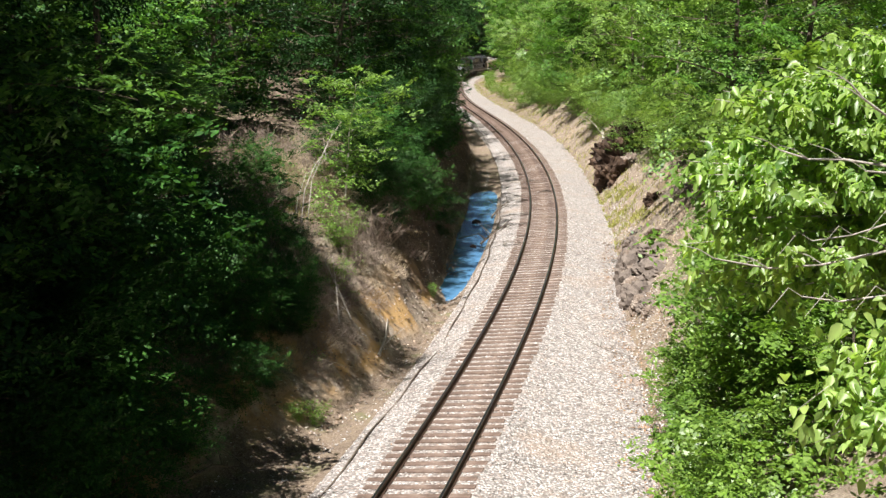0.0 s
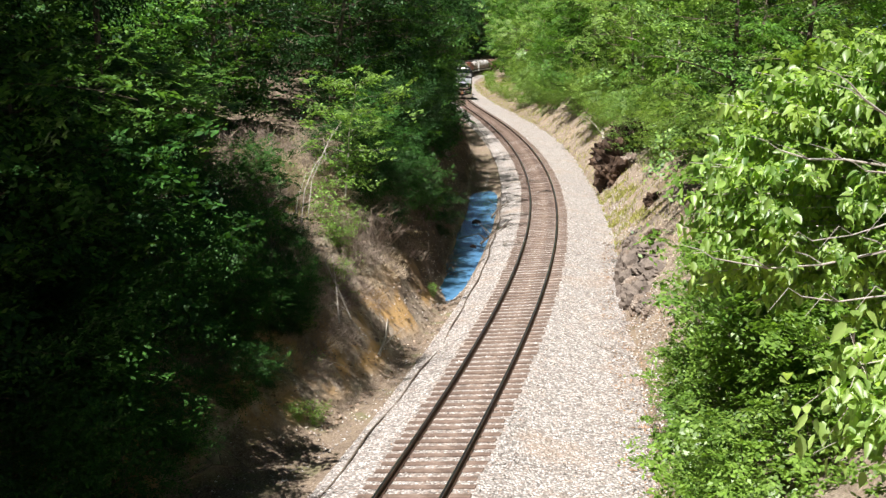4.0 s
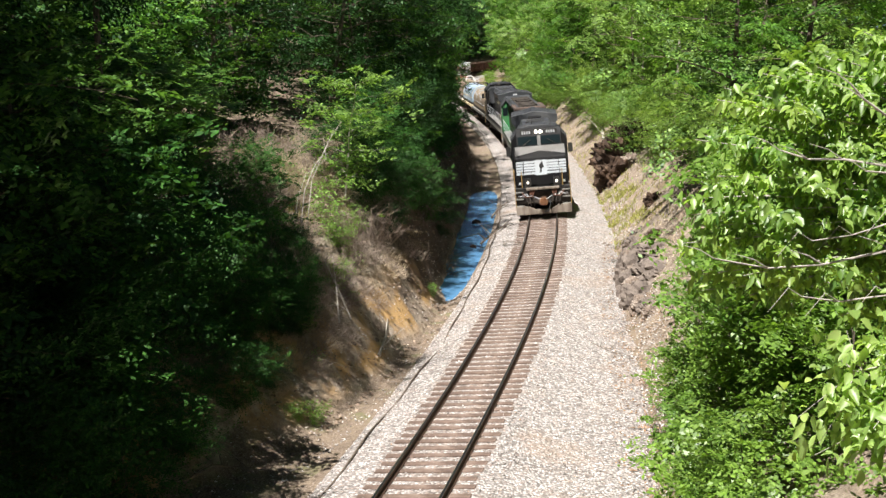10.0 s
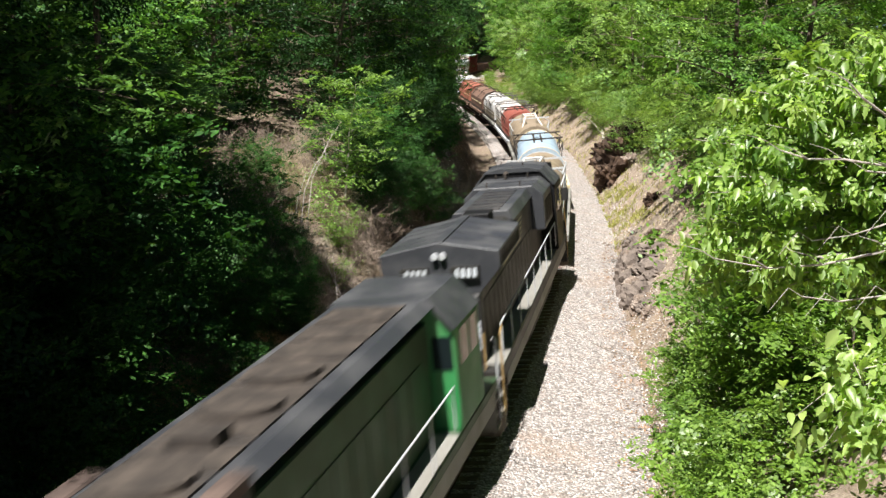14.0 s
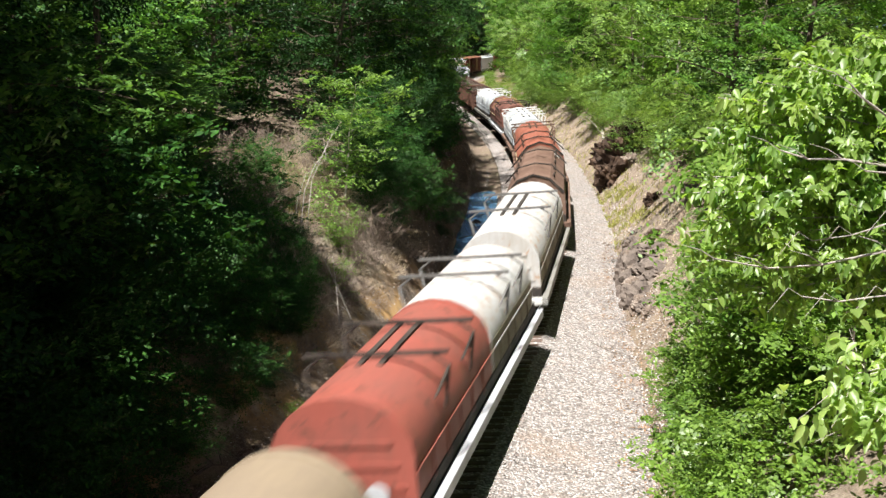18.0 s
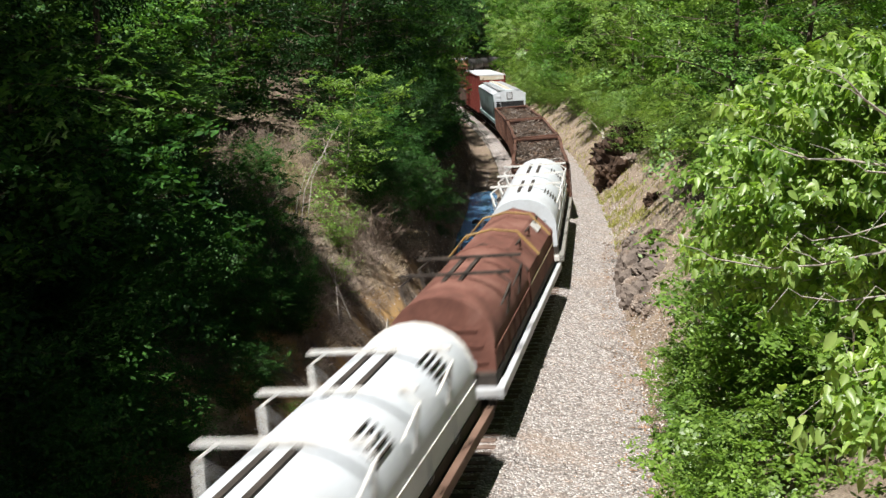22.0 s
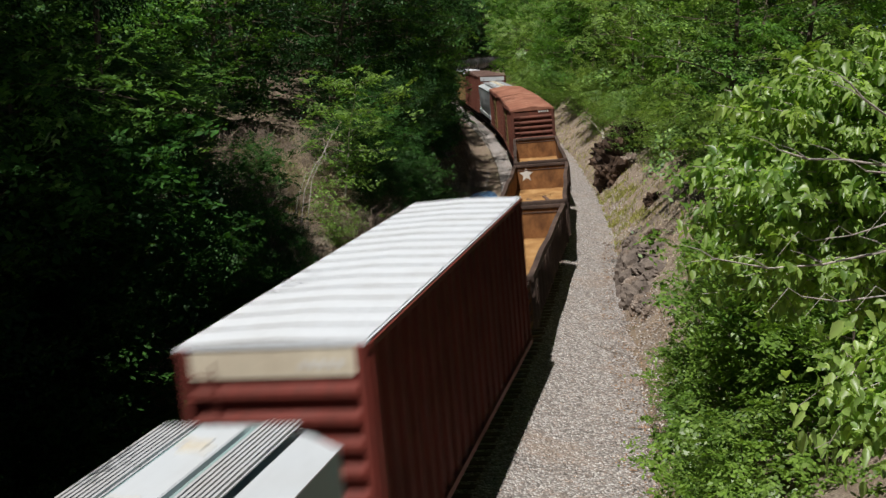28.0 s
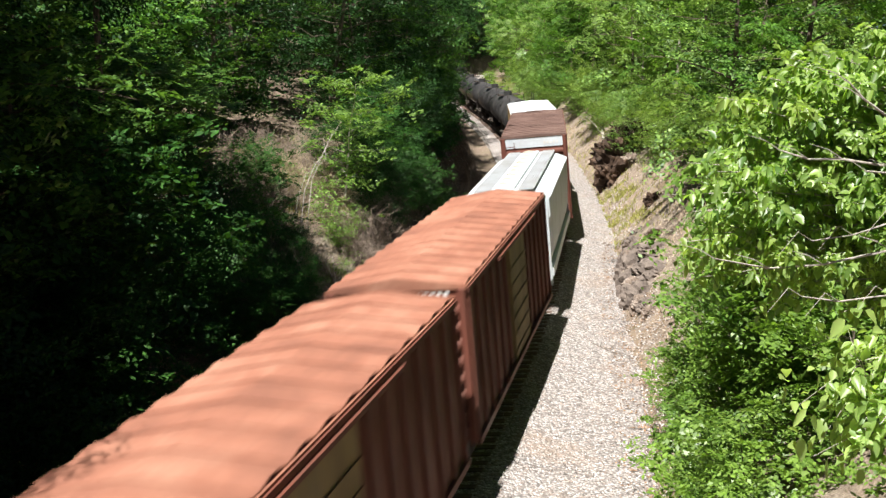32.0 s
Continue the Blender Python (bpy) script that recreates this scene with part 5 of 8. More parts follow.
YELLOW = painted("handrail_yellow", (0.34, 0.22, 0.07), (0.16, 0.11, 0.07), 0.5, 0.5)
BROWN_GRIME = rusted("brown_brake_dust", (0.045, 0.03, 0.022), (0.13, 0.08, 0.055), (0.27, 0.18, 0.12), 2.2)
PILOT_RUST = rusted("red_brown_pilot_rust", (0.05, 0.026, 0.019), (0.155, 0.07, 0.046), (0.28, 0.15, 0.105), 2.4)
DARK_GRIME = rusted("dark_running_gear_grime", (0.015, 0.013, 0.012), (0.045, 0.037, 0.031), (0.10, 0.08, 0.065), 2.0)
SKY_BLUE = painted("pale_blue_paint", (0.33, 0.45, 0.575), (0.30, 0.275, 0.24), 0.4, 0.4)
TAN = painted("tan_paint", (0.27, 0.212, 0.145), (0.17, 0.13, 0.10), 0.45, 0.5)
CREAM = painted("cream_edging", (0.72, 0.62, 0.40), (0.5, 0.33, 0.15), 0.5, 0.5)
RED_HOOD = painted("faded_red_paint", (0.33, 0.085, 0.062), (0.17, 0.07, 0.052), 0.6, 0.5, True, (0.12, 0.055, 0.04))
ORANGE_HOOD = painted("faded_orange_red_paint", (0.37, 0.115, 0.07), (0.17, 0.075, 0.05), 0.65, 0.5, True, (0.13, 0.06, 0.042))
BROWN_HOOD = rusted("rusty_brown_steel", (0.08, 0.048, 0.036), (0.155, 0.092, 0.066), (0.25, 0.165, 0.125), 0.7)
RED_BROWN_HOOD = rusted("red_brown_steel", (0.075, 0.034, 0.026), (0.165, 0.07, 0.052), (0.26, 0.135, 0.105), 0.8)
GON_RUST = rusted("rusted_gondola_steel", (0.045, 0.025, 0.019), (0.105, 0.05, 0.034), (0.21, 0.11, 0.072), 1.0)
GON_DARK = rusted("dark_gondola_steel", (0.035, 0.025, 0.021), (0.078, 0.05, 0.04), (0.15, 0.098, 0.075), 1.0)
GON_INSIDE = rusted("orange_rust_inside", (0.08, 0.035, 0.014), (0.19, 0.085, 0.03), (0.32, 0.155, 0.058), 1.4)
GON_FLOOR = rusted("dusty_orange_floor", (0.17, 0.08, 0.03), (0.36, 0.195, 0.07), (0.52, 0.33, 0.15), 0.8)
BOX_RED = painted("boxcar_red_paint", (0.16, 0.032, 0.024), (0.055, 0.026, 0.02), 0.55, 0.6, True, None, 0.2)
BOX_BROWN = painted("boxcar_brown_red_paint", (0.15, 0.05, 0.034), (0.065, 0.035, 0.026), 0.6, 0.6, True, None, 0.2)
ROOF_RED = rusted("rusty_red_roof", (0.158, 0.067, 0.045), (0.275, 0.116, 0.074), (0.39, 0.203, 0.138), 0.6)
ROOF_BROWN = rusted("rusty_brown_roof", (0.085, 0.05, 0.042), (0.14, 0.085, 0.07), (0.2, 0.13, 0.11), 0.6)
HOPPER_TEAL = painted("pale_teal_paint", (0.24, 0.36, 0.37), (0.30, 0.31, 0.29), 0.5, 0.4)
HOPPER_GREY = painted("pale_grey_paint", (0.54, 0.59, 0.62), (0.36, 0.34, 0.30), 0.4, 0.5)
BEIGE = painted("beige_paint", (0.62, 0.56, 0.44), (0.35, 0.28, 0.2), 0.35, 0.5)
TANK_BLACK = painted("tank_black_paint", (0.028, 0.028, 0.03), (0.11, 0.10, 0.09), 0.4, 0.38)
YELLOW_BOX = painted("faded_yellow_paint", (0.26, 0.18, 0.07), (0.11, 0.07, 0.045), 0.8, 0.6, True, None, 0.2)
SILL_GREY = painted("grimy_pale_sill", (0.24, 0.235, 0.215), (0.10, 0.085, 0.065), 0.55, 0.6)
WHITE_ROOF = painted("weathered_white_roof", (0.63, 0.665, 0.71), (0.40, 0.41, 0.41), 0.35, 0.5, False)
PLOUGH_GRIME = painted("grimy_pale_plough", (0.26, 0.22, 0.18), (0.075, 0.05, 0.035), 0.95, 0.7)
ORANGE_LENS = painted("orange_lens", (0.42, 0.09, 0.02), (0.25, 0.09, 0.03), 0.2, 0.3, False)


def make_glass():
    n = Nodes("dark_cab_glass")
    return n.done((0.008, 0.013, 0.014), 0.10, 0, 0.35)


def make_lamp():
    n = Nodes("headlight_glow")
    n.put(n.b, "Emission Color", (1.0, 0.88, 0.66, 1))
    n.put(n.b, "Emission Strength", 14.0)
    return n.done((0.9, 0.9, 0.85), 0.2)


def make_ditch():
    n = Nodes("ditch_light_glow")
    n.put(n.b, "Emission Color", (1.0, 0.9, 0.75, 1))
    n.put(n.b, "Emission Strength", 0.9)
    return n.done((0.5, 0.5, 0.47), 0.2)


GLASS, LAMP_GLOW, DITCH_GLOW = make_glass(), make_lamp(), make_ditch()


def wheelset(r):
    sh = Shape().rod((0, -0.85, 0), (0, 0.85, 0), 0.09, 8)
    for y in (-0.80, 0.66):
        sh.tube([(0, y, 0), (0, y + 0.14, 0)], r, 18)
        sh.tube([(0, y + (0.14 if y < 0 else -0.03), 0), (0, y + (0.17 if y < 0 else 0.0), 0)], r + 0.03, 18)
    return mesh_of(sh, "wheelset", DARK_GRIME, smooth=40)


WHEEL_CAR, WHEEL_LOCO = wheelset(0.42), wheelset(0.51)


def truck_frame(xs, r):
    a, b = min(xs), max(xs)
    sh = Shape()
    for y in (-1.02, 0.90):
        sh.side_prism([(a - 0.28, r - 0.1), (a + 0.25, r - 0.12), (a + 0.5, r - 0.28), (b - 0.5, r - 0.28), (b - 0.25, r - 0.12), (b + 0.28, r - 0.1),
                       (b + 0.28, r + 0.16), (b - 0.3, r + 0.3), (a + 0.3, r + 0.3), (a - 0.28, r + 0.16)], y, y + 0.12)
        for x in xs:
            sh.box(x - 0.14, x + 0.14, y - 0.06, y + 0.18, r - 0.14, r + 0.14)
    sh.box((a + b) / 2 - 0.2, (a + b) / 2 + 0.2, -1.1, 1.1, r - 0.1, r + 0.36)
    return mesh_of(sh, "truck", DARK_GRIME)


CAR_XS, LOCO_XS = (-0.88, 0.88), (-1.85, 0.0, 1.85)
TRUCK_CAR, TRUCK_LOCO = truck_frame(CAR_XS, 0.42), truck_frame(LOCO_XS, 0.51)


def trucks(car, length, inset, loco=False):
    for sgn in (-1, 1):
        ob = part("truck", TRUCK_LOCO if loco else TRUCK_CAR, None, car, at=pose(sgn * (length / 2 - inset), 0, 0))
        for x in (LOCO_XS if loco else CAR_XS):
            part("wheelset", WHEEL_LOCO if loco else WHEEL_CAR, None, ob, at=pose(x, 0, 0.51 if loco else 0.42))


def coupler_mesh():
    sh = Shape().box(-0.55, 0.0, -0.09, 0.09, 0.72, 0.95)
    sh.prism([(-0.16, 0.70), (0.16, 0.70), (0.2, 0.84), (0.14, 1.0), (-0.14, 1.0), (-0.2, 0.84)], 0.0, 0.22, 0.0, 0.25)
    sh.box(0.05, 0.28, 0.06, 0.16, 0.74, 0.96)
    return mesh_of(sh, "coupler", BROWN_GRIME, bevel=0.015)


COUPLER = coupler_mesh()


def couplers(car, length):
    for sgn in (-1, 1):
        part("coupler", COUPLER, None, car, at=pose(sgn * (length / 2 - 0.25), 0, 0, 0, 0, 0 if sgn > 0 else 180))


def ladder(car, x, y, z0, z1, material, face="x", width=0.42):
    """Rungs between two stiles, on an end (face x) or on a side (face y)."""
    sh = Shape()
    n = max(2, int((z1 - z0) / 0.38))
    for k in range(2):
        o = (k - 0.5) * width
        a = (x, y + o, z0) if face == "x" else (x + o, y, z0)
        sh.rod(a, (a[0], a[1], z1), 0.018, 5)
    for k in range(n):
        z = z0 + (k + 0.5) * (z1 - z0) / n
        if face == "x":
            sh.rod((x, y - width / 2, z), (x, y + width / 2, z), 0.015, 5)
        else:
            sh.rod((x - width / 2, y, z), (x + width / 2, y, z), 0.015, 5)
    part("ladder", sh, material, car)


def marks(parent, material, x, y0, z, w, h, n, face, gap=0.35):
    """A row of plain bars where lettering stands."""
    step = w / n
    for k in range(n):
        a = y0 + k * step
        sh = Shape()
        if face == "y":
            sh.box(a, a + step * (1 - gap), x - 0.004, x + 0.004, z, z + h)
        else:
            sh.box(x - 0.004, x + 0.004, a, a + step * (1 - gap), z, z + h)
        part("mark", sh, material, parent)


def arc(y0, y1, z0, z1, n=8):
    """Points of a half ellipse from y1 over the top to y0."""
    cy, ry = (y0 + y1) / 2, (y1 - y0) / 2
    return [(cy + ry * math.cos(math.pi * i / n), z0 + (z1 - z0) * math.sin(math.pi * i / n)) for i in range(n + 1)]


train = []
TRAIN = "cars of the freight train"


def car_thing(name, label, category):
    return thing(name, label, category, TRAIN)

# ---- locomotives ----
def hand_rails(car, xs0, xs1, y, z, material, step=1.9, top=1.05):
    sh = Shape()
    sh.tube([(xs0, y, z + 0.2), (xs0, y, z + top), (xs1, y, z + top), (xs1, y, z + 0.2)], 0.022, 6)
    n = int(abs(xs1 - xs0) / step)
    for k in range(1, n):
        x = xs0 + (xs1 - xs0) * k / n
        sh.rod((x, y, z), (x, y, z + top), 0.018, 5)
    part("handrail", sh, material, car)


def end_steps(car, x, sgn, material, rail_mat):
    for y in (-1, 1):
        sh = Shape()
        for k in range(4):
            z = 0.45 + k * 0.32
            sh.box(x - sgn * 0.45 if sgn > 0 else x, x if sgn > 0 else x + 0.45, y * 1.5 - (0.42 if y > 0 else 0), y * 1.5 + (0 if y > 0 else 0.42), z, z + 0.035)
        xa = x - sgn * 0.46
        sh.box(min(xa, xa + sgn * 0.03), max(xa, xa + sgn * 0.03), min(y * 1.07, y * 1.5), max(y * 1.07, y * 1.5), 0.42, 1.55)
        part("step_well", sh, material, car)
        part("grab_rail", Shape().tube([(x, y * 1.5, 0.55), (x, y * 1.5, 2.55), (x - sgn * 0.35, y * 1.5, 2.65)], 0.025, 6)
             .tube([(x, y * 1.1, 1.65), (x, y * 1.1, 2.55)], 0.025, 6), rail_mat, car, "yellow grab rail" if rail_mat is YELLOW else "")


def pilot(car, x, sgn, material):
    """The end plate, snow plough, hoses and coupler pocket."""
    out = [(-1.5, 0.16), (1.5, 0.16), (1.5, 0.66), (0.75, 0.58), (0.4, 0.42), (-0.4, 0.42), (-0.75, 0.58), (-1.5, 0.66)]
    part("plough", Shape().prism(out, min(x, x + sgn * 0.14), max(x, x + sgn * 0.14)), PLOUGH_GRIME, car, "scuffed pale plough", bevel=0.02)
    part("end_plate", Shape().box(min(x - sgn * 0.12, x), max(x - sgn * 0.12, x), -1.5, 1.5, 0.75, 1.62), DARK_GRIME, car, "grimy dark end plate", bevel=0.02)
    part("anticlimber", Shape().box(min(x, x + sgn * 0.22), max(x, x + sgn * 0.22), -0.9, 0.9, 1.5, 1.62), PLOUGH_GRIME, car, "dusty anticlimber shelf", bevel=0.02)
    for y in (-1, 1):
        c, d = sorted((y * 1.06, y * 1.48))
        for k, z in enumerate((0.62, 1.0, 1.38)):
            part("step_tread", Shape().box(min(x, x + sgn * 0.1), max(x, x + sgn * 0.1), c, d, z, z + 0.05), SILL_GREY, car, "pale worn step edge")
        part("cut_lever", Shape().tube([(x + sgn * 0.1, y * 1.35, 1.2), (x + sgn * 0.14, y * 0.6, 1.18), (x + sgn * 0.3, y * 0.14, 0.98)], 0.018, 5), SILVER, car)
        part("cable_box", Shape().box(min(x, x + sgn * 0.14), max(x, x + sgn * 0.14), y * 0.62 - 0.12, y * 0.62 + 0.12, 1.24, 1.46), PILOT_RUST, car, bevel=0.015)
        part("hose_bracket", Shape().box(min(x, x + sgn * 0.1), max(x, x + sgn * 0.1), y * 0.98 - 0.14, y * 0.98 + 0.14, 1.22, 1.3), SILVER, car)
    part("knuckle", Shape().prism([(-0.2, 0.66), (0.2, 0.66), (0.24, 0.86), (0.16, 1.06), (-0.16, 1.06), (-0.24, 0.86)], *sorted((x + sgn * 0.1, x + sgn * 0.5)), 0.12, 0.12), COUPLER_RUST, car, "orange-rusted coupler head", bevel=0.03)
    part("air_hose", Shape().tube([(x + sgn * 0.12, 0.34, 0.92), (x + sgn * 0.34, 0.36, 0.66), (x + sgn * 0.36, 0.22, 0.34), (x + sgn * 0.3, 0.02, 0.3)], 0.04, 6), TANK_BLACK, car, "hanging black air hose")
    part("drawbar_face", Shape().tube([(x - sgn * 0.1, 0, 0.86), (x + sgn * 0.06, 0, 0.86)], 0.27, 14), BROWN_GRIME, car, "rusty round coupler pocket")
    for y in (-0.95, -0.75, -0.55, 0.55, 0.75, 0.95):
        part("hose", Shape().tube([(x + sgn * 0.05, y, 1.3), (x + sgn * 0.2, y * 0.98, 1.1), (x + sgn * 0.24, y * 0.92, 0.85), (x + sgn * 0.16, y * 0.9, 0.62)], 0.03, 5), DARK_GRIME, car)
    for y in (-1, 1):
        part("hose", Shape().tube([(x + sgn * 0.08, y * 0.45, 1.42), (x + sgn * 0.2, y * 0.6, 1.15), (x + sgn * 0.2, y * 0.95, 1.12), (x + sgn * 0.08, y * 1.15, 1.4)], 0.03, 5), PILOT_RUST, car)
    part("end_rail", Shape().tube([(x + sgn * 0.03, -1.0, 1.62), (x + sgn * 0.03, -1.0, 2.5), (x + sgn * 0.03, -0.35, 2.5)], 0.02, 5)
         .tube([(x + sgn * 0.03, 1.0, 1.62), (x + sgn * 0.03, 1.0, 2.5), (x + sgn * 0.03, 0.35, 2.5)], 0.02, 5), LOCO_BLACK, car)


def striped_nose(car, x, sgn, y1, z0, z1, n=5):
    """White bands with a plain emblem panel, as on the locomotive's ends."""
    a, b = min(x, x + sgn * 0.012), max(x, x + sgn * 0.012)
    step = (z1 - z0) / n
    for k in range(n):
        for y in (-1, 1):
            lo, hi = sorted((y * y1, y * 0.32))
            part("white_band", Shape().box(a, b, lo, hi, z0 + k * step, z0 + k * step + step * 0.78), CLEAN_WHITE, car)
    panel = part("emblem_panel", Shape().box(a, b, -0.32, 0.32, z0 - 0.06, z1), CLEAN_WHITE, car)
    c, d = min(x + sgn * 0.012, x + sgn * 0.02), max(x + sgn * 0.012, x + sgn * 0.02)
    zm, h = (z0 + z1) / 2, (z1 - z0) * 0.42
    part("emblem", Shape().prism([(-0.10, zm - h), (0.02, zm - h * 0.9), (0.03, zm - h * 0.2), (0.16, zm - h * 0.1), (0.08, zm + h), (-0.04, zm + h * 0.6), (-0.13, zm + h * 0.1), (-0.04, zm - h * 0.3)], c, d),
         LOCO_BLACK, panel, "plain dark emblem shape")


def wide_cab_loco(label, lit):
    """A black road locomotive: wide cab and nose, hood, overhanging radiator at the back. x is its cab end."""
    car = car_thing("locomotive", label, "locomotive")
    H = 10.7
    part("frame", Shape().box(-H, H, -1.5, 1.5, 1.30, 1.62), LOCO_BLACK, car, bevel=0.02)
    for y in (-1, 1):
        lo, hi = sorted((y * 1.505, y * 1.49))
        part("side_sill", Shape().box(-H + 0.8, H - 0.8, lo, hi, 1.0, 1.32), SILL_GREY, car, "dusty grey side sill")
        lo, hi = sorted((y * 0.98, y * 1.48))
        part("walkway", Shape().box(-H + 0.5, 6.2, lo, hi, 1.62, 1.65), SILL_GREY, car, "worn grey walkway plate")
    tank = [(-1.45, 0.75), (-1.1, 0.32), (1.1, 0.32), (1.45, 0.75), (1.45, 1.28), (-1.45, 1.28)]
    part("fuel_tank", Shape().prism(tank, -3.9, 3.9), DARK_GRIME, car, bevel=0.04)
    trucks(car, 2 * H, 3.9, True)
    couplers(car, 2 * H + 0.5)
    # cab and nose
    cab = [(-1.55, 1.62), (1.55, 1.62), (1.55, 4.1), (1.05, 4.68), (0.5, 4.79), (-0.5, 4.79), (-1.05, 4.68), (-1.55, 4.1)]
    body = part("cab", Shape().prism(cab, 6.3, 8.75, 0, 0), CAB_BLACK, car, bevel=0.04)
    sh = Shape().side_prism([(8.74, 1.62), (8.74, 4.74), (8.98, 4.72), (9.22, 4.3), (9.45, 3.7), (9.45, 1.62)], -1.25, 1.25)
    sh.prism([(-1.55, 1.62), (-1.24, 1.62), (-1.24, 4.45), (-1.55, 4.05)], 8.74, 9.05)
    sh.prism([(1.24, 1.62), (1.55, 1.62), (1.55, 4.05), (1.24, 4.45)], 8.74, 9.05)
    part("cab_front", sh, CAB_BLACK, car, bevel=0.03)
    part("roof", Shape().prism([(1.57, 4.12), (1.07, 4.71), (0.5, 4.82), (-0.5, 4.82), (-1.07, 4.71), (-1.57, 4.12), (-1.5, 4.12), (-1.03, 4.66), (1.03, 4.66), (1.5, 4.12)], 6.25, 8.85), LOCO_ROOF, car, "dusty black cab roof")
    nose = Shape().side_prism([(9.4, 1.62), (9.4, 3.78), (9.6, 3.76), (10.3, 3.24), (10.36, 3.14), (10.36, 1.62)], -1.42, 1.42)
    nz = part("nose", nose, CAB_BLACK, car, bevel=0.06)
    striped_nose(car, 10.365, 1, 1.36, 2.3, 3.06)
    sx = lambda z: 9.6 + (3.76 - z) * 0.7 / 0.52 + 0.004
    dust = [(sx(3.74), -1.36, 3.764), (sx(3.74), 1.36, 3.764), (sx(3.30), 1.36, 3.324), (sx(3.42), 0.55, 3.444), (sx(3.50), 0.0, 3.524), (sx(3.42), -0.55, 3.444), (sx(3.30), -1.36, 3.324)]
    part("nose_top", Shape().add(dust + [(a, b, c + 0.008) for a, b, c in dust], [list(range(7))[::-1], list(range(7, 14))] + [(i, (i + 1) % 7, 7 + (i + 1) % 7, 7 + i) for i in range(7)]), NOSE_DUST, nz, "dusty grey sloped nose top")
    part("windshield_post", Shape().add([(9.235, -0.09, 4.32), (9.235, 0.09, 4.32), (9.46, 0.09, 3.74), (9.46, -0.09, 3.74), (9.20, -0.09, 4.32), (9.20, 0.09, 4.32), (9.42, 0.09, 3.74), (9.42, -0.09, 3.74)],
                                        [(0, 1, 2, 3), (4, 7, 6, 5), (0, 4, 5, 1), (1, 5, 6, 2), (2, 6, 7, 3), (3, 7, 4, 0)]), NOSE_DUST, body, "dusty windshield centre post")
    for y in (-1, 1):
        c, d = sorted((y * 1.552, y * 1.56))
        part("side_panel", Shape().box(6.35, 8.7, c, d, 1.66, 2.95), SIDE_DUST, body, "dusty tan lower cab side", bevel=0.003)
        part("side_panel", Shape().box(7.74, 7.9, c, d, 2.98, 3.95), SIDE_DUST, body)
        part("side_panel", Shape().box(6.35, 6.86, c, d, 2.98, 3.95), SIDE_DUST, body)
        c, d = sorted((y * 1.422, y * 1.43))
        part("side_panel", Shape().box(9.45, 10.3, c, d, 1.66, 3.1), SIDE_DUST, nz, "dusty tan nose side", bevel=0.003)
        part("wiper", Shape().rod((9.5, y * 0.95, 3.78), (9.34, y * 0.45, 4.1), 0.014, 5), DARK_GRIME, body)
        part("nose_grab", Shape().tube([(10.38, y * 1.0, 2.2), (10.44, y * 1.0, 2.3), (10.44, y * 0.95, 2.95), (10.38, y * 0.95, 3.02)], 0.018, 5), LOCO_BLACK, nz)
        part("step_light", Shape().box(10.37, 10.42, y * 1.2 - 0.06, y * 1.2 + 0.06, 1.78, 1.9), SILVER, nz)
    for y in (-1, 1):
        lo, hi = sorted((y * 0.10, y * 1.16))
        wx = lambda z, d: 9.22 + (4.3 - z) * 0.383 + d
        v = [(wx(3.82, 0.012), lo, 3.82), (wx(3.82, 0.012), hi, 3.82), (wx(4.28, 0.012), hi, 4.28), (wx(4.28, 0.012), lo, 4.28)]
        v += [(a - 0.03, b, c) for a, b, c in v]
        w = part("windshield", Shape().add(v, [(0, 1, 2, 3), (4, 7, 6, 5), (0, 4, 5, 1), (1, 5, 6, 2), (2, 6, 7, 3), (3, 7, 4, 0)]), GLASS, body)
        lo, hi = sorted((y * 0.34, y * 1.0))
        nb = part("number_board", Shape().box(8.98, 9.18, lo, hi, 4.36, 4.62), LOCO_BLACK, car)
        marks(nb, SILVER, 9.185, lo + 0.08, 4.41, 0.52, 0.16, 4, "x")
        part("side_window", Shape().box(6.9, 7.7, min(y * 1.545, y * 1.56), max(y * 1.545, y * 1.56), 3.05, 3.85), GLASS, body)
        part("side_window", Shape().box(7.95, 8.65, min(y * 1.545, y * 1.56), max(y * 1.545, y * 1.56), 3.05, 3.85), GLASS, body)
        part("headlight", Shape().tube([(9.0, y * 0.13, 4.5), (9.2, y * 0.13, 4.5)], 0.072, 12), LAMP_GLOW if lit else SILVER, car, "twin headlight lens")
        part("ditch_light", Shape().tube([(10.66, y * 0.78, 1.9), (10.74, y * 0.78, 1.9)], 0.07, 10), DITCH_GLOW if lit else SILVER, car, "ditch light lens")
        part("ditch_light_box", Shape().box(10.56, 10.68, y * 0.78 - 0.17, y * 0.78 + 0.17, 1.62, 2.12), LOCO_BLACK, car)
        part("mirror", Shape().box(8.5, 8.55, min(y * 1.6, y * 1.85), max(y * 1.6, y * 1.85), 3.2, 3.7), LOCO_BLACK, car)
    pilot(car, H, 1, WHITE_PAINT)
    end_steps(car, H, 1, LOCO_BLACK, YELLOW)
    # seams, lift eyes and aerials on the cab roof
    for x in (6.7, 7.5, 8.2):
        part("roof_seam", Shape().prism([(1.58, 4.14), (1.075, 4.725), (0.5, 4.832), (-0.5, 4.832), (-1.075, 4.725), (-1.58, 4.14), (-1.57, 4.12), (-1.07, 4.70), (1.07, 4.70), (1.57, 4.12)], x, x + 0.05), LOCO_ROOF, car)
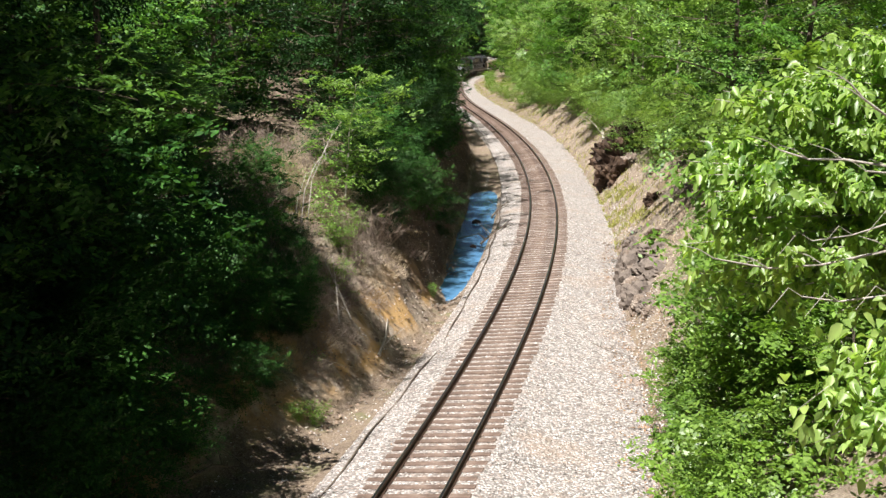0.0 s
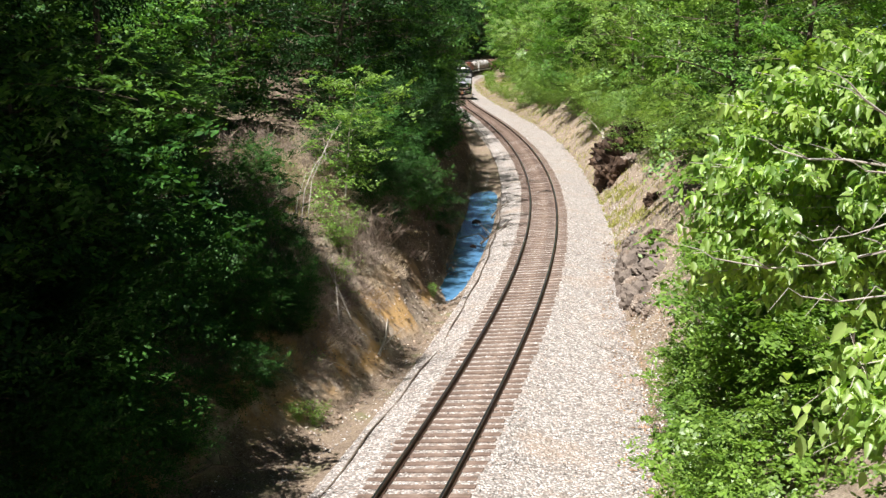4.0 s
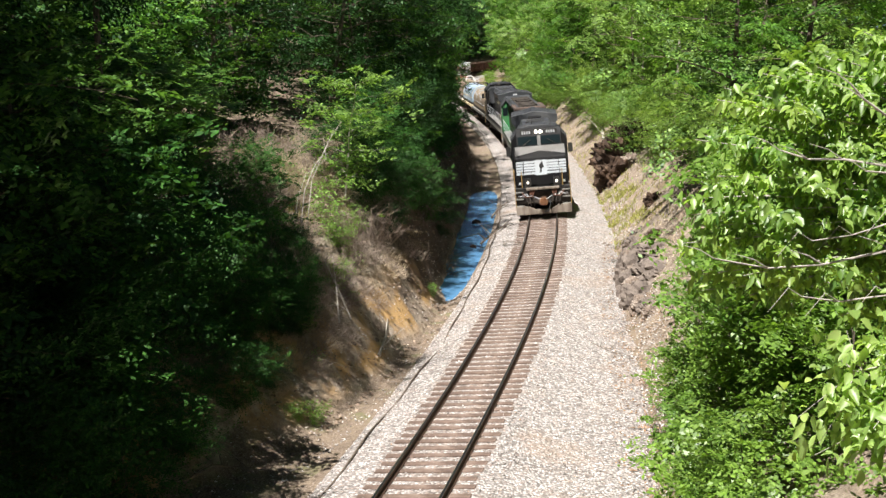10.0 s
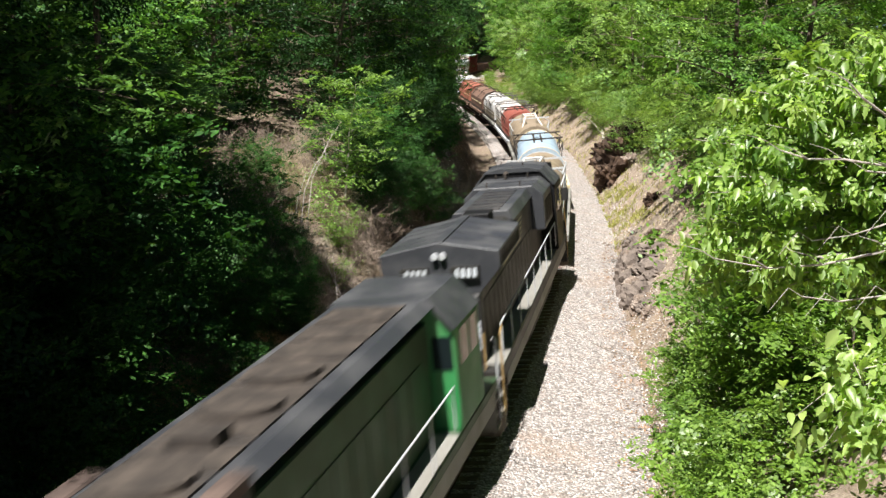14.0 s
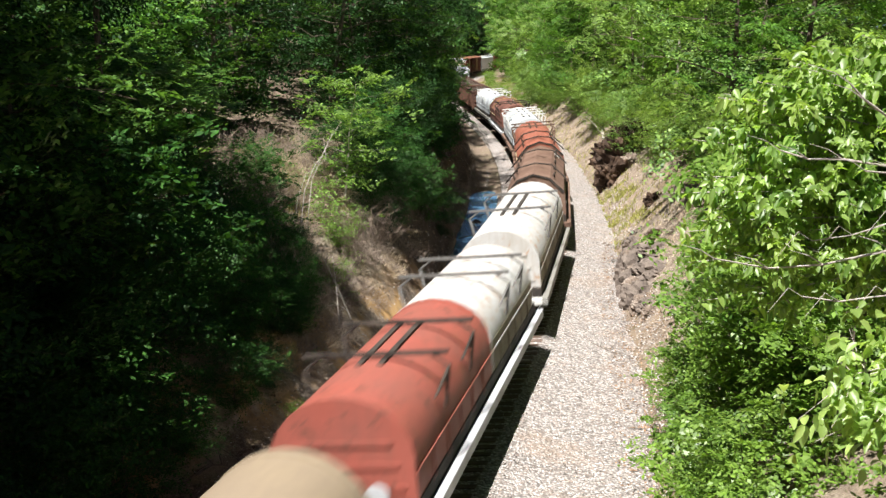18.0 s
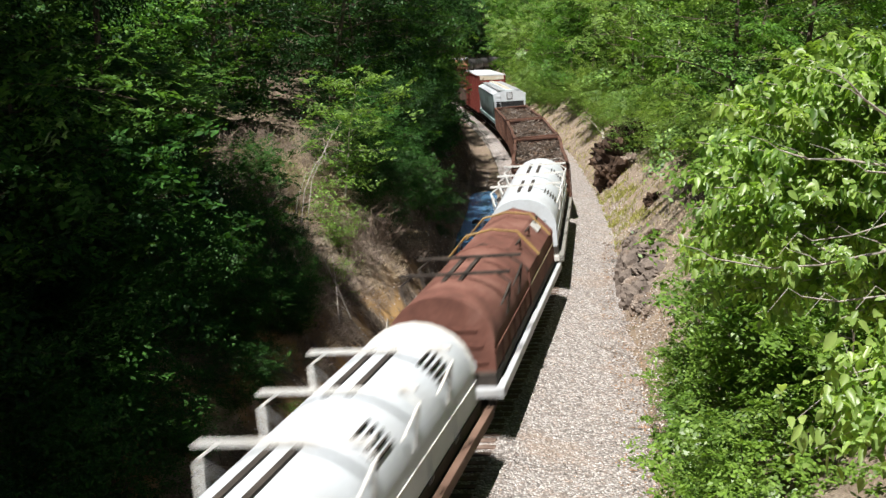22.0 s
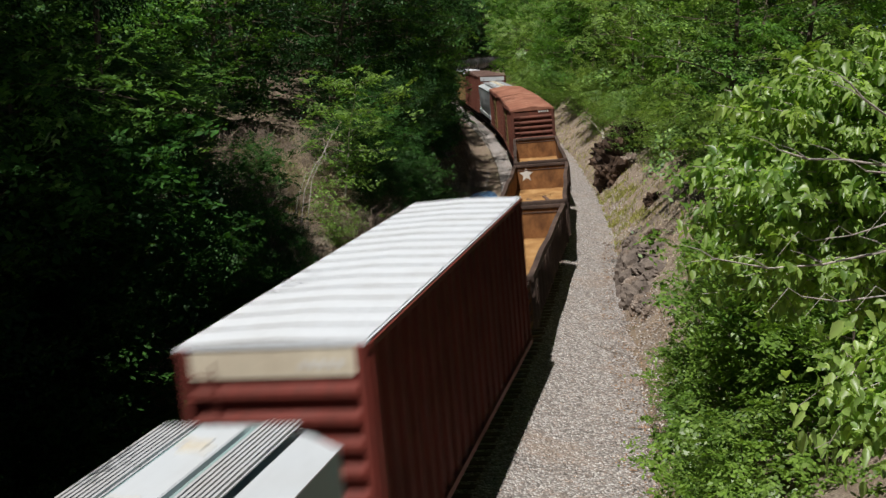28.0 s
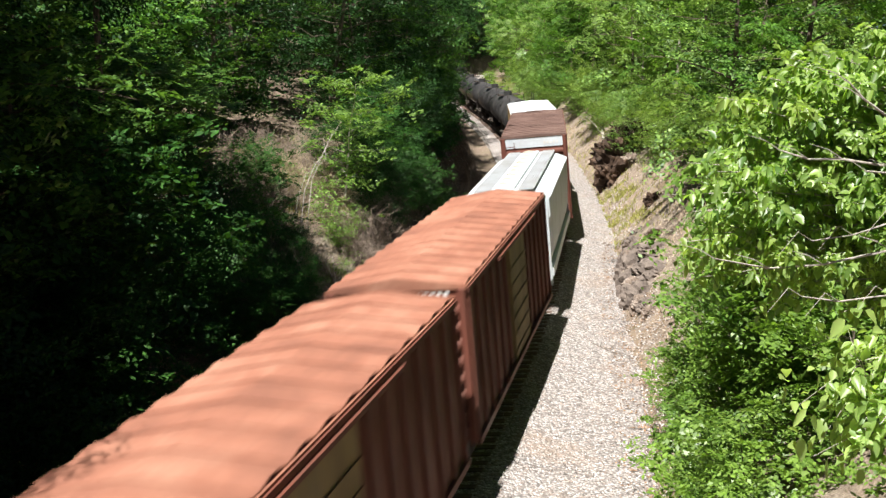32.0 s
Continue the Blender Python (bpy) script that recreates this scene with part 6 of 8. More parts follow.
    for x, y in ((8.6, -0.7), (8.6, 0.7), (6.5, 0.0)):
        part("lift_eye", Shape().tube([(x - 0.07, y, 4.74), (x, y, 4.88), (x + 0.07, y, 4.74)], 0.022, 5), DARK_GRIME, car)
    # hood
    part("hood", Shape().prism([(-0.95, 1.62), (0.95, 1.62), (0.95, 4.05), (0.75, 4.25), (-0.75, 4.25), (-0.95, 4.05)], -9.6, 6.3), LOCO_BLACK, car, bevel=0.03)
    dyn = part("dynamic_brake_box", Shape().prism([(-1.42, 2.9), (1.42, 2.9), (1.42, 4.15), (1.05, 4.48), (-1.05, 4.48), (-1.42, 4.15)], 3.2, 6.25), LOCO_ROOF, car, "dusty black equipment box behind the cab", bevel=0.03)
    for x in (3.7, 4.7, 5.7):
        part("roof_seam", Shape().prism([(-1.43, 4.14), (1.43, 4.14), (1.06, 4.50), (-1.06, 4.50)], x, x + 0.06), LOCO_ROOF, dyn)
    for x, y in ((3.4, -0.6), (3.4, 0.6), (6.0, -0.6), (6.0, 0.6)):
        part("lift_eye", Shape().rod((x, y, 4.46), (x, y, 4.66), 0.03, 5), DARK_GRIME, dyn)
    for y in (-1, 1):
        a, b = sorted((y * 1.42, y * 1.435))
        for k in range(4):
            part("side_grille", Shape().box(3.5 + k * 0.65, 4.0 + k * 0.65, a, b, 3.1, 3.9), DARK_GRIME, dyn)
    part("engine_hood_roof", Shape().prism([(-1.02, 4.1), (1.02, 4.1), (0.85, 4.42), (-0.85, 4.42)], -2.4, 3.2), LOCO_ROOF, car, bevel=0.02)
    for k in range(7):
        part("roof_hatch", Shape().box(-2.2 + k * 0.75, -1.7 + k * 0.75, -0.55, 0.55, 4.42, 4.45), TANK_BLACK, car)
    part("exhaust", Shape().box(-3.6, -2.6, -0.42, 0.42, 4.2, 4.52), CAB_BLACK, car, "sooty exhaust stack", bevel=0.03)
    rad = [(-0.95, 3.35), (0.95, 3.35), (1.53, 4.0), (1.53, 4.45), (0.0, 4.72), (-1.53, 4.45), (-1.53, 4.0)]
    rad_ob = part("radiator", Shape().prism(rad, -9.85, -5.3), LOCO_ROOF, car, "wide overhanging black radiator roof", bevel=0.02)
    for k in range(1, 5):
        part("roof_seam", Shape().prism([(-1.54, 4.44), (1.54, 4.44), (1.54, 4.465), (0.0, 4.738), (-1.54, 4.465)], -9.85 + k * 0.91, -9.80 + k * 0.91), LOCO_ROOF, rad_ob)
    part("roof_ridge", Shape().prism([(-0.12, 4.69), (0.12, 4.69), (0.12, 4.74), (-0.12, 4.74)], -9.8, -5.35), LOCO_ROOF, rad_ob)
    for y in (-1, 1):
        for k in range(12):
            part("radiator_louvre", Shape().box(-9.6 + k * 0.35, -9.42 + k * 0.35, min(y * 1.53, y * 1.545), max(y * 1.53, y * 1.545), 4.05, 4.4), DARK_GRIME, rad_ob)
    # hood doors and the pale lines along the hood
    for k in range(14):
        x = -9.2 + k * 0.85
        for y in (-1, 1):
            part("hood_door", Shape().box(x, x + 0.74, min(y * 0.95, y * 0.97), max(y * 0.95, y * 0.97), 1.85, 3.1), LOCO_BLACK, car)
    for y in (-1, 1):
        for k in range(5):
            part("white_band", Shape().side_prism([(-5.1 + 0.12 * k, 3.2 + k * 0.155), (-0.5 + 0.12 * k, 3.2 + k * 0.155), (-0.45 + 0.12 * k, 3.27 + k * 0.155), (-5.05 + 0.12 * k, 3.27 + k * 0.155)], min(y * 0.952, y * 0.962), max(y * 0.952, y * 0.962)), HOOD_STRIPE, car, "dirty cream stripe")
        hand_rails(car, -10.1, 6.2, y * 1.46, 1.62, SILVER)
    # hood end, with its bands and number boards
    part("hood_end", Shape().prism([(-1.0, 1.62), (1.0, 1.62), (1.0, 3.4), (-1.0, 3.4)], -10.1, -9.6), LOCO_BLACK, car, bevel=0.05)
    striped_nose(car, -10.105, -1, 0.95, 2.0, 2.75)
    for y in (-1, 1):
        nb = part("number_board", Shape().box(-9.96, -9.84, min(y * 0.28, y * 1.0), max(y * 0.28, y * 1.0), 3.78, 4.1), LOCO_BLACK, car)
        marks(nb, CLEAN_WHITE, -9.965, min(y * 0.28, y * 1.0) + 0.06, 3.83, 0.6, 0.22, 4, "x")
        part("headlight", Shape().tube([(-9.86, y * 0.1, 4.38), (-9.98, y * 0.1, 4.38)], 0.09, 10), SILVER, car)
    pilot(car, -H, -1, WHITE_PAINT)
    end_steps(car, -H, -1, LOCO_BLACK, YELLOW)
    # roof clutter
    part("horn", Shape().tube([(5.6, 0.2, 4.5), (5.6, 0.2, 4.66), (5.95, 0.2, 4.66)], [0.05, 0.05, 0.11], 8), DARK_GRIME, car)
    part("antenna", Shape().rod((7.3, -0.3, 4.66), (7.3, -0.3, 4.92), 0.03, 6).box(7.9, 8.2, 0.1, 0.4, 4.68, 4.76), DARK_GRIME, car)
    return car


def green_loco():
    """A faded green road locomotive; x is its long-hood end."""
    car = car_thing("locomotive", "faded green locomotive with a rusty black roof, hood end leading", "locomotive")
    H = 10.6
    part("frame", Shape().box(-H, H, -1.5, 1.5, 1.30, 1.62), GREEN_SIDE, car, bevel=0.02)
    for y in (-1, 1):
        lo, hi = sorted((y * 1.505, y * 1.49))
        part("side_sill", Shape().box(-H + 0.6, H - 0.6, lo, hi, 1.02, 1.42), SILL_GREY, car, "dirty pale sill stripe")
        lo, hi = sorted((y * 0.98, y * 1.48))
        part("walkway", Shape().box(-6.2, H - 0.5, lo, hi, 1.62, 1.65), SILL_GREY, car, "worn grey walkway plate")
        hand_rails(car, -6.0, 10.2, y * 1.46, 1.62, SILVER)
        for k in range(14):
            x = -5.4 + k * 0.95
            part("hood_door", Shape().box(x, x + 0.84, min(y * 0.93, y * 0.95), max(y * 0.93, y * 0.95), 1.85, 3.3), GREEN_SIDE, car)
    part("fuel_tank", Shape().prism([(-1.4, 0.8), (-1.05, 0.35), (1.05, 0.35), (1.4, 0.8), (1.4, 1.28), (-1.4, 1.28)], -3.6, 3.6), DARK_GRIME, car, bevel=0.04)
    trucks(car, 2 * H, 3.9, True)
    couplers(car, 2 * H + 0.5)
    part("hood", Shape().prism([(-0.93, 1.62), (0.93, 1.62), (0.93, 3.95), (-0.93, 3.95)], -6.4, 8.150), GREEN_SIDE, car, bevel=0.03)
    part("hood_end", Shape().prism([(-0.93, 1.62), (0.93, 1.62), (0.93, 3.45), (-0.93, 3.45)], 8.150, 8.400), LOCO_GREEN, car, "bright green hood end", bevel=0.08)
    part("hood_cap", Shape().prism([(-0.95, 3.45), (0.95, 3.45), (0.95, 4.25), (-0.95, 4.25)], 8.100, 8.420), LOCO_BLACK, car, bevel=0.06)
    part("radiator", Shape().prism([(-0.95, 3.5), (0.95, 3.5), (1.12, 3.75), (1.12, 4.3), (-1.12, 4.3), (-1.12, 3.75)], 3.8, 8.300), LOCO_BLACK, car, bevel=0.02)
    roof = part("roof", Shape().prism([(-1.14, 4.28), (1.14, 4.28), (0.9, 4.46), (-0.9, 4.46)], -6.4, 8.350), LOCO_ROOF, car, "sooty black hood roof", bevel=0.02)
    for y in (-1, 1):
        part("roof_edge", Shape().box(3.8, 8.300, min(y * 0.84, y * 1.18), max(y * 0.84, y * 1.18), 4.30, 4.50), ROOF_EDGE, car, "rusty roof edge", bevel=0.03)
    for k in range(10):
        part("roof_grille", Shape().box(-5.6 + k * 1.38, -4.4 + k * 1.38, -0.72, 0.72, 4.46, 4.50), DARK_GRIME, roof)
    for x in (4.3, 5.7, 7.1, -0.6, 1.2):
        part("roof_fan", Shape().tube([(x, 0, 4.48), (x, 0, 4.60)], 0.62, 16), DARK_GRIME, roof, smooth=40)
    part("exhaust", Shape().box(2.4, 3.0, -0.35, 0.35, 4.46, 4.66), DARK_GRIME, car)
    for y in (-1, 1):
        nb = part("number_board", Shape().box(8.380, 8.500, min(y * 0.3, y * 0.86), max(y * 0.3, y * 0.86), 3.5, 3.78), LOCO_BLACK, car)
        marks(nb, WHITE_PAINT, 8.505, min(y * 0.3, y * 0.86) + 0.05, 3.55, 0.46, 0.17, 4, "x")
        part("marker_lamp", Shape().tube([(8.400, y * 0.72, 4.0), (8.460, y * 0.72, 4.0)], 0.11, 10), ORANGE_LENS, car, "orange marker lamp")
        part("headlight", Shape().tube([(8.400, y * 0.11, 3.62), (8.520, y * 0.11, 3.62)], 0.1, 10), SILVER, car)
    part("roof_end", Shape().box(8.12, 8.40, -1.16, 1.16, 4.28, 4.50), ROOF_EDGE, car, "rusty roof end", bevel=0.04)
    part("porch", Shape().box(8.4, H - 0.1, -1.45, 1.45, 1.62, 1.66), SILL_GREY, car, "worn porch plate")
    for y in (-1, 1):
        part("porch_rail", Shape().tube([(H - 0.05, y * 0.4, 1.62), (H - 0.05, y * 0.4, 2.6), (H - 0.05, y * 1.4, 2.6), (H - 0.35, y * 1.46, 2.66), (8.9, y * 1.46, 2.66)], 0.025, 6), SILVER, car, "pale porch handrail")
    part("sand_box", Shape().box(8.4, 8.95, -0.5, 0.5, 1.66, 2.3), LOCO_GREEN, car, bevel=0.04)
    part("marker_plate", Shape().box(8.400, 8.430, 0.5, 0.72, 3.0, 3.2), ORANGE_LENS, car)
    pilot(car, H, 1, BROWN_GRIME)
    end_steps(car, H, 1, SILL_GREY, SILVER)
    # cab at the back
    cab = [(-1.5, 1.62), (1.5, 1.62), (1.5, 3.8), (1.0, 4.42), (-1.0, 4.42), (-1.5, 3.8)]
    body = part("cab", Shape().prism(cab, -8.9, -6.4), LOCO_GREEN, car, "bright green cab", bevel=0.04)
    part("cab_roof", Shape().prism([(1.53, 3.82), (1.02, 4.46), (-1.02, 4.46), (-1.53, 3.82), (-1.45, 3.8), (-0.98, 4.4), (0.98, 4.4), (1.45, 3.8)], -9.0, -6.3), LOCO_ROOF, car)
    for y in (-1, 1):
        for x in (-8.6, -7.6):
            part("side_window", Shape().box(x, x + 0.75, min(y * 1.495, y * 1.51), max(y * 1.495, y * 1.51), 2.95, 3.7), GLASS, body)
        part("front_window", Shape().box(-6.41, -6.38, min(y * 1.0, y * 1.42), max(y * 1.0, y * 1.42), 2.95, 3.65), GLASS, body)
    part("nose", Shape().prism([(-0.95, 1.62), (0.95, 1.62), (0.95, 2.9), (-0.95, 2.9)], -10.1, -8.9), LOCO_GREEN, car, bevel=0.08)
    pilot(car, -H, -1, BROWN_GRIME)
    end_steps(car, -H, -1, SILL_GREY, SILVER)
    return car


lead = wide_cab_loco("black wide-cab locomotive with white-banded nose and lit headlights", True)
train.append((lead, -0.1, 21.9, False))
train.append((green_loco(), 22.1, 21.7, False))
third = wide_cab_loco("black locomotive running hood first, with white-banded hood end", False)
train.append((third, 43.8, 22.0, True))

# ---- coil cars ----
def coil_frame(car, length, sill):
    """The low trough car under the hoods."""
    h = length / 2 - 0.75
    part("centre_sill", Shape().box(-h, h, -0.35, 0.35, 0.7, 1.2), DARK_GRIME, car)
    part("trough", Shape().prism([(-1.36, 1.0), (1.36, 1.0), (1.36, 1.5), (-1.36, 1.5)], -h + 0.3, h - 0.3), DARK_GRIME, car, "grimy coil trough")
    for y in (-1, 1):
        a, b = sorted((y * 1.38, y * 1.58))
        # White sills go grey along the sides, their shade put into the colour
        part("side_sill", Shape().box(-h, h, a, b, 0.98, 1.22), SILL_GREY if sill is WHITE_PAINT else sill, car, "side sill along the car", bevel=0.012)
    for sgn in (-1, 1):
        a, b = sorted((sgn * (h - 0.42), sgn * h))
        part("end_sill", Shape().box(a, b, -1.58, 1.58, 1.0, 1.2), sill, car, bevel=0.012)
        part("hand_brake", Shape().tube([(sgn * (h - 0.2), 0.7, 1.2), (sgn * (h - 0.2), 0.7, 1.75)], 0.03, 5).tube([(sgn * (h - 0.22), 0.7, 1.75), (sgn * (h - 0.16), 0.7, 1.75)], 0.22, 12), sill, car)
    trucks(car, length, 2.6)
    couplers(car, length)


def hood_round(car, x0, x1, paint, edging, bar_paint, top=3.42, slots=1, vents=0, bars=2, wide=1.34, hoop=False, skirt=None):
    """A round-topped steel coil hood with edge rings, lifting frames and roof slots."""
    base, eave = 1.42, 2.28
    prof = [(-wide, base), (wide, base)] + arc(-wide, wide, eave, top, 12)
    ob = part("hood", Shape().prism(prof, x0, x1), paint, car, bevel=0.0, smooth=30)
    for a, b in ((x0, x0 + 0.22), (x1 - 0.22, x1)):
        grow = [(y * 1.014, eave + (z - eave) * 1.022 if z > eave else z) for y, z in prof]
        inner = prof
        sh = Shape()
        n = len(grow)
        sh.add([(a, *q) for q in grow] + [(b, *q) for q in grow] + [(a, *q) for q in inner] + [(b, *q) for q in inner],
               [(i, i + 1, n + i + 1, n + i) for i in range(2, n - 1)] + [(i, 2 * n + i, 2 * n + i + 1, i + 1) for i in range(2, n - 1)] + [(n + i, n + i + 1, 3 * n + i + 1, 3 * n + i) for i in range(2, n - 1)])
        part("edge_ring", sh, edging, ob)
    for y in (-1, 1):
        a, b = sorted((y * wide, y * (wide + 0.035)))
        part("seam", Shape().box(x0 + 0.1, x1 - 0.1, a, b, 2.0, 2.05), edging, ob)
        for k in range(1, 6):
            x = x0 + (x1 - x0) * k / 6
            part("stiffener", Shape().box(x - 0.03, x + 0.03, a, b, base, 2.0), skirt or paint, ob)
        if skirt:
            a, b = sorted((y * wide, y * (wide + 0.012)))
            part("side_skirt", Shape().box(x0 + 0.23, x1 - 0.23, a, b, base, 2.24), skirt, ob, "grimy lower side of the hood, shade in its colour")
    mid, span = (x0 + x1) / 2, x1 - x0
    for k in range(slots):
        xs = mid if slots == 1 else x0 + span * (0.28 + 0.44 * k)
        ln = span * (0.22 if slots == 1 else 0.12)
        for y in (-0.22, 0.22):
            part("roof_slot", Shape().box(xs - ln, xs + ln, y - 0.06, y + 0.06, top - 0.06, top + 0.03), DARK_GRIME, ob)
    for k in range(bars):
        x = x0 + span * ((k + 1) / (bars + 1) if bars > 1 else 0.5)
        sh = Shape()
        for y in (-1, 1):
            sh.tube([(x, y * 1.36, eave + 0.1), (x, y * 1.5, top - 0.18), (x, y * 1.1, top + 0.1)], 0.035, 5)
            sh.tube([(x - 0.5, y * 1.28, eave + 0.45), (x, y * 1.5, top - 0.18), (x + 0.5, y * 1.28, eave + 0.45)], 0.03, 5)
        sh.box(x - 0.05, x + 0.05, -1.5, 1.5, top + 0.06, top + 0.14)
        part("lifting_frame", sh, bar_paint, ob)
    if hoop:
        sh = Shape()
        for dy in (-0.45, 0.45):
            sh.tube([(x0 + span * 0.52, dy * 1.5, top - 0.2), (x0 + span * 0.55, dy, top + 0.5), (x0 + span * 0.72, dy * 0.8, top + 0.52), (x0 + span * 0.8, dy * 1.6, top - 0.2)], 0.05, 6)
        sh.rod((x0 + span * 0.55, -0.45, top + 0.5), (x0 + span * 0.55, 0.45, top + 0.5), 0.05, 6)
        sh.rod((x0 + span * 0.72, -0.36, top + 0.52), (x0 + span * 0.72, 0.36, top + 0.52), 0.05, 6)
        part("lifting_hoop", sh, WHITE_PAINT, ob, "white trapezoid lifting hoop")
    for k in range(vents):
        xs = x0 + span * ((k + 0.5) / vents)
        sh = Shape()
        for j in range(5):
            for a in (0.62, ):
                t = math.radians(28 + j * 6.5)
                y, z = wide * math.cos(t), eave + (top - eave) * math.sin(t)
                sh.tube([(xs - 0.55, y + 0.015, z + 0.015), (xs + 0.55, y + 0.015, z + 0.015)], 0.03, 4)
        part("louvres", sh, DARK_GRIME, ob, "dark louvre slits")
    for sgn, xe in ((-1, x0), (1, x1)):
        for k in range(3):
            a, b = sorted((xe, xe + sgn * 0.03))
            part("end_rib", Shape().box(a, b, -1.15 + 0.1 * k, 1.15 - 0.1 * k, 1.7 + 0.42 * k, 1.78 + 0.42 * k), paint, ob)
    return ob


def hood_angled(car, x0, x1, paint, bar_paint, top=3.45, lugs=4):
    """A house-shaped coil hood with a ridge, dark lift lugs and cross bars."""
    prof = [(-1.36, 1.42), (1.36, 1.42), (1.36, 2.55), (0.75, 3.22), (0.0, top), (-0.75, 3.22), (-1.36, 2.55)]
    ob = part("hood", Shape().prism(prof, x0, x1), paint, car, bevel=0.02)
    big = [(y * 1.02, z + 0.03 if z > 2 else z) for y, z in prof]
    for a, b in ((x0 - 0.02, x0 + 0.12), (x1 - 0.12, x1 + 0.02)):
        part("edge_ring", Shape().prism(big, a, b), paint, ob, "raised end frame")
    for sgn, xe in ((-1, x0 - 0.02), (1, x1 + 0.02)):
        a, b = sorted((xe, xe + sgn * 0.03))
        part("end_trim", Shape().add([(a, y, z) for y, z in big[2:]] + [(b, y, z) for y, z in big[2:]] + [(a, y * 0.93, z - 0.09) for y, z in big[2:]] + [(b, y * 0.93, z - 0.09) for y, z in big[2:]],
             [(i, i + 1, 6 + i, 5 + i) for i in range(4)] + [(i + 10, 15 + i, 16 + i, 11 + i) for i in range(4)] + [(5 + i, 6 + i, 16 + i, 15 + i) for i in range(4)] + [(i, 10 + i, 11 + i, i + 1) for i in range(4)]), DARK_GRIME, ob, "dark trim along the gable")
        marks(ob, WHITE_PAINT, xe + sgn * 0.008, -0.25, 2.9, 0.5, 0.12, 3, "x")
    part("patch", Shape().add([(x0 + 1.2, 0.85, 3.16), (x0 + 2.3, 0.85, 3.16), (x0 + 2.3, 1.1, 2.88), (x0 + 1.2, 1.1, 2.88)] + [(x0 + 1.2, 0.86, 3.17), (x0 + 2.3, 0.86, 3.17), (x0 + 2.3, 1.11, 2.89), (x0 + 1.2, 1.11, 2.89)],
         [(0, 3, 2, 1), (4, 5, 6, 7), (0, 1, 5, 4), (1, 2, 6, 5), (2, 3, 7, 6), (3, 0, 4, 7)]), WHITE_PAINT, ob, "faded pale paint patch")
    for k in range(lugs):
        x = x0 + (x1 - x0) * (k + 0.5) / lugs
        for y in (-1, 1):
            sh = Shape().tube([(x - 0.3, y * 0.95, 3.05), (x - 0.1, y * 0.98, 3.3), (x + 0.25, y * 0.9, 3.2)], 0.035, 5)
            part("lift_lug", sh, DARK_GRIME, ob)
    for k in range(2):
        x = x0 + (x1 - x0) * (0.25 + 0.5 * k)
        part("cross_bar", Shape().tube([(x, -1.5, 2.7), (x + 0.2, -0.8, 3.45), (x, 0, top + 0.14), (x - 0.2, 0.8, 3.45), (x, 1.5, 2.7)], 0.04, 5), bar_paint, ob)
    for y in (-1, 1):
        a, b = sorted((y * 1.36, y * 1.39))
        part("seam", Shape().box(x0 + 0.2, x1 - 0.2, a, b, 2.05, 2.1), CREAM, ob)
    return ob


def coil_car(label, start, length, sill, build):
    car = car_thing("coil_car", label, "rail car")
    coil_frame(car, length, sill)
    build(car, length / 2 - 1.35)
    train.append((car, start, length, False))
    return car


coil_car("steel coil car with a grey-tan round hood and white hoop", 66.0, 17.6, WHITE_PAINT, lambda c, e: hood_round(c, -e, e, TAN, SILVER, SILVER, hoop=True))
coil_car("steel coil car with a pale blue round hood edged in cream", 83.6, 15.5, CREAM, lambda c, e: hood_round(c, -e, e, SKY_BLUE, CREAM, DARK_GRIME, slots=1))
coil_car("steel coil car with a tan round hood and white lifting hoop", 99.1, 16.4, WHITE_PAINT, lambda c, e: hood_round(c, -e, e, TAN, TAN, SILVER, hoop=True, bars=1, slots=0))


def red_and_white(c, e):
    hood_round(c, -0.3, e, RED_HOOD, RED_HOOD, DARK_GRIME, slots=1)
    hood_round(c, -e, -0.4, STAINED_WHITE, STAINED_WHITE, NOSE_DUST, slots=0, bars=2, skirt=GRIMY_SHADED_WHITE)


coil_car("steel coil car with one red and one rust-stained white hood", 115.5, 19.0, SILVER, red_and_white)
coil_car("steel coil car with a rust-stained white round hood", 134.5, 16.3, WHITE_PAINT, lambda c, e: hood_round(c, -e, e, STAINED_WHITE, STAINED_WHITE, NOSE_DUST, slots=1, skirt=GRIMY_SHADED_WHITE))
coil_car("steel coil car with a rusty brown angled hood", 150.8, 17.2, BROWN_HOOD, lambda c, e: hood_angled(c, -e, e, BROWN_HOOD, DARK_GRIME, lugs=5))


def orange_pair(c, e):
    hood_angled(c, 0.1, e, ORANGE_HOOD, DARK_GRIME, lugs=3)
    hood_round(c, -e, 0.0, ORANGE_HOOD, ORANGE_HOOD, BROWN_GRIME, slots=1)


coil_car("steel coil car with one angled and one round orange-red hood", 168.0, 20.2, BROWN_HOOD, orange_pair)
coil_car("steel coil car with a white louvred round hood", 188.2, 17.0, BROWN_HOOD, lambda c, e: hood_round(c, -e, e, CLEAN_WHITE, WHITE_PAINT, WHITE_PAINT, slots=2, vents=3, bars=4))


def brown_pair(c, e):
    hood_round(c, 0.1, e, RED_BROWN_HOOD, RED_BROWN_HOOD, DARK_GRIME, slots=1)
    hood_angled(c, -e, 0.0, RED_BROWN_HOOD, YELLOW, lugs=3)


coil_car("steel coil car with one round and one angled rusty brown hood", 205.2, 18.2, SILVER, brown_pair)
coil_car("steel coil car with a clean white louvred round hood", 223.4, 18.6, WHITE_PAINT, lambda c, e: hood_round(c, -e, e, CLEAN_WHITE, CLEAN_WHITE, WHITE_PAINT, slots=2, vents=2, bars=3))


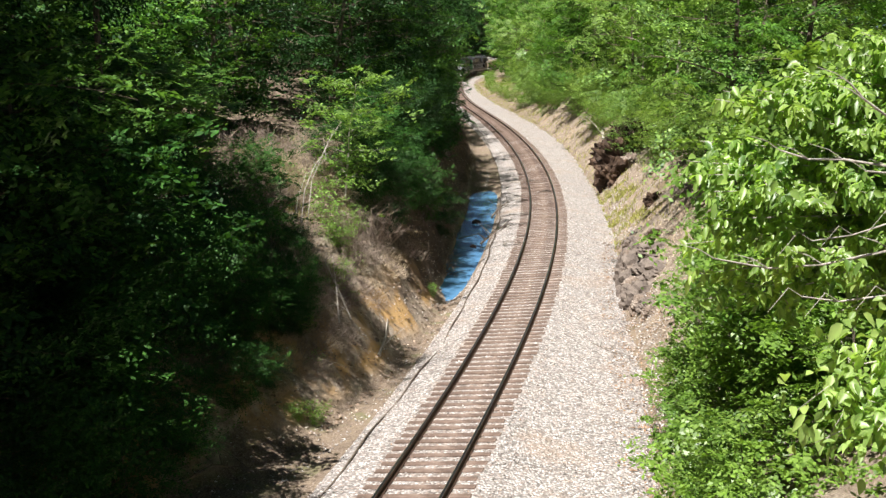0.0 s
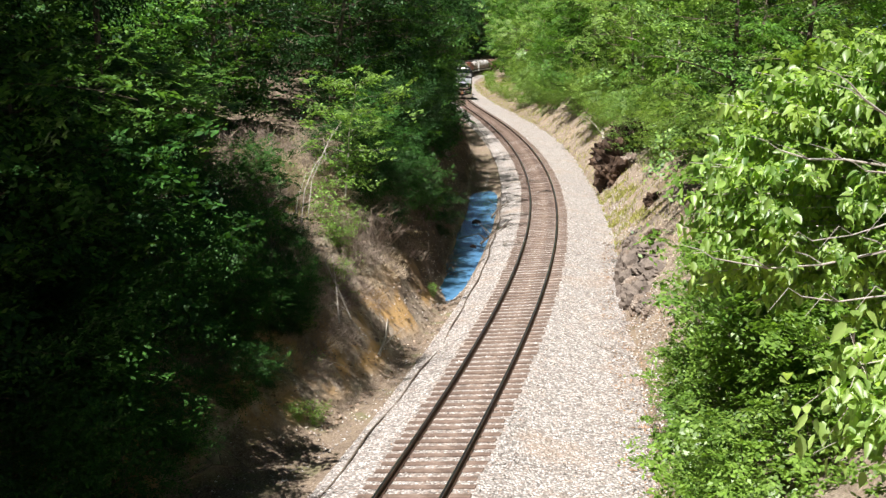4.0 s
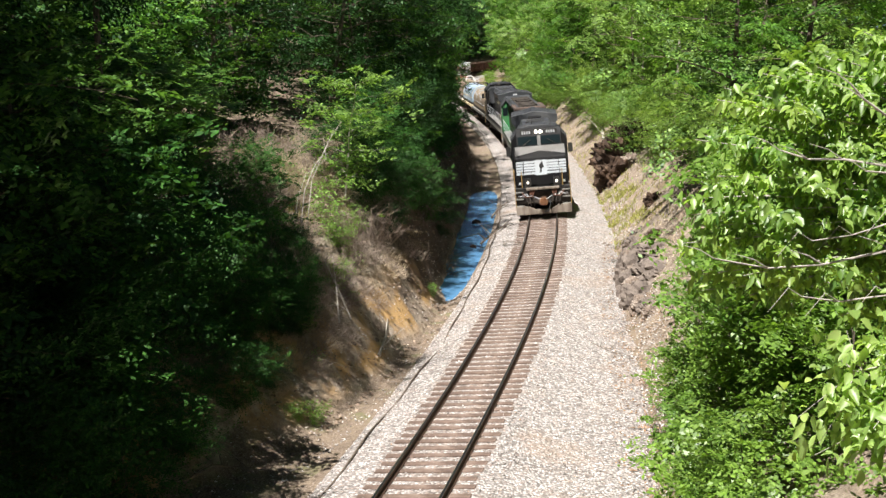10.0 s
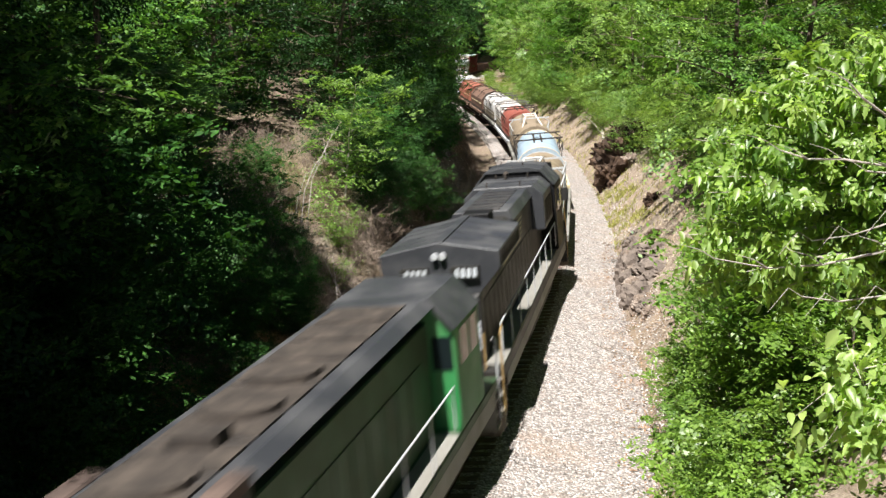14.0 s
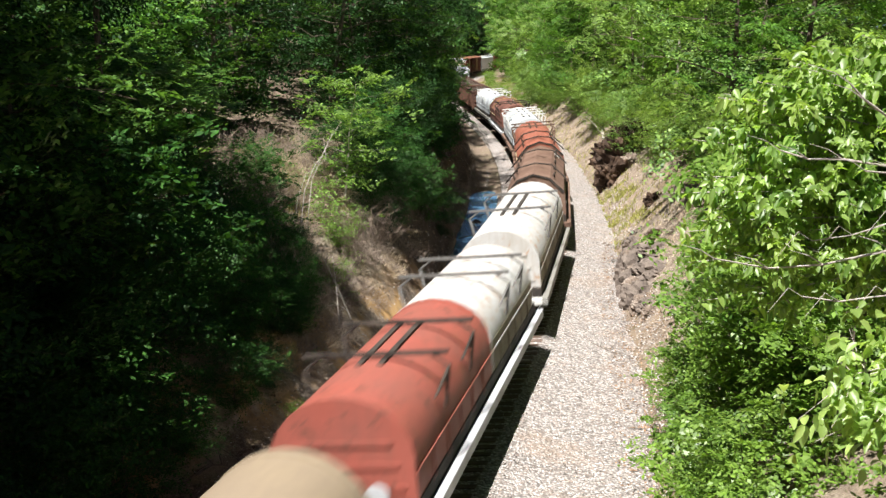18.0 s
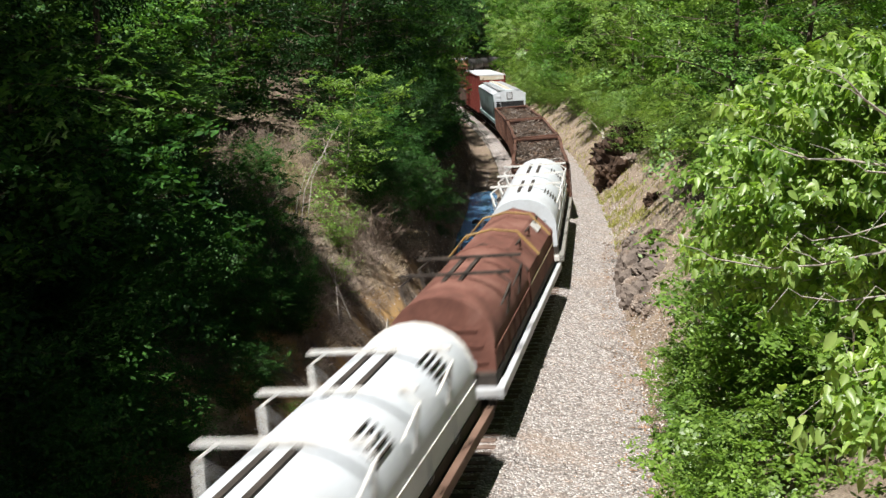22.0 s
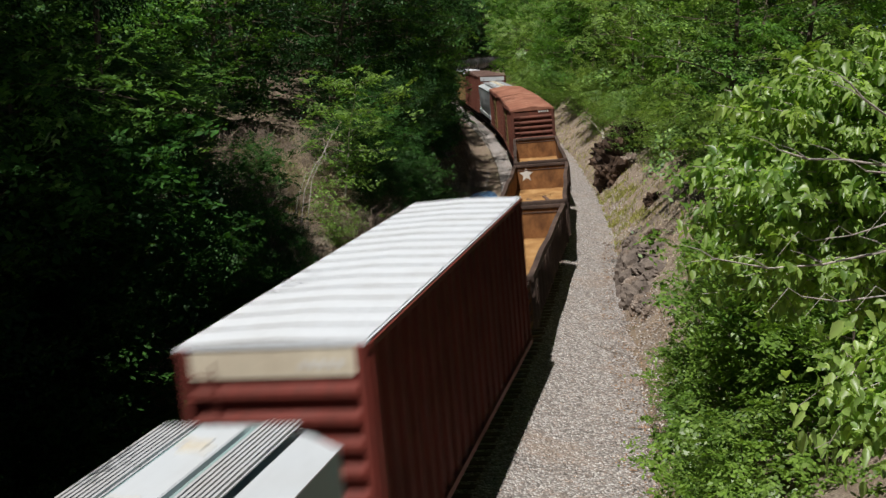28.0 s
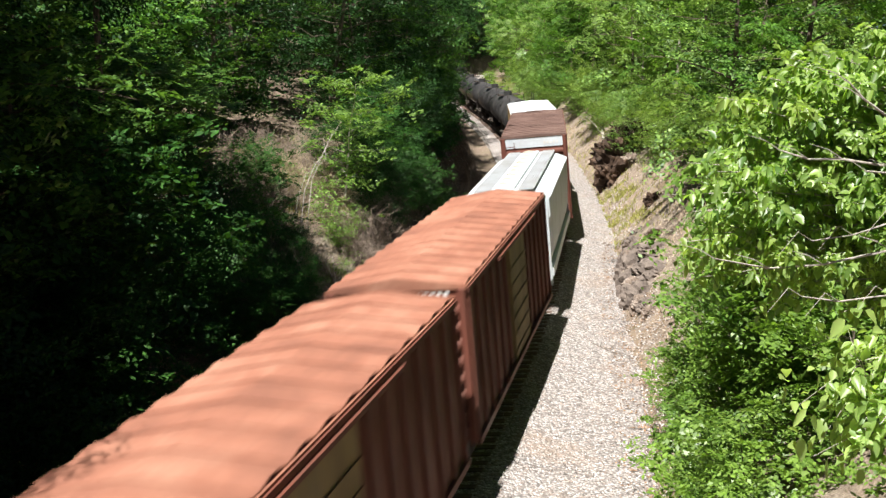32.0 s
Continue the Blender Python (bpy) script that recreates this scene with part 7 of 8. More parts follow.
# ---- gondolas ----
def ribs_on_end(car, x, sgn, y1, z0, z1, n, paint):
    """Pressed horizontal ribs across an end wall."""
    step = (z1 - z0) / n
    for k in range(n):
        z = z0 + k * step
        v = [(x, z + step * 0.12), (x + sgn * 0.11, z + step * 0.34), (x + sgn * 0.11, z + step * 0.6), (x, z + step * 0.84)]
        part("end_rib", Shape().side_prism(v if sgn > 0 else v[::-1], -y1, y1), paint, car, bevel=0.015)


def bent_bar(h, y, top, half, deep, seed):
    """A top rail knocked out of line by years of loading."""
    n = 14
    v = []
    for k in range(n + 1):
        x = -h + 2 * h * k / n
        e = math.sin(math.pi * k / n)
        dy = 0.028 * e * math.sin(k * 0.9 + seed) - 0.03 * e * (1 if y > 0 else -1)
        dz = -0.045 * e * (0.55 + 0.45 * math.sin(k * 1.3 + seed * 2))
        v += [(x, y + dy - half, top + dz - deep), (x, y + dy + half, top + dz - deep), (x, y + dy + half, top + dz), (x, y + dy - half, top + dz)]
    f = [(0, 1, 2, 3), tuple(4 * n + i for i in (3, 2, 1, 0))]
    f += [(4 * k + i, 4 * k + 4 + i, 4 * k + 4 + (i + 1) % 4, 4 * k + (i + 1) % 4) for k in range(n) for i in range(4)]
    return Shape().add(v, f)


def gondola(label, start, length, top, outside, inside, floor):
    car = car_thing("gondola_car", label, "rail car")
    h = length / 2 - 0.72
    part("floor", Shape().box(-h, h, -1.42, 1.42, 1.05, 1.22), floor, car, "floor plate")
    part("centre_sill", Shape().box(-h, h, -0.3, 0.3, 0.7, 1.05), DARK_GRIME, car)
    for y in (-1, 1):
        a, b = sorted((y * 1.40, y * 1.45))
        part("side_wall", Shape().box(-h, h, a, b, 1.22, top - 0.19), inside, car)
        a, b = sorted((y * 1.45, y * 1.47))
        part("side_sheet", Shape().box(-h, h, a, b, 0.95, top - 0.19), outside, car)
        a, b = sorted((y * 1.36, y * 1.56))
        part("top_chord", bent_bar(h, y * 1.46, top, 0.09, 0.2, start + y), outside, car, "bent rusty top rail")
        n = 15
        for k in range(n):
            x = -h + 0.15 + (2 * h - 0.3) * k / (n - 1)
            a, b = sorted((y * 1.47, y * 1.56))
            part("side_post", Shape().box(x - 0.055, x + 0.055, a, b, 0.98, top - 0.2), outside, car)
    for sgn in (-1, 1):
        a, b = sorted((sgn * (h - 0.05), sgn * h))
        part("end_wall", Shape().box(a, b, -1.45, 1.45, 1.22, top), inside, car, bevel=0.01)
        ribs_on_end(car, sgn * h, sgn, 1.42, 1.15, top - 0.08, 4, outside)
        a, b = sorted((sgn * (h - 0.12), sgn * (h + 0.12)))
        part("end_chord", Shape().box(a, b, -1.5, 1.5, top - 0.12, top + 0.02), outside, car, bevel=0.015)
        for z in (0.13, 0.27):
            part("end_bar", Shape().box(a + 0.04, b - 0.04, -1.44, 1.44, top - z - 0.05, top - z), GON_DARK, car, bevel=0.01)
        ladder(car, sgn * (h - 0.4), 1.6, 1.0, top - 0.2, outside, "y")
    trucks(car, length, 2.4)
    couplers(car, length)
    train.append((car, start, length, False))
    return car, h


def scrap_load(car, h, seed, top):
    """A heap of cut bars, plates and turnings."""
    rng = random.Random(seed)
    sh = Shape()
    hs = lambda x, y: top - 0.35 - 0.5 * max(0.0, 1 - (h - abs(x)) / 1.4) + 0.22 * math.sin(x * 0.9 + seed) * math.cos(y * 1.7 + seed) + 0.12 * math.sin(x * 2.3)
    n, m = 34, 9
    grid = [(-h + 0.1 + (2 * h - 0.2) * i / n, -1.39 + 2.78 * j / m, 0) for i in range(n + 1) for j in range(m + 1)]
    grid = [(x, y, hs(x, y) - 0.15 + rng.uniform(-0.08, 0.08)) for x, y, _ in grid]
    sh.add(grid, [(i * (m + 1) + j, (i + 1) * (m + 1) + j, (i + 1) * (m + 1) + j + 1, i * (m + 1) + j + 1) for i in range(n) for j in range(m)])
    for k in range(2600):
        x, y = rng.uniform(-h + 0.2, h - 0.2), rng.uniform(-1.3, 1.3)
        z = hs(x, y) + rng.uniform(-0.12, 0.10)
        ln, w, t = rng.uniform(0.15, 1.0), rng.uniform(0.006, 0.032), rng.uniform(0.006, 0.02)
        m4 = pose(x, y, z, rng.uniform(-40, 40), rng.uniform(-28, 28), rng.gauss(0, 55))
        v = [m4 @ Vector((a * ln / 2, b * w, c * t)) for a in (-1, 1) for b in (-1, 1) for c in (-1, 1)]
        v = [(max(-h + 0.08, min(h - 0.08, q.x)), max(-1.39, min(1.39, q.y)), q.z) for q in v]
        sh.add(v, [(0, 1, 3, 2), (4, 6, 7, 5), (0, 4, 5, 1), (2, 3, 7, 6), (0, 2, 6, 4), (1, 5, 7, 3)])
    part("scrap_load", mesh_of(sh, "scrap_load", SCRAP_MIX, fix=False), None, car, "heap of tangled grey-brown scrap metal", kind="stuff")


def make_scrap():
    n = Nodes("mixed_scrap")
    geo = n.add("ShaderNodeNewGeometry")
    c = n.ramp(geo.outputs["Random Per Island"], (0.0, (0.03, 0.024, 0.02)), (0.4, (0.11, 0.075, 0.055)), (0.7, (0.17, 0.135, 0.11)), (0.88, (0.17, 0.095, 0.05)), (0.98, (0.36, 0.34, 0.32)))
    c = n.mix(n.ramp(n.noise(geo.outputs["Position"], 4.0, 4, 0.6), (0.4, 0.0), (0.7, 0.5)), c, (0.08, 0.055, 0.042))
    return n.done(c, 0.6, 0.25)


SCRAP_MIX = make_scrap()
for k, a in enumerate((242.0, 259.4, 276.8)):
    car, h = gondola("rusty brown gondola car heaped with scrap metal", a, 17.4, 2.98, GON_RUST, GON_RUST, GON_RUST)
    scrap_load(car, h, 5 + k, 2.98)

empties = []
for k, a in enumerate((333.9, 350.9, 368.3)):
    empties.append(gondola("empty gondola car with orange rusted inside", a, 17.1, 2.62, GON_DARK, GON_INSIDE, GON_FLOOR))
    train[-1][0]["label"] = ("empty gondola car with orange rusted inside", "empty orange-rusted gondola car with a painted white star",
                             "orange-rusted gondola car with loose timbers on its floor")[k]
_car, _h = empties[1]
_star = []
for k in range(10):
    r, a = (0.42 if k % 2 == 0 else 0.19), math.radians(90 + 36 * k)
    _star.append((-0.85 + r * math.cos(a) * 0.95, 2.08 + r * math.sin(a)))
part("painted_star", Shape().prism(_star, -_h + 0.052, -_h + 0.062), WHITE_PAINT, _car, "white painted star on the end wall")
for _car, _h in empties:
    sh = Shape()
    rg = random.Random(len(_car.name))
    for k in range(5):
        x, y = rg.uniform(-_h + 0.6, _h - 0.6), rg.uniform(-1.1, 1.1)
        sh.add([tuple(pose(x, y, 1.235, 0, 0, rg.uniform(0, 90)) @ Vector(q)) for q in ((-0.2, -0.04, 0), (0.2, -0.04, 0), (0.2, 0.05, 0), (-0.2, 0.05, 0), (-0.1, 0, 0.07))],
               [(0, 1, 4), (1, 2, 4), (2, 3, 4), (3, 0, 4)])
    part("debris", sh, SCRAP_MIX, _car, kind="stuff")
TIMBERS = []
for k, (x, y, rz, ln) in enumerate(((1.2, -0.45, 28, 2.2), (-0.2, 0.15, 24, 2.4), (0.9, 0.5, 32, 2.0), (2.2, 0.1, 20, 1.8), (0.3, -0.3, 40, 1.5))):
    ob = thing("timber", "dark loose timber lying on a gondola floor", "timber", "timbers in the gondola")
    part("beam", Shape().box(-ln / 2, ln / 2, -0.08, 0.08, 0, 0.09), DARK_GRIME, ob, bevel=0.015)
    TIMBERS.append((ob, pose(x, y, 1.222, 0, 0, rz), 2))
for k, (x, y, rz, ln) in enumerate(((-3.0, 0.35, 10, 2.2), (-2.2, -0.2, -70, 0.6))):
    ob = thing("timber", "loose plank lying on a gondola floor", "timber", "timbers in the gondola")
    part("beam", Shape().box(-ln / 2, ln / 2, -0.08, 0.08, 0, 0.08), BROWN_HOOD, ob, bevel=0.015)
    TIMBERS.append((ob, pose(x, y, 1.222, 0, 0, rz), 1))


# ---- covered hoppers ----
def covered_hopper(label, start, length, side, roof_paint, walk_paint, end_paint):
    car = car_thing("covered_hopper", label, "rail car")
    h = length / 2 - 1.0
    eave, top = 4.05, 4.42
    prof = [(-1.38, 1.55), (1.38, 1.55), (1.54, 2.2), (1.56, 3.2), (1.56, eave)] + [(1.15, 4.26), (0.5, top), (-0.5, top), (-1.15, 4.26)] + [(-1.56, eave), (-1.56, 3.2), (-1.54, 2.2)]
    part("body", Shape().prism(prof, -h + 1.3, h - 1.3), side, car, "curved pale side panels", smooth=25)
    for sgn in (-1, 1):
        x0, x1 = sgn * (h - 1.3), sgn * h
        up = [(y, z) for y, z in prof]
        sh = Shape()
        a = [(x0, y, z) for y, z in prof]
        b = [(x1, y, max(z, 3.42) if z < 3.6 else z) for y, z in prof]
        n = len(prof)
        sh.add(a + b, [[i for i in range(n)], [n + i for i in range(n)][::-1]] + [(i, (i + 1) % n, n + (i + 1) % n, n + i) for i in range(n)])
        part("end_slope", sh, side, car, smooth=25)
        face = [(y, max(z, 3.42) if z < 3.6 else z) for y, z in prof if z > 3]
        part("end_sheet", Shape().prism([(1.5, 3.4)] + [q for q in face if q[1] > 3.6] + [(-1.5, 3.4)], *sorted((x1 + sgn * 0.002, x1 + sgn * 0.022))), end_paint, car, "pale end sheet")
        for y in (-1.42, 1.42):
            part("corner_post", Shape().box(min(x1 - 0.05, x1 + 0.05), max(x1 - 0.05, x1 + 0.05), y - 0.07, y + 0.07, 1.0, 4.0), end_paint, car)
        part("end_frame", Shape().box(min(x1 - 0.06, x1 + 0.05), max(x1 - 0.06, x1 + 0.05), -1.5, 1.5, 1.0, 1.2).box(min(x1 - 0.06, x1 + 0.05), max(x1 - 0.06, x1 + 0.05), -1.5, 1.5, 2.42, 2.52), end_paint, car)
        part("end_hatch", Shape().box(min(x1, x1 + sgn * 0.05), max(x1, x1 + sgn * 0.05), -0.28, 0.28, 3.6, 4.22), DARK_GRIME, car, "dark framed end hatch")
        part("end_hatch_cover", Shape().box(min(x1, x1 + sgn * 0.065), max(x1, x1 + sgn * 0.065), -0.22, 0.22, 3.65, 4.16), SILVER, car)
        part("end_platform", Shape().box(min(x1, x1 + sgn * 0.6), max(x1, x1 + sgn * 0.6), -1.35, 1.35, 1.02, 1.1), end_paint, car)
        ladder(car, x1 + sgn * 0.12, -1.1, 1.1, 4.2, end_paint, "x")
        # Black sheet below the end slope, put in for the shade there
        sv = [(x0, -1.36, 1.45), (x0, 1.36, 1.45), (x1, 1.40, 3.37), (x1, -1.40, 3.37)]
        sv += [(a, b, c - 0.03) for a, b, c in sv]
        part("slope_sheet", Shape().add(sv, [(0, 1, 2, 3), (4, 7, 6, 5), (0, 4, 5, 1), (1, 5, 6, 2), (2, 6, 7, 3), (3, 7, 4, 0)]), TANK_BLACK, car, "black sheet added for the shade under the end slope")
    part("roof_trough", Shape().box(-h + 0.3, h - 0.3, -0.36, 0.36, top - 0.02, top + 0.09), roof_paint, car, "white centre hatch trough", bevel=0.02)
    for k in range(9):
        x = -h + 1.2 + (2 * h - 2.4) * k / 8
        part("hatch_clamp", Shape().tube([(x - 0.2, -0.3, top + 0.1), (x, -0.1, top + 0.17), (x + 0.2, 0.3, top + 0.1)], 0.03, 5).box(x - 0.12, x + 0.12, -0.16, 0.16, top + 0.09, top + 0.13), BEIGE, car)
    for y in (-1, 1):
        a, b = sorted((y * 0.5, y * 1.05))
        rw = part("roof_walk", Shape().box(-h + 0.1, h - 0.1, a, b, top - 0.0, top + 0.02), walk_paint, car, "silver grating walkway")
        for k in range(7):
            o = a + (b - a) * k / 7
            part("slat", Shape().box(-h + 0.1, h - 0.1, o, o + (b - a) / 7 * 0.6, top + 0.02, top + 0.06), walk_paint, rw)
        a, b = sorted((y * 1.08, y * 1.5))
        sh = Shape()
        sh.add([(-h + 0.1, y * 1.08, 4.30), (h - 0.1, y * 1.08, 4.30), (h - 0.1, y * 1.58, 4.06), (-h + 0.1, y * 1.58, 4.06), (-h + 0.1, y * 1.08, 4.33), (h - 0.1, y * 1.08, 4.33), (h - 0.1, y * 1.60, 4.10), (-h + 0.1, y * 1.60, 4.10)],
               [(0, 1, 2, 3), (4, 7, 6, 5), (0, 4, 5, 1), (1, 5, 6, 2), (2, 6, 7, 3), (3, 7, 4, 0)])
        part("roof_sheet", sh, roof_paint, car)
        a, b = sorted((y * 1.4, y * 1.55))
        part("side_sill", Shape().box(-h, h, a, b, 1.3, 1.6), side, car)
    for x in (-4.2, 0, 4.2):
        part("outlet", Shape().add([(x - 2, -1.3, 1.55), (x + 2, -1.3, 1.55), (x + 2, 1.3, 1.55), (x - 2, 1.3, 1.55), (x - 0.4, -0.4, 0.45), (x + 0.4, -0.4, 0.45), (x + 0.4, 0.4, 0.45), (x - 0.4, 0.4, 0.45)],
                                   [(0, 3, 2, 1), (4, 5, 6, 7), (0, 1, 5, 4), (1, 2, 6, 5), (2, 3, 7, 6), (3, 0, 4, 7)]), side, car)
    trucks(car, length, 2.3)
    couplers(car, length)
    train.append((car, start, length, False))


# ---- box cars ----
def boxcar(label, start, length, eave, paint, roof, end_top=None, ridge=0.16, posts=18, door=None, seam=None):
    car = car_thing("boxcar", label, "rail car")
    h = length / 2 - 0.65
    part("body", Shape().box(-h, h, -1.5, 1.5, 1.02, eave), paint, car)
    part("under_frame", Shape().box(-h + 1, h - 1, -0.5, 0.5, 0.68, 1.02), DARK_GRIME, car)
    rp = [(-1.56, eave - 0.02), (1.56, eave - 0.02), (1.56, eave + 0.04), (0, eave + 0.04 + ridge), (-1.56, eave + 0.04)]
    rf = part("roof", Shape().prism(rp, -h - 0.05, h + 0.05), roof, car, "ribbed sheet roof")
    n = int(2 * h / 1.02)
    for k in range(n + 1):
        x = -h + 2 * h * k / n
        up = [(-1.55, eave + 0.04), (1.55, eave + 0.04), (1.55, eave + 0.075), (0, eave + 0.078 + ridge), (-1.55, eave + 0.075)]
        part("roof_seam", Shape().prism(up, x - 0.035, x + 0.035), seam or roof, rf)
        if k < n:
            # each sheet is pressed to a shallow ridge across the car
            wide, pitch = 2 * h / n, 0.035 if end_top else 0.085
            xs = (x + 0.04, x + wide / 2, x + wide - 0.04)
            top = [(a, b, eave + 0.046 + ridge * (1 - abs(b) / 1.56) + (pitch if i == 1 else 0.0)) for i, a in enumerate(xs) for b in (-1.52, 0.0, 1.52)]
            low = [(a, b, c - 0.03) for a, b, c in top]
            part("roof_panel", Shape().add(top + low, [(i * 3 + j, i * 3 + 3 + j, i * 3 + 4 + j, i * 3 + 1 + j) for i in range(2) for j in range(2)] + [(0, 3, 12, 9), (3, 6, 15, 12), (2, 11, 14, 5), (5, 14, 17, 8), (0, 9, 10, 1), (1, 10, 11, 2), (6, 7, 16, 15), (7, 8, 17, 16)]), roof, rf)
    for y in (-1, 1):
        a, b = sorted((y * 1.5, y * 1.58))
        dw = 1.6 if door else 0
        for k in range(posts):
            x = -h + 0.1 + (2 * h - 0.2) * k / (posts - 1)
            if door and abs(x) < dw:
                continue
            part("side_post", Shape().box(x - 0.05, x + 0.05, a, b, 1.1, eave - 0.06), paint, car)
        if door:
            a, b = sorted((y * 1.5, y * 1.6))
            d = part("door", Shape().box(-1.5, 1.5, a, b, 1.2, eave - 0.18), door, car, "sliding door", bevel=0.01)
            for k in range(6):
                c, e = sorted((y * 1.6, y * 1.63))
                part("door_rib", Shape().box(-1.45, 1.45, c, e, 1.4 + k * (eave - 1.8) / 6, 1.47 + k * (eave - 1.8) / 6), door, d)
            a, b = sorted((y * 1.58, y * 1.66))
            part("door_track", Shape().box(-4.2, 3.4, a, b, 1.12, 1.2).box(-4.2, 3.4, a, b, eave - 0.2, eave - 0.12), paint, car)
        a, b = sorted((y * 1.5, y * 1.6))
        part("top_rail", Shape().box(-h, h, a, b, eave - 0.10, eave - 0.0), paint, car)
        part("side_sill", Shape().box(-h, h, a, b, 0.95, 1.1), paint, car)
    for sgn in (-1, 1):
        low = eave - (0.52 if end_top else 0.3)
        ribs_on_end(car, sgn * h, sgn, 1.36, 1.12, low, 8, paint)
        for y in (-1, 1):
            a, b = sorted((sgn * (h - 0.02), sgn * (h + 0.1)))
            c, d = sorted((y * 1.36, y * 1.52))
            part("corner_post", Shape().box(a, b, c, d, 1.0, eave), paint, car, bevel=0.015)
        if end_top:
            a, b = sorted((sgn * h, sgn * (h + 0.03)))
            part("end_band", Shape().box(a, b, -1.36, 1.36, low + 0.03, eave), end_top, car, "pale band across the end top")
        a, b = sorted((sgn * h, sgn * (h + 0.045)))
        marks(car, WHITE_PAINT, sgn * (h + 0.038), 0.45, eave - 0.2 if not end_top else eave - 0.36, 0.75, 0.13, 5, "x")
        ladder(car, sgn * (h + 0.14), -1.15, 1.1, eave - 0.2, paint, "x")
        part("crossover_platform", Shape().box(min(sgn * h, sgn * (h + 0.45)), max(sgn * h, sgn * (h + 0.45)), -1.0, 1.0, 1.05, 1.1), SILVER, car)
    trucks(car, length, 2.5)
    couplers(car, length)
    train.append((car, start, length, False))
    return car


def side_mark(car, x, y, z, w, hgt, paint):
    """A plain emblem of slanting bars on a side."""
    for k in range(5):
        o = k * hgt / 5
        sh = Shape().side_prism([(x - w * (1 - k * 0.12), z - o), (x - w * 0.1, z - o), (x - w * 0.1, z - o - hgt * 0.13), (x - w * (1 - k * 0.12), z - o - hgt * 0.13)], min(y, y + 0.01), max(y, y + 0.01))
        part("painted_bar", sh, paint, car)


covered_hopper("white covered hopper car with silver roof walkways", 294.3, 21.6, HOPPER_TEAL, CLEAN_WHITE, SILVER, CLEAN_WHITE)
boxcar("tall red boxcar with white roof and beige end band", 316.0, 17.8, 5.12, BOX_RED, WHITE_ROOF, BEIGE, 0.05, 22, None, SILVER)
_c = boxcar("brown-red boxcar with rusty red roof and yellowish door", 386.0, 18.6, 4.42, BOX_BROWN, ROOF_RED, None, 0.2, 17, YELLOW_BOX)
side_mark(_c, 6.6, 1.59, 3.5, 1.2, 1.2, WHITE_PAINT)
_c = boxcar("second brown-red boxcar with rusty red roof", 404.6, 16.6, 4.42, BOX_BROWN, ROOF_RED, None, 0.2, 15, YELLOW_BOX)
covered_hopper("pale grey covered hopper car with silver roof", 421.2, 16.2, HOPPER_GREY, HOPPER_GREY, SILVER, HOPPER_GREY)
boxcar("tall brown boxcar with brown roof and white end band", 437.4, 19.4, 5.0, BOX_BROWN, ROOF_BROWN, CLEAN_WHITE, 0.06, 20)
boxcar("faded yellow boxcar with white roof", 456.8, 17.2, 4.6, YELLOW_BOX, CLEAN_WHITE, None, 0.1, 16)


# ---- tank cars ----
def tank_car(length):
    car = car_thing("tank_car", "dull black cylindrical tank car with a roof platform", "rail car")
    h = length / 2 - 0.9
    r, zc = 1.42, 2.55
    ring = [(h - 0.45, r), (h - 0.16, r * 0.86), (h - 0.03, r * 0.55), (h, 0.05)]
    path = [(-x, 0, zc) for x, _ in ring[::-1]] + [(x, 0, zc) for x, _ in ring]
    part("tank", Shape().tube(path, [q for _, q in ring[::-1]] + [q for _, q in ring], 28), TANK_BLACK, car, smooth=35)
    for x in (-3.2, 0, 3.2):
        part("tank_band", Shape().tube([(x - 0.05, 0, zc), (x + 0.05, 0, zc)], r + 0.015, 28), TANK_BLACK, car)
    part("dome", Shape().tube([(0, 0, zc + r - 0.1), (0, 0, zc + r + 0.38)], 0.38, 16), TANK_BLACK, car, smooth=35)
    sh = Shape().box(-1.2, 1.2, -1.0, -0.45, zc + r + 0.02, zc + r + 0.07).box(-1.2, 1.2, 0.45, 1.0, zc + r + 0.02, zc + r + 0.07)
    for y in (-1.0, 1.0):
        sh.tube([(-1.2, y, zc + r), (-1.2, y, zc + r + 0.85), (1.2, y, zc + r + 0.85), (1.2, y, zc + r)], 0.025, 5)
    part("platform", sh, DARK_GRIME, car)
    part("frame", Shape().box(-h - 0.2, h + 0.2, -0.45, 0.45, 0.75, 1.15).box(-h - 0.3, -h + 1.4, -1.45, 1.45, 1.05, 1.15).box(h - 1.4, h + 0.3, -1.45, 1.45, 1.05, 1.15), DARK_GRIME, car)
    for x in (-h + 1.4, h - 1.4):
        part("saddle", Shape().prism([(-1.2, 1.1), (1.2, 1.1), (1.3, 2.2), (-1.3, 2.2)], x - 0.3, x + 0.3), DARK_GRIME, car)
    ladder(car, 0.0, 1.5, 1.1, zc + r, DARK_GRIME, "y")
    trucks(car, length, 2.2)
    couplers(car, length)
    return car


_tank = tank_car(16.2)
train.append((_tank, 474.0, 16.2, False))
for k in range(1, 12):
    train.append((copy_thing(_tank, Matrix()), 474.0 + 16.2 * k, 16.2, False))

# ---- ties: the pieces of the track ----
def tie_meshes():
    out = []
    rng = random.Random(11)
    for i in range(4):
        sh = Shape().box(-0.115, 0.115, -1.295, 1.295, -0.36, -0.168)
        me = mesh_of(sh, "tie", TIE_WOOD, bevel=0.012)
        for v in me.vertices:
            v.co.x += rng.uniform(-0.012, 0.012)
            v.co.z += rng.uniform(-0.008, 0.004)
        out.append(me)
    return out


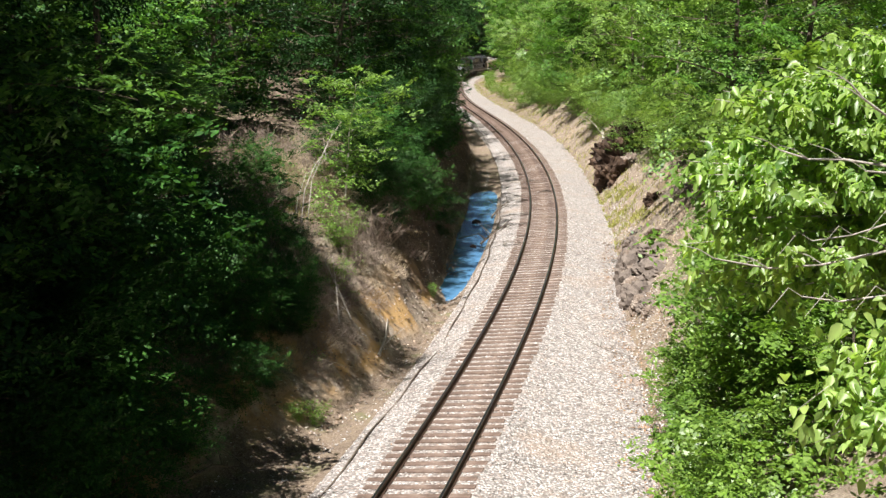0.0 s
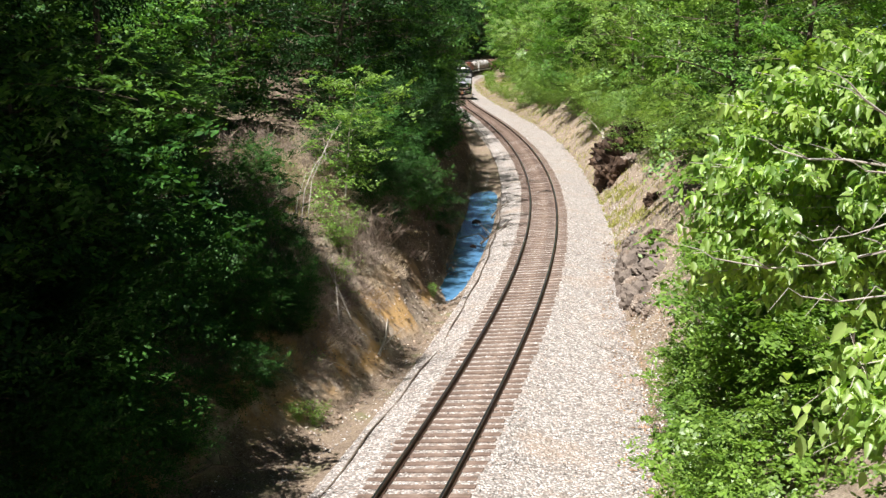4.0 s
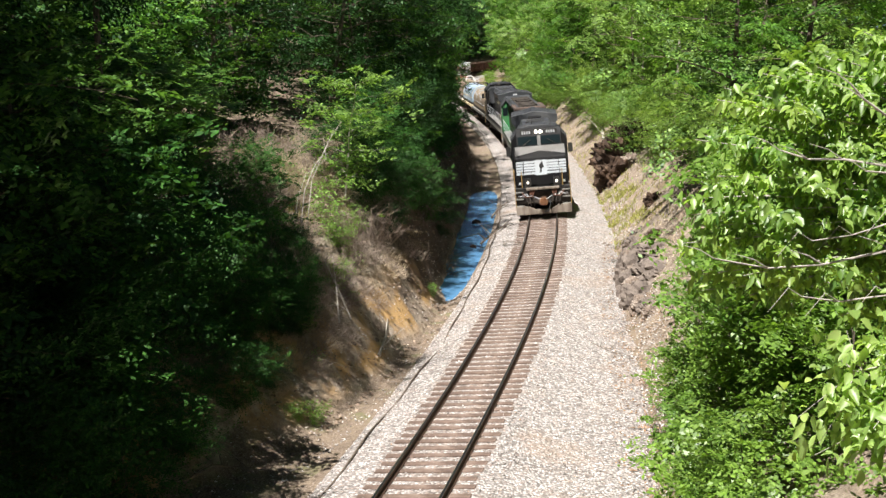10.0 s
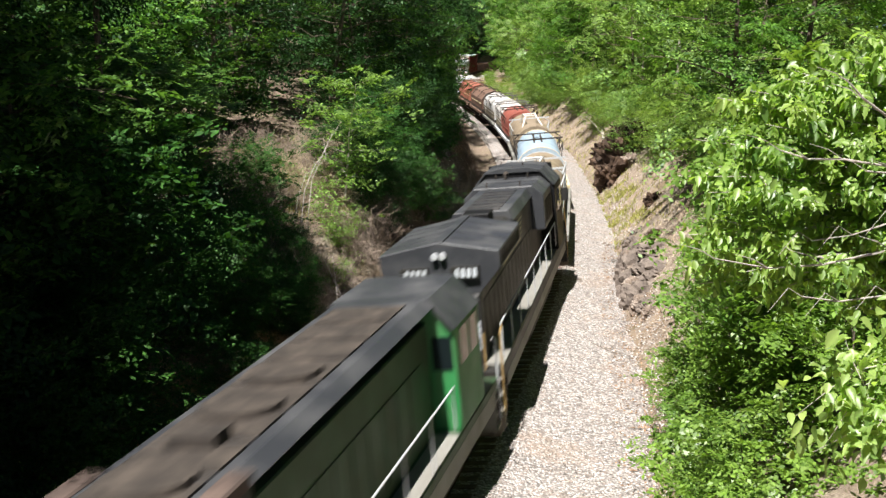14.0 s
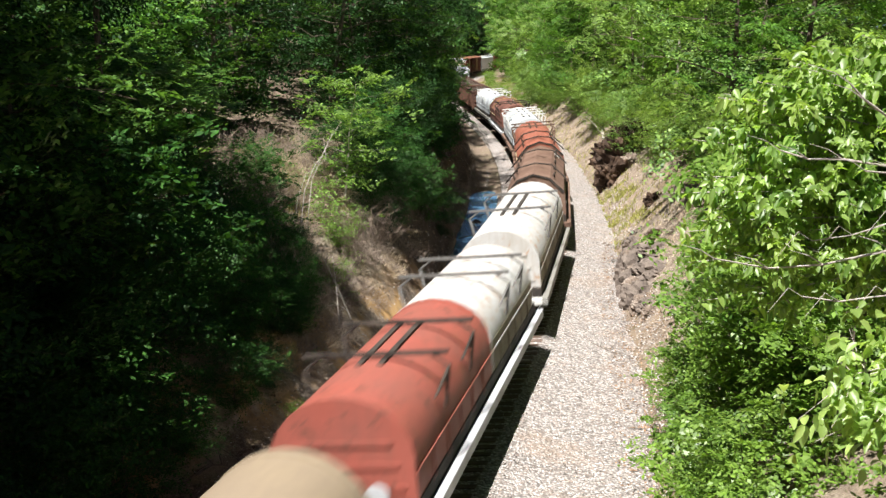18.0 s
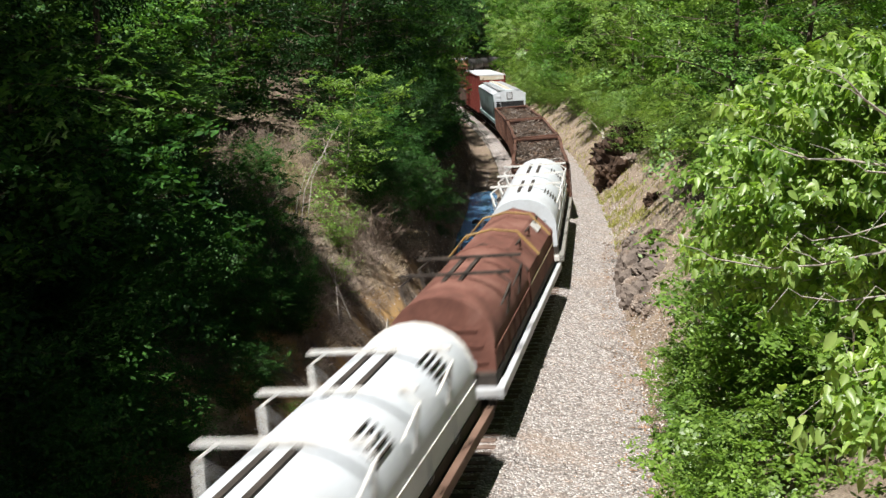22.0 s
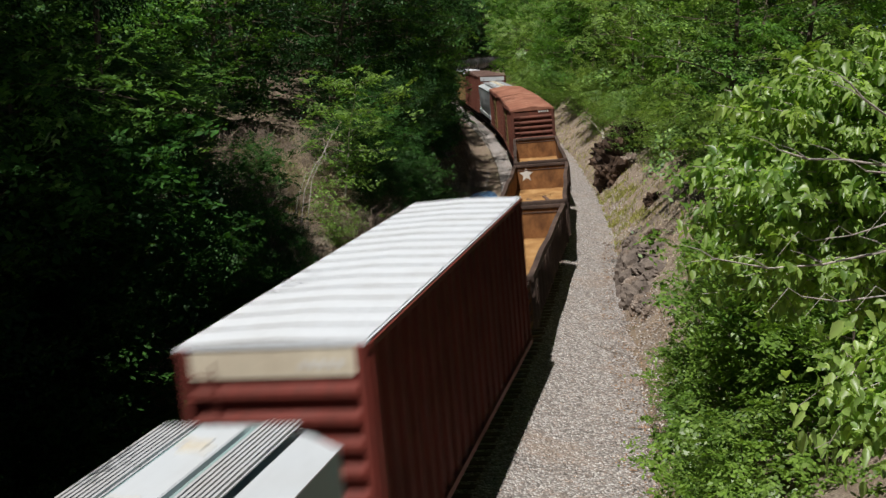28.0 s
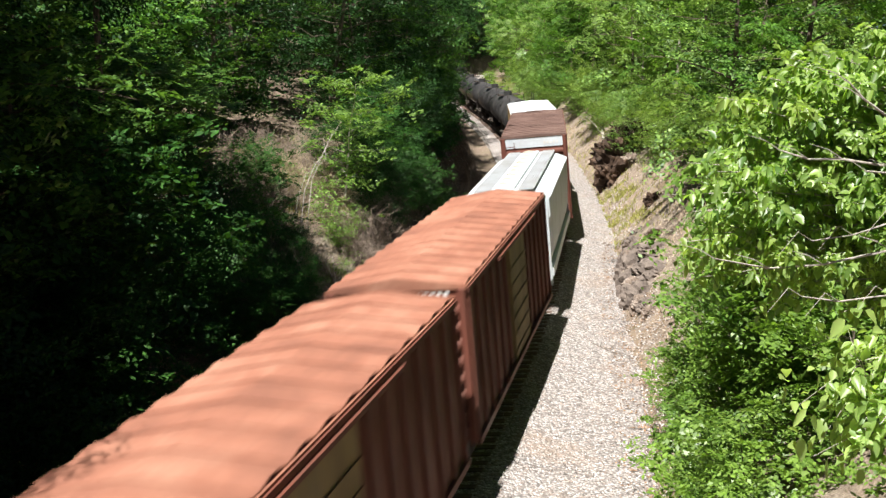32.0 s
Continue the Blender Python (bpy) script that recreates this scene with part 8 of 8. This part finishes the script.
TIES = tie_meshes()
_rng = random.Random(5)
far_ties = Shape()
for k in range(-840, 1340):
    s_tie = 5.113 + k * 0.528
    m = pose_on(s_tie) @ pose(_rng.uniform(-0.03, 0.03), _rng.uniform(-0.05, 0.05), _rng.uniform(-0.006, 0.006), 0, 0, _rng.uniform(-0.9, 0.9))
    if -6 <= k < 290:
        part("tie", TIES[k % 4], None, track, at=m)
    else:
        v = [m @ Vector((x, y, z)) for x in (-0.115, 0.115) for y in (-1.295, 1.295) for z in (-0.36, -0.168)]
        far_ties.add([tuple(q) for q in v], [(0, 1, 3, 2), (4, 6, 7, 5), (0, 4, 5, 1), (2, 3, 7, 6), (1, 5, 7, 3)])
part("ties", raw_mesh("ties", far_ties.v, far_ties.f[0:0] or [f for f in far_ties.f], TIE_WOOD), None, track, kind="stuff")

# ---- motion ----
SPEED, START = 20.263, 248.317


def train_pose(start, length, t):
    """A car's pose on the bend: its two trucks keep to the line."""
    mid = START - SPEED * t + start + length / 2
    a, b = mid - length * 0.33, mid + length * 0.33
    pa, pb = Vector(on_line(a, 0)), Vector(on_line(b, 0))
    f = (pa - pb).normalized()
    y = pose_on(mid).to_3x3() @ Vector((0, 1, 0))
    y = (y - f * y.dot(f)).normalized()
    r = Matrix((f, y, f.cross(y))).transposed().to_4x4()
    r.translation = (pa + pb) / 2
    return r


TIMES = [k * 0.4 for k in range(81)]


def motions():
    for ob, start, length, turned in train:
        flip = pose(0, 0, 0, 0, 0, 180 if turned else 0)
        walk(ob, [(t, train_pose(start, length, t) @ flip) for t in TIMES])
    for ob, place, which in TIMBERS:
        start, length = [(a, b) for c, a, b, _ in train if c is empties[which][0]][0]
        walk(ob, [(t, train_pose(start, length, t) @ place) for t in TIMES])

    for ob, rest, seed in SWAYING:
        a, b = 0.7 + 0.13 * (seed % 5), seed * 1.7
        walk(ob, [(t, rest @ pose(0, 0, 0, 1.1 * math.sin(t * a + b), 1.3 * math.sin(t * a * 1.3 + b * 2) + 0.5 * math.sin(t * 2.9 + b), 1.0 * math.sin(t * a * 0.8 + b))) for t in [k * 0.8 for k in range(41)]])


motions()
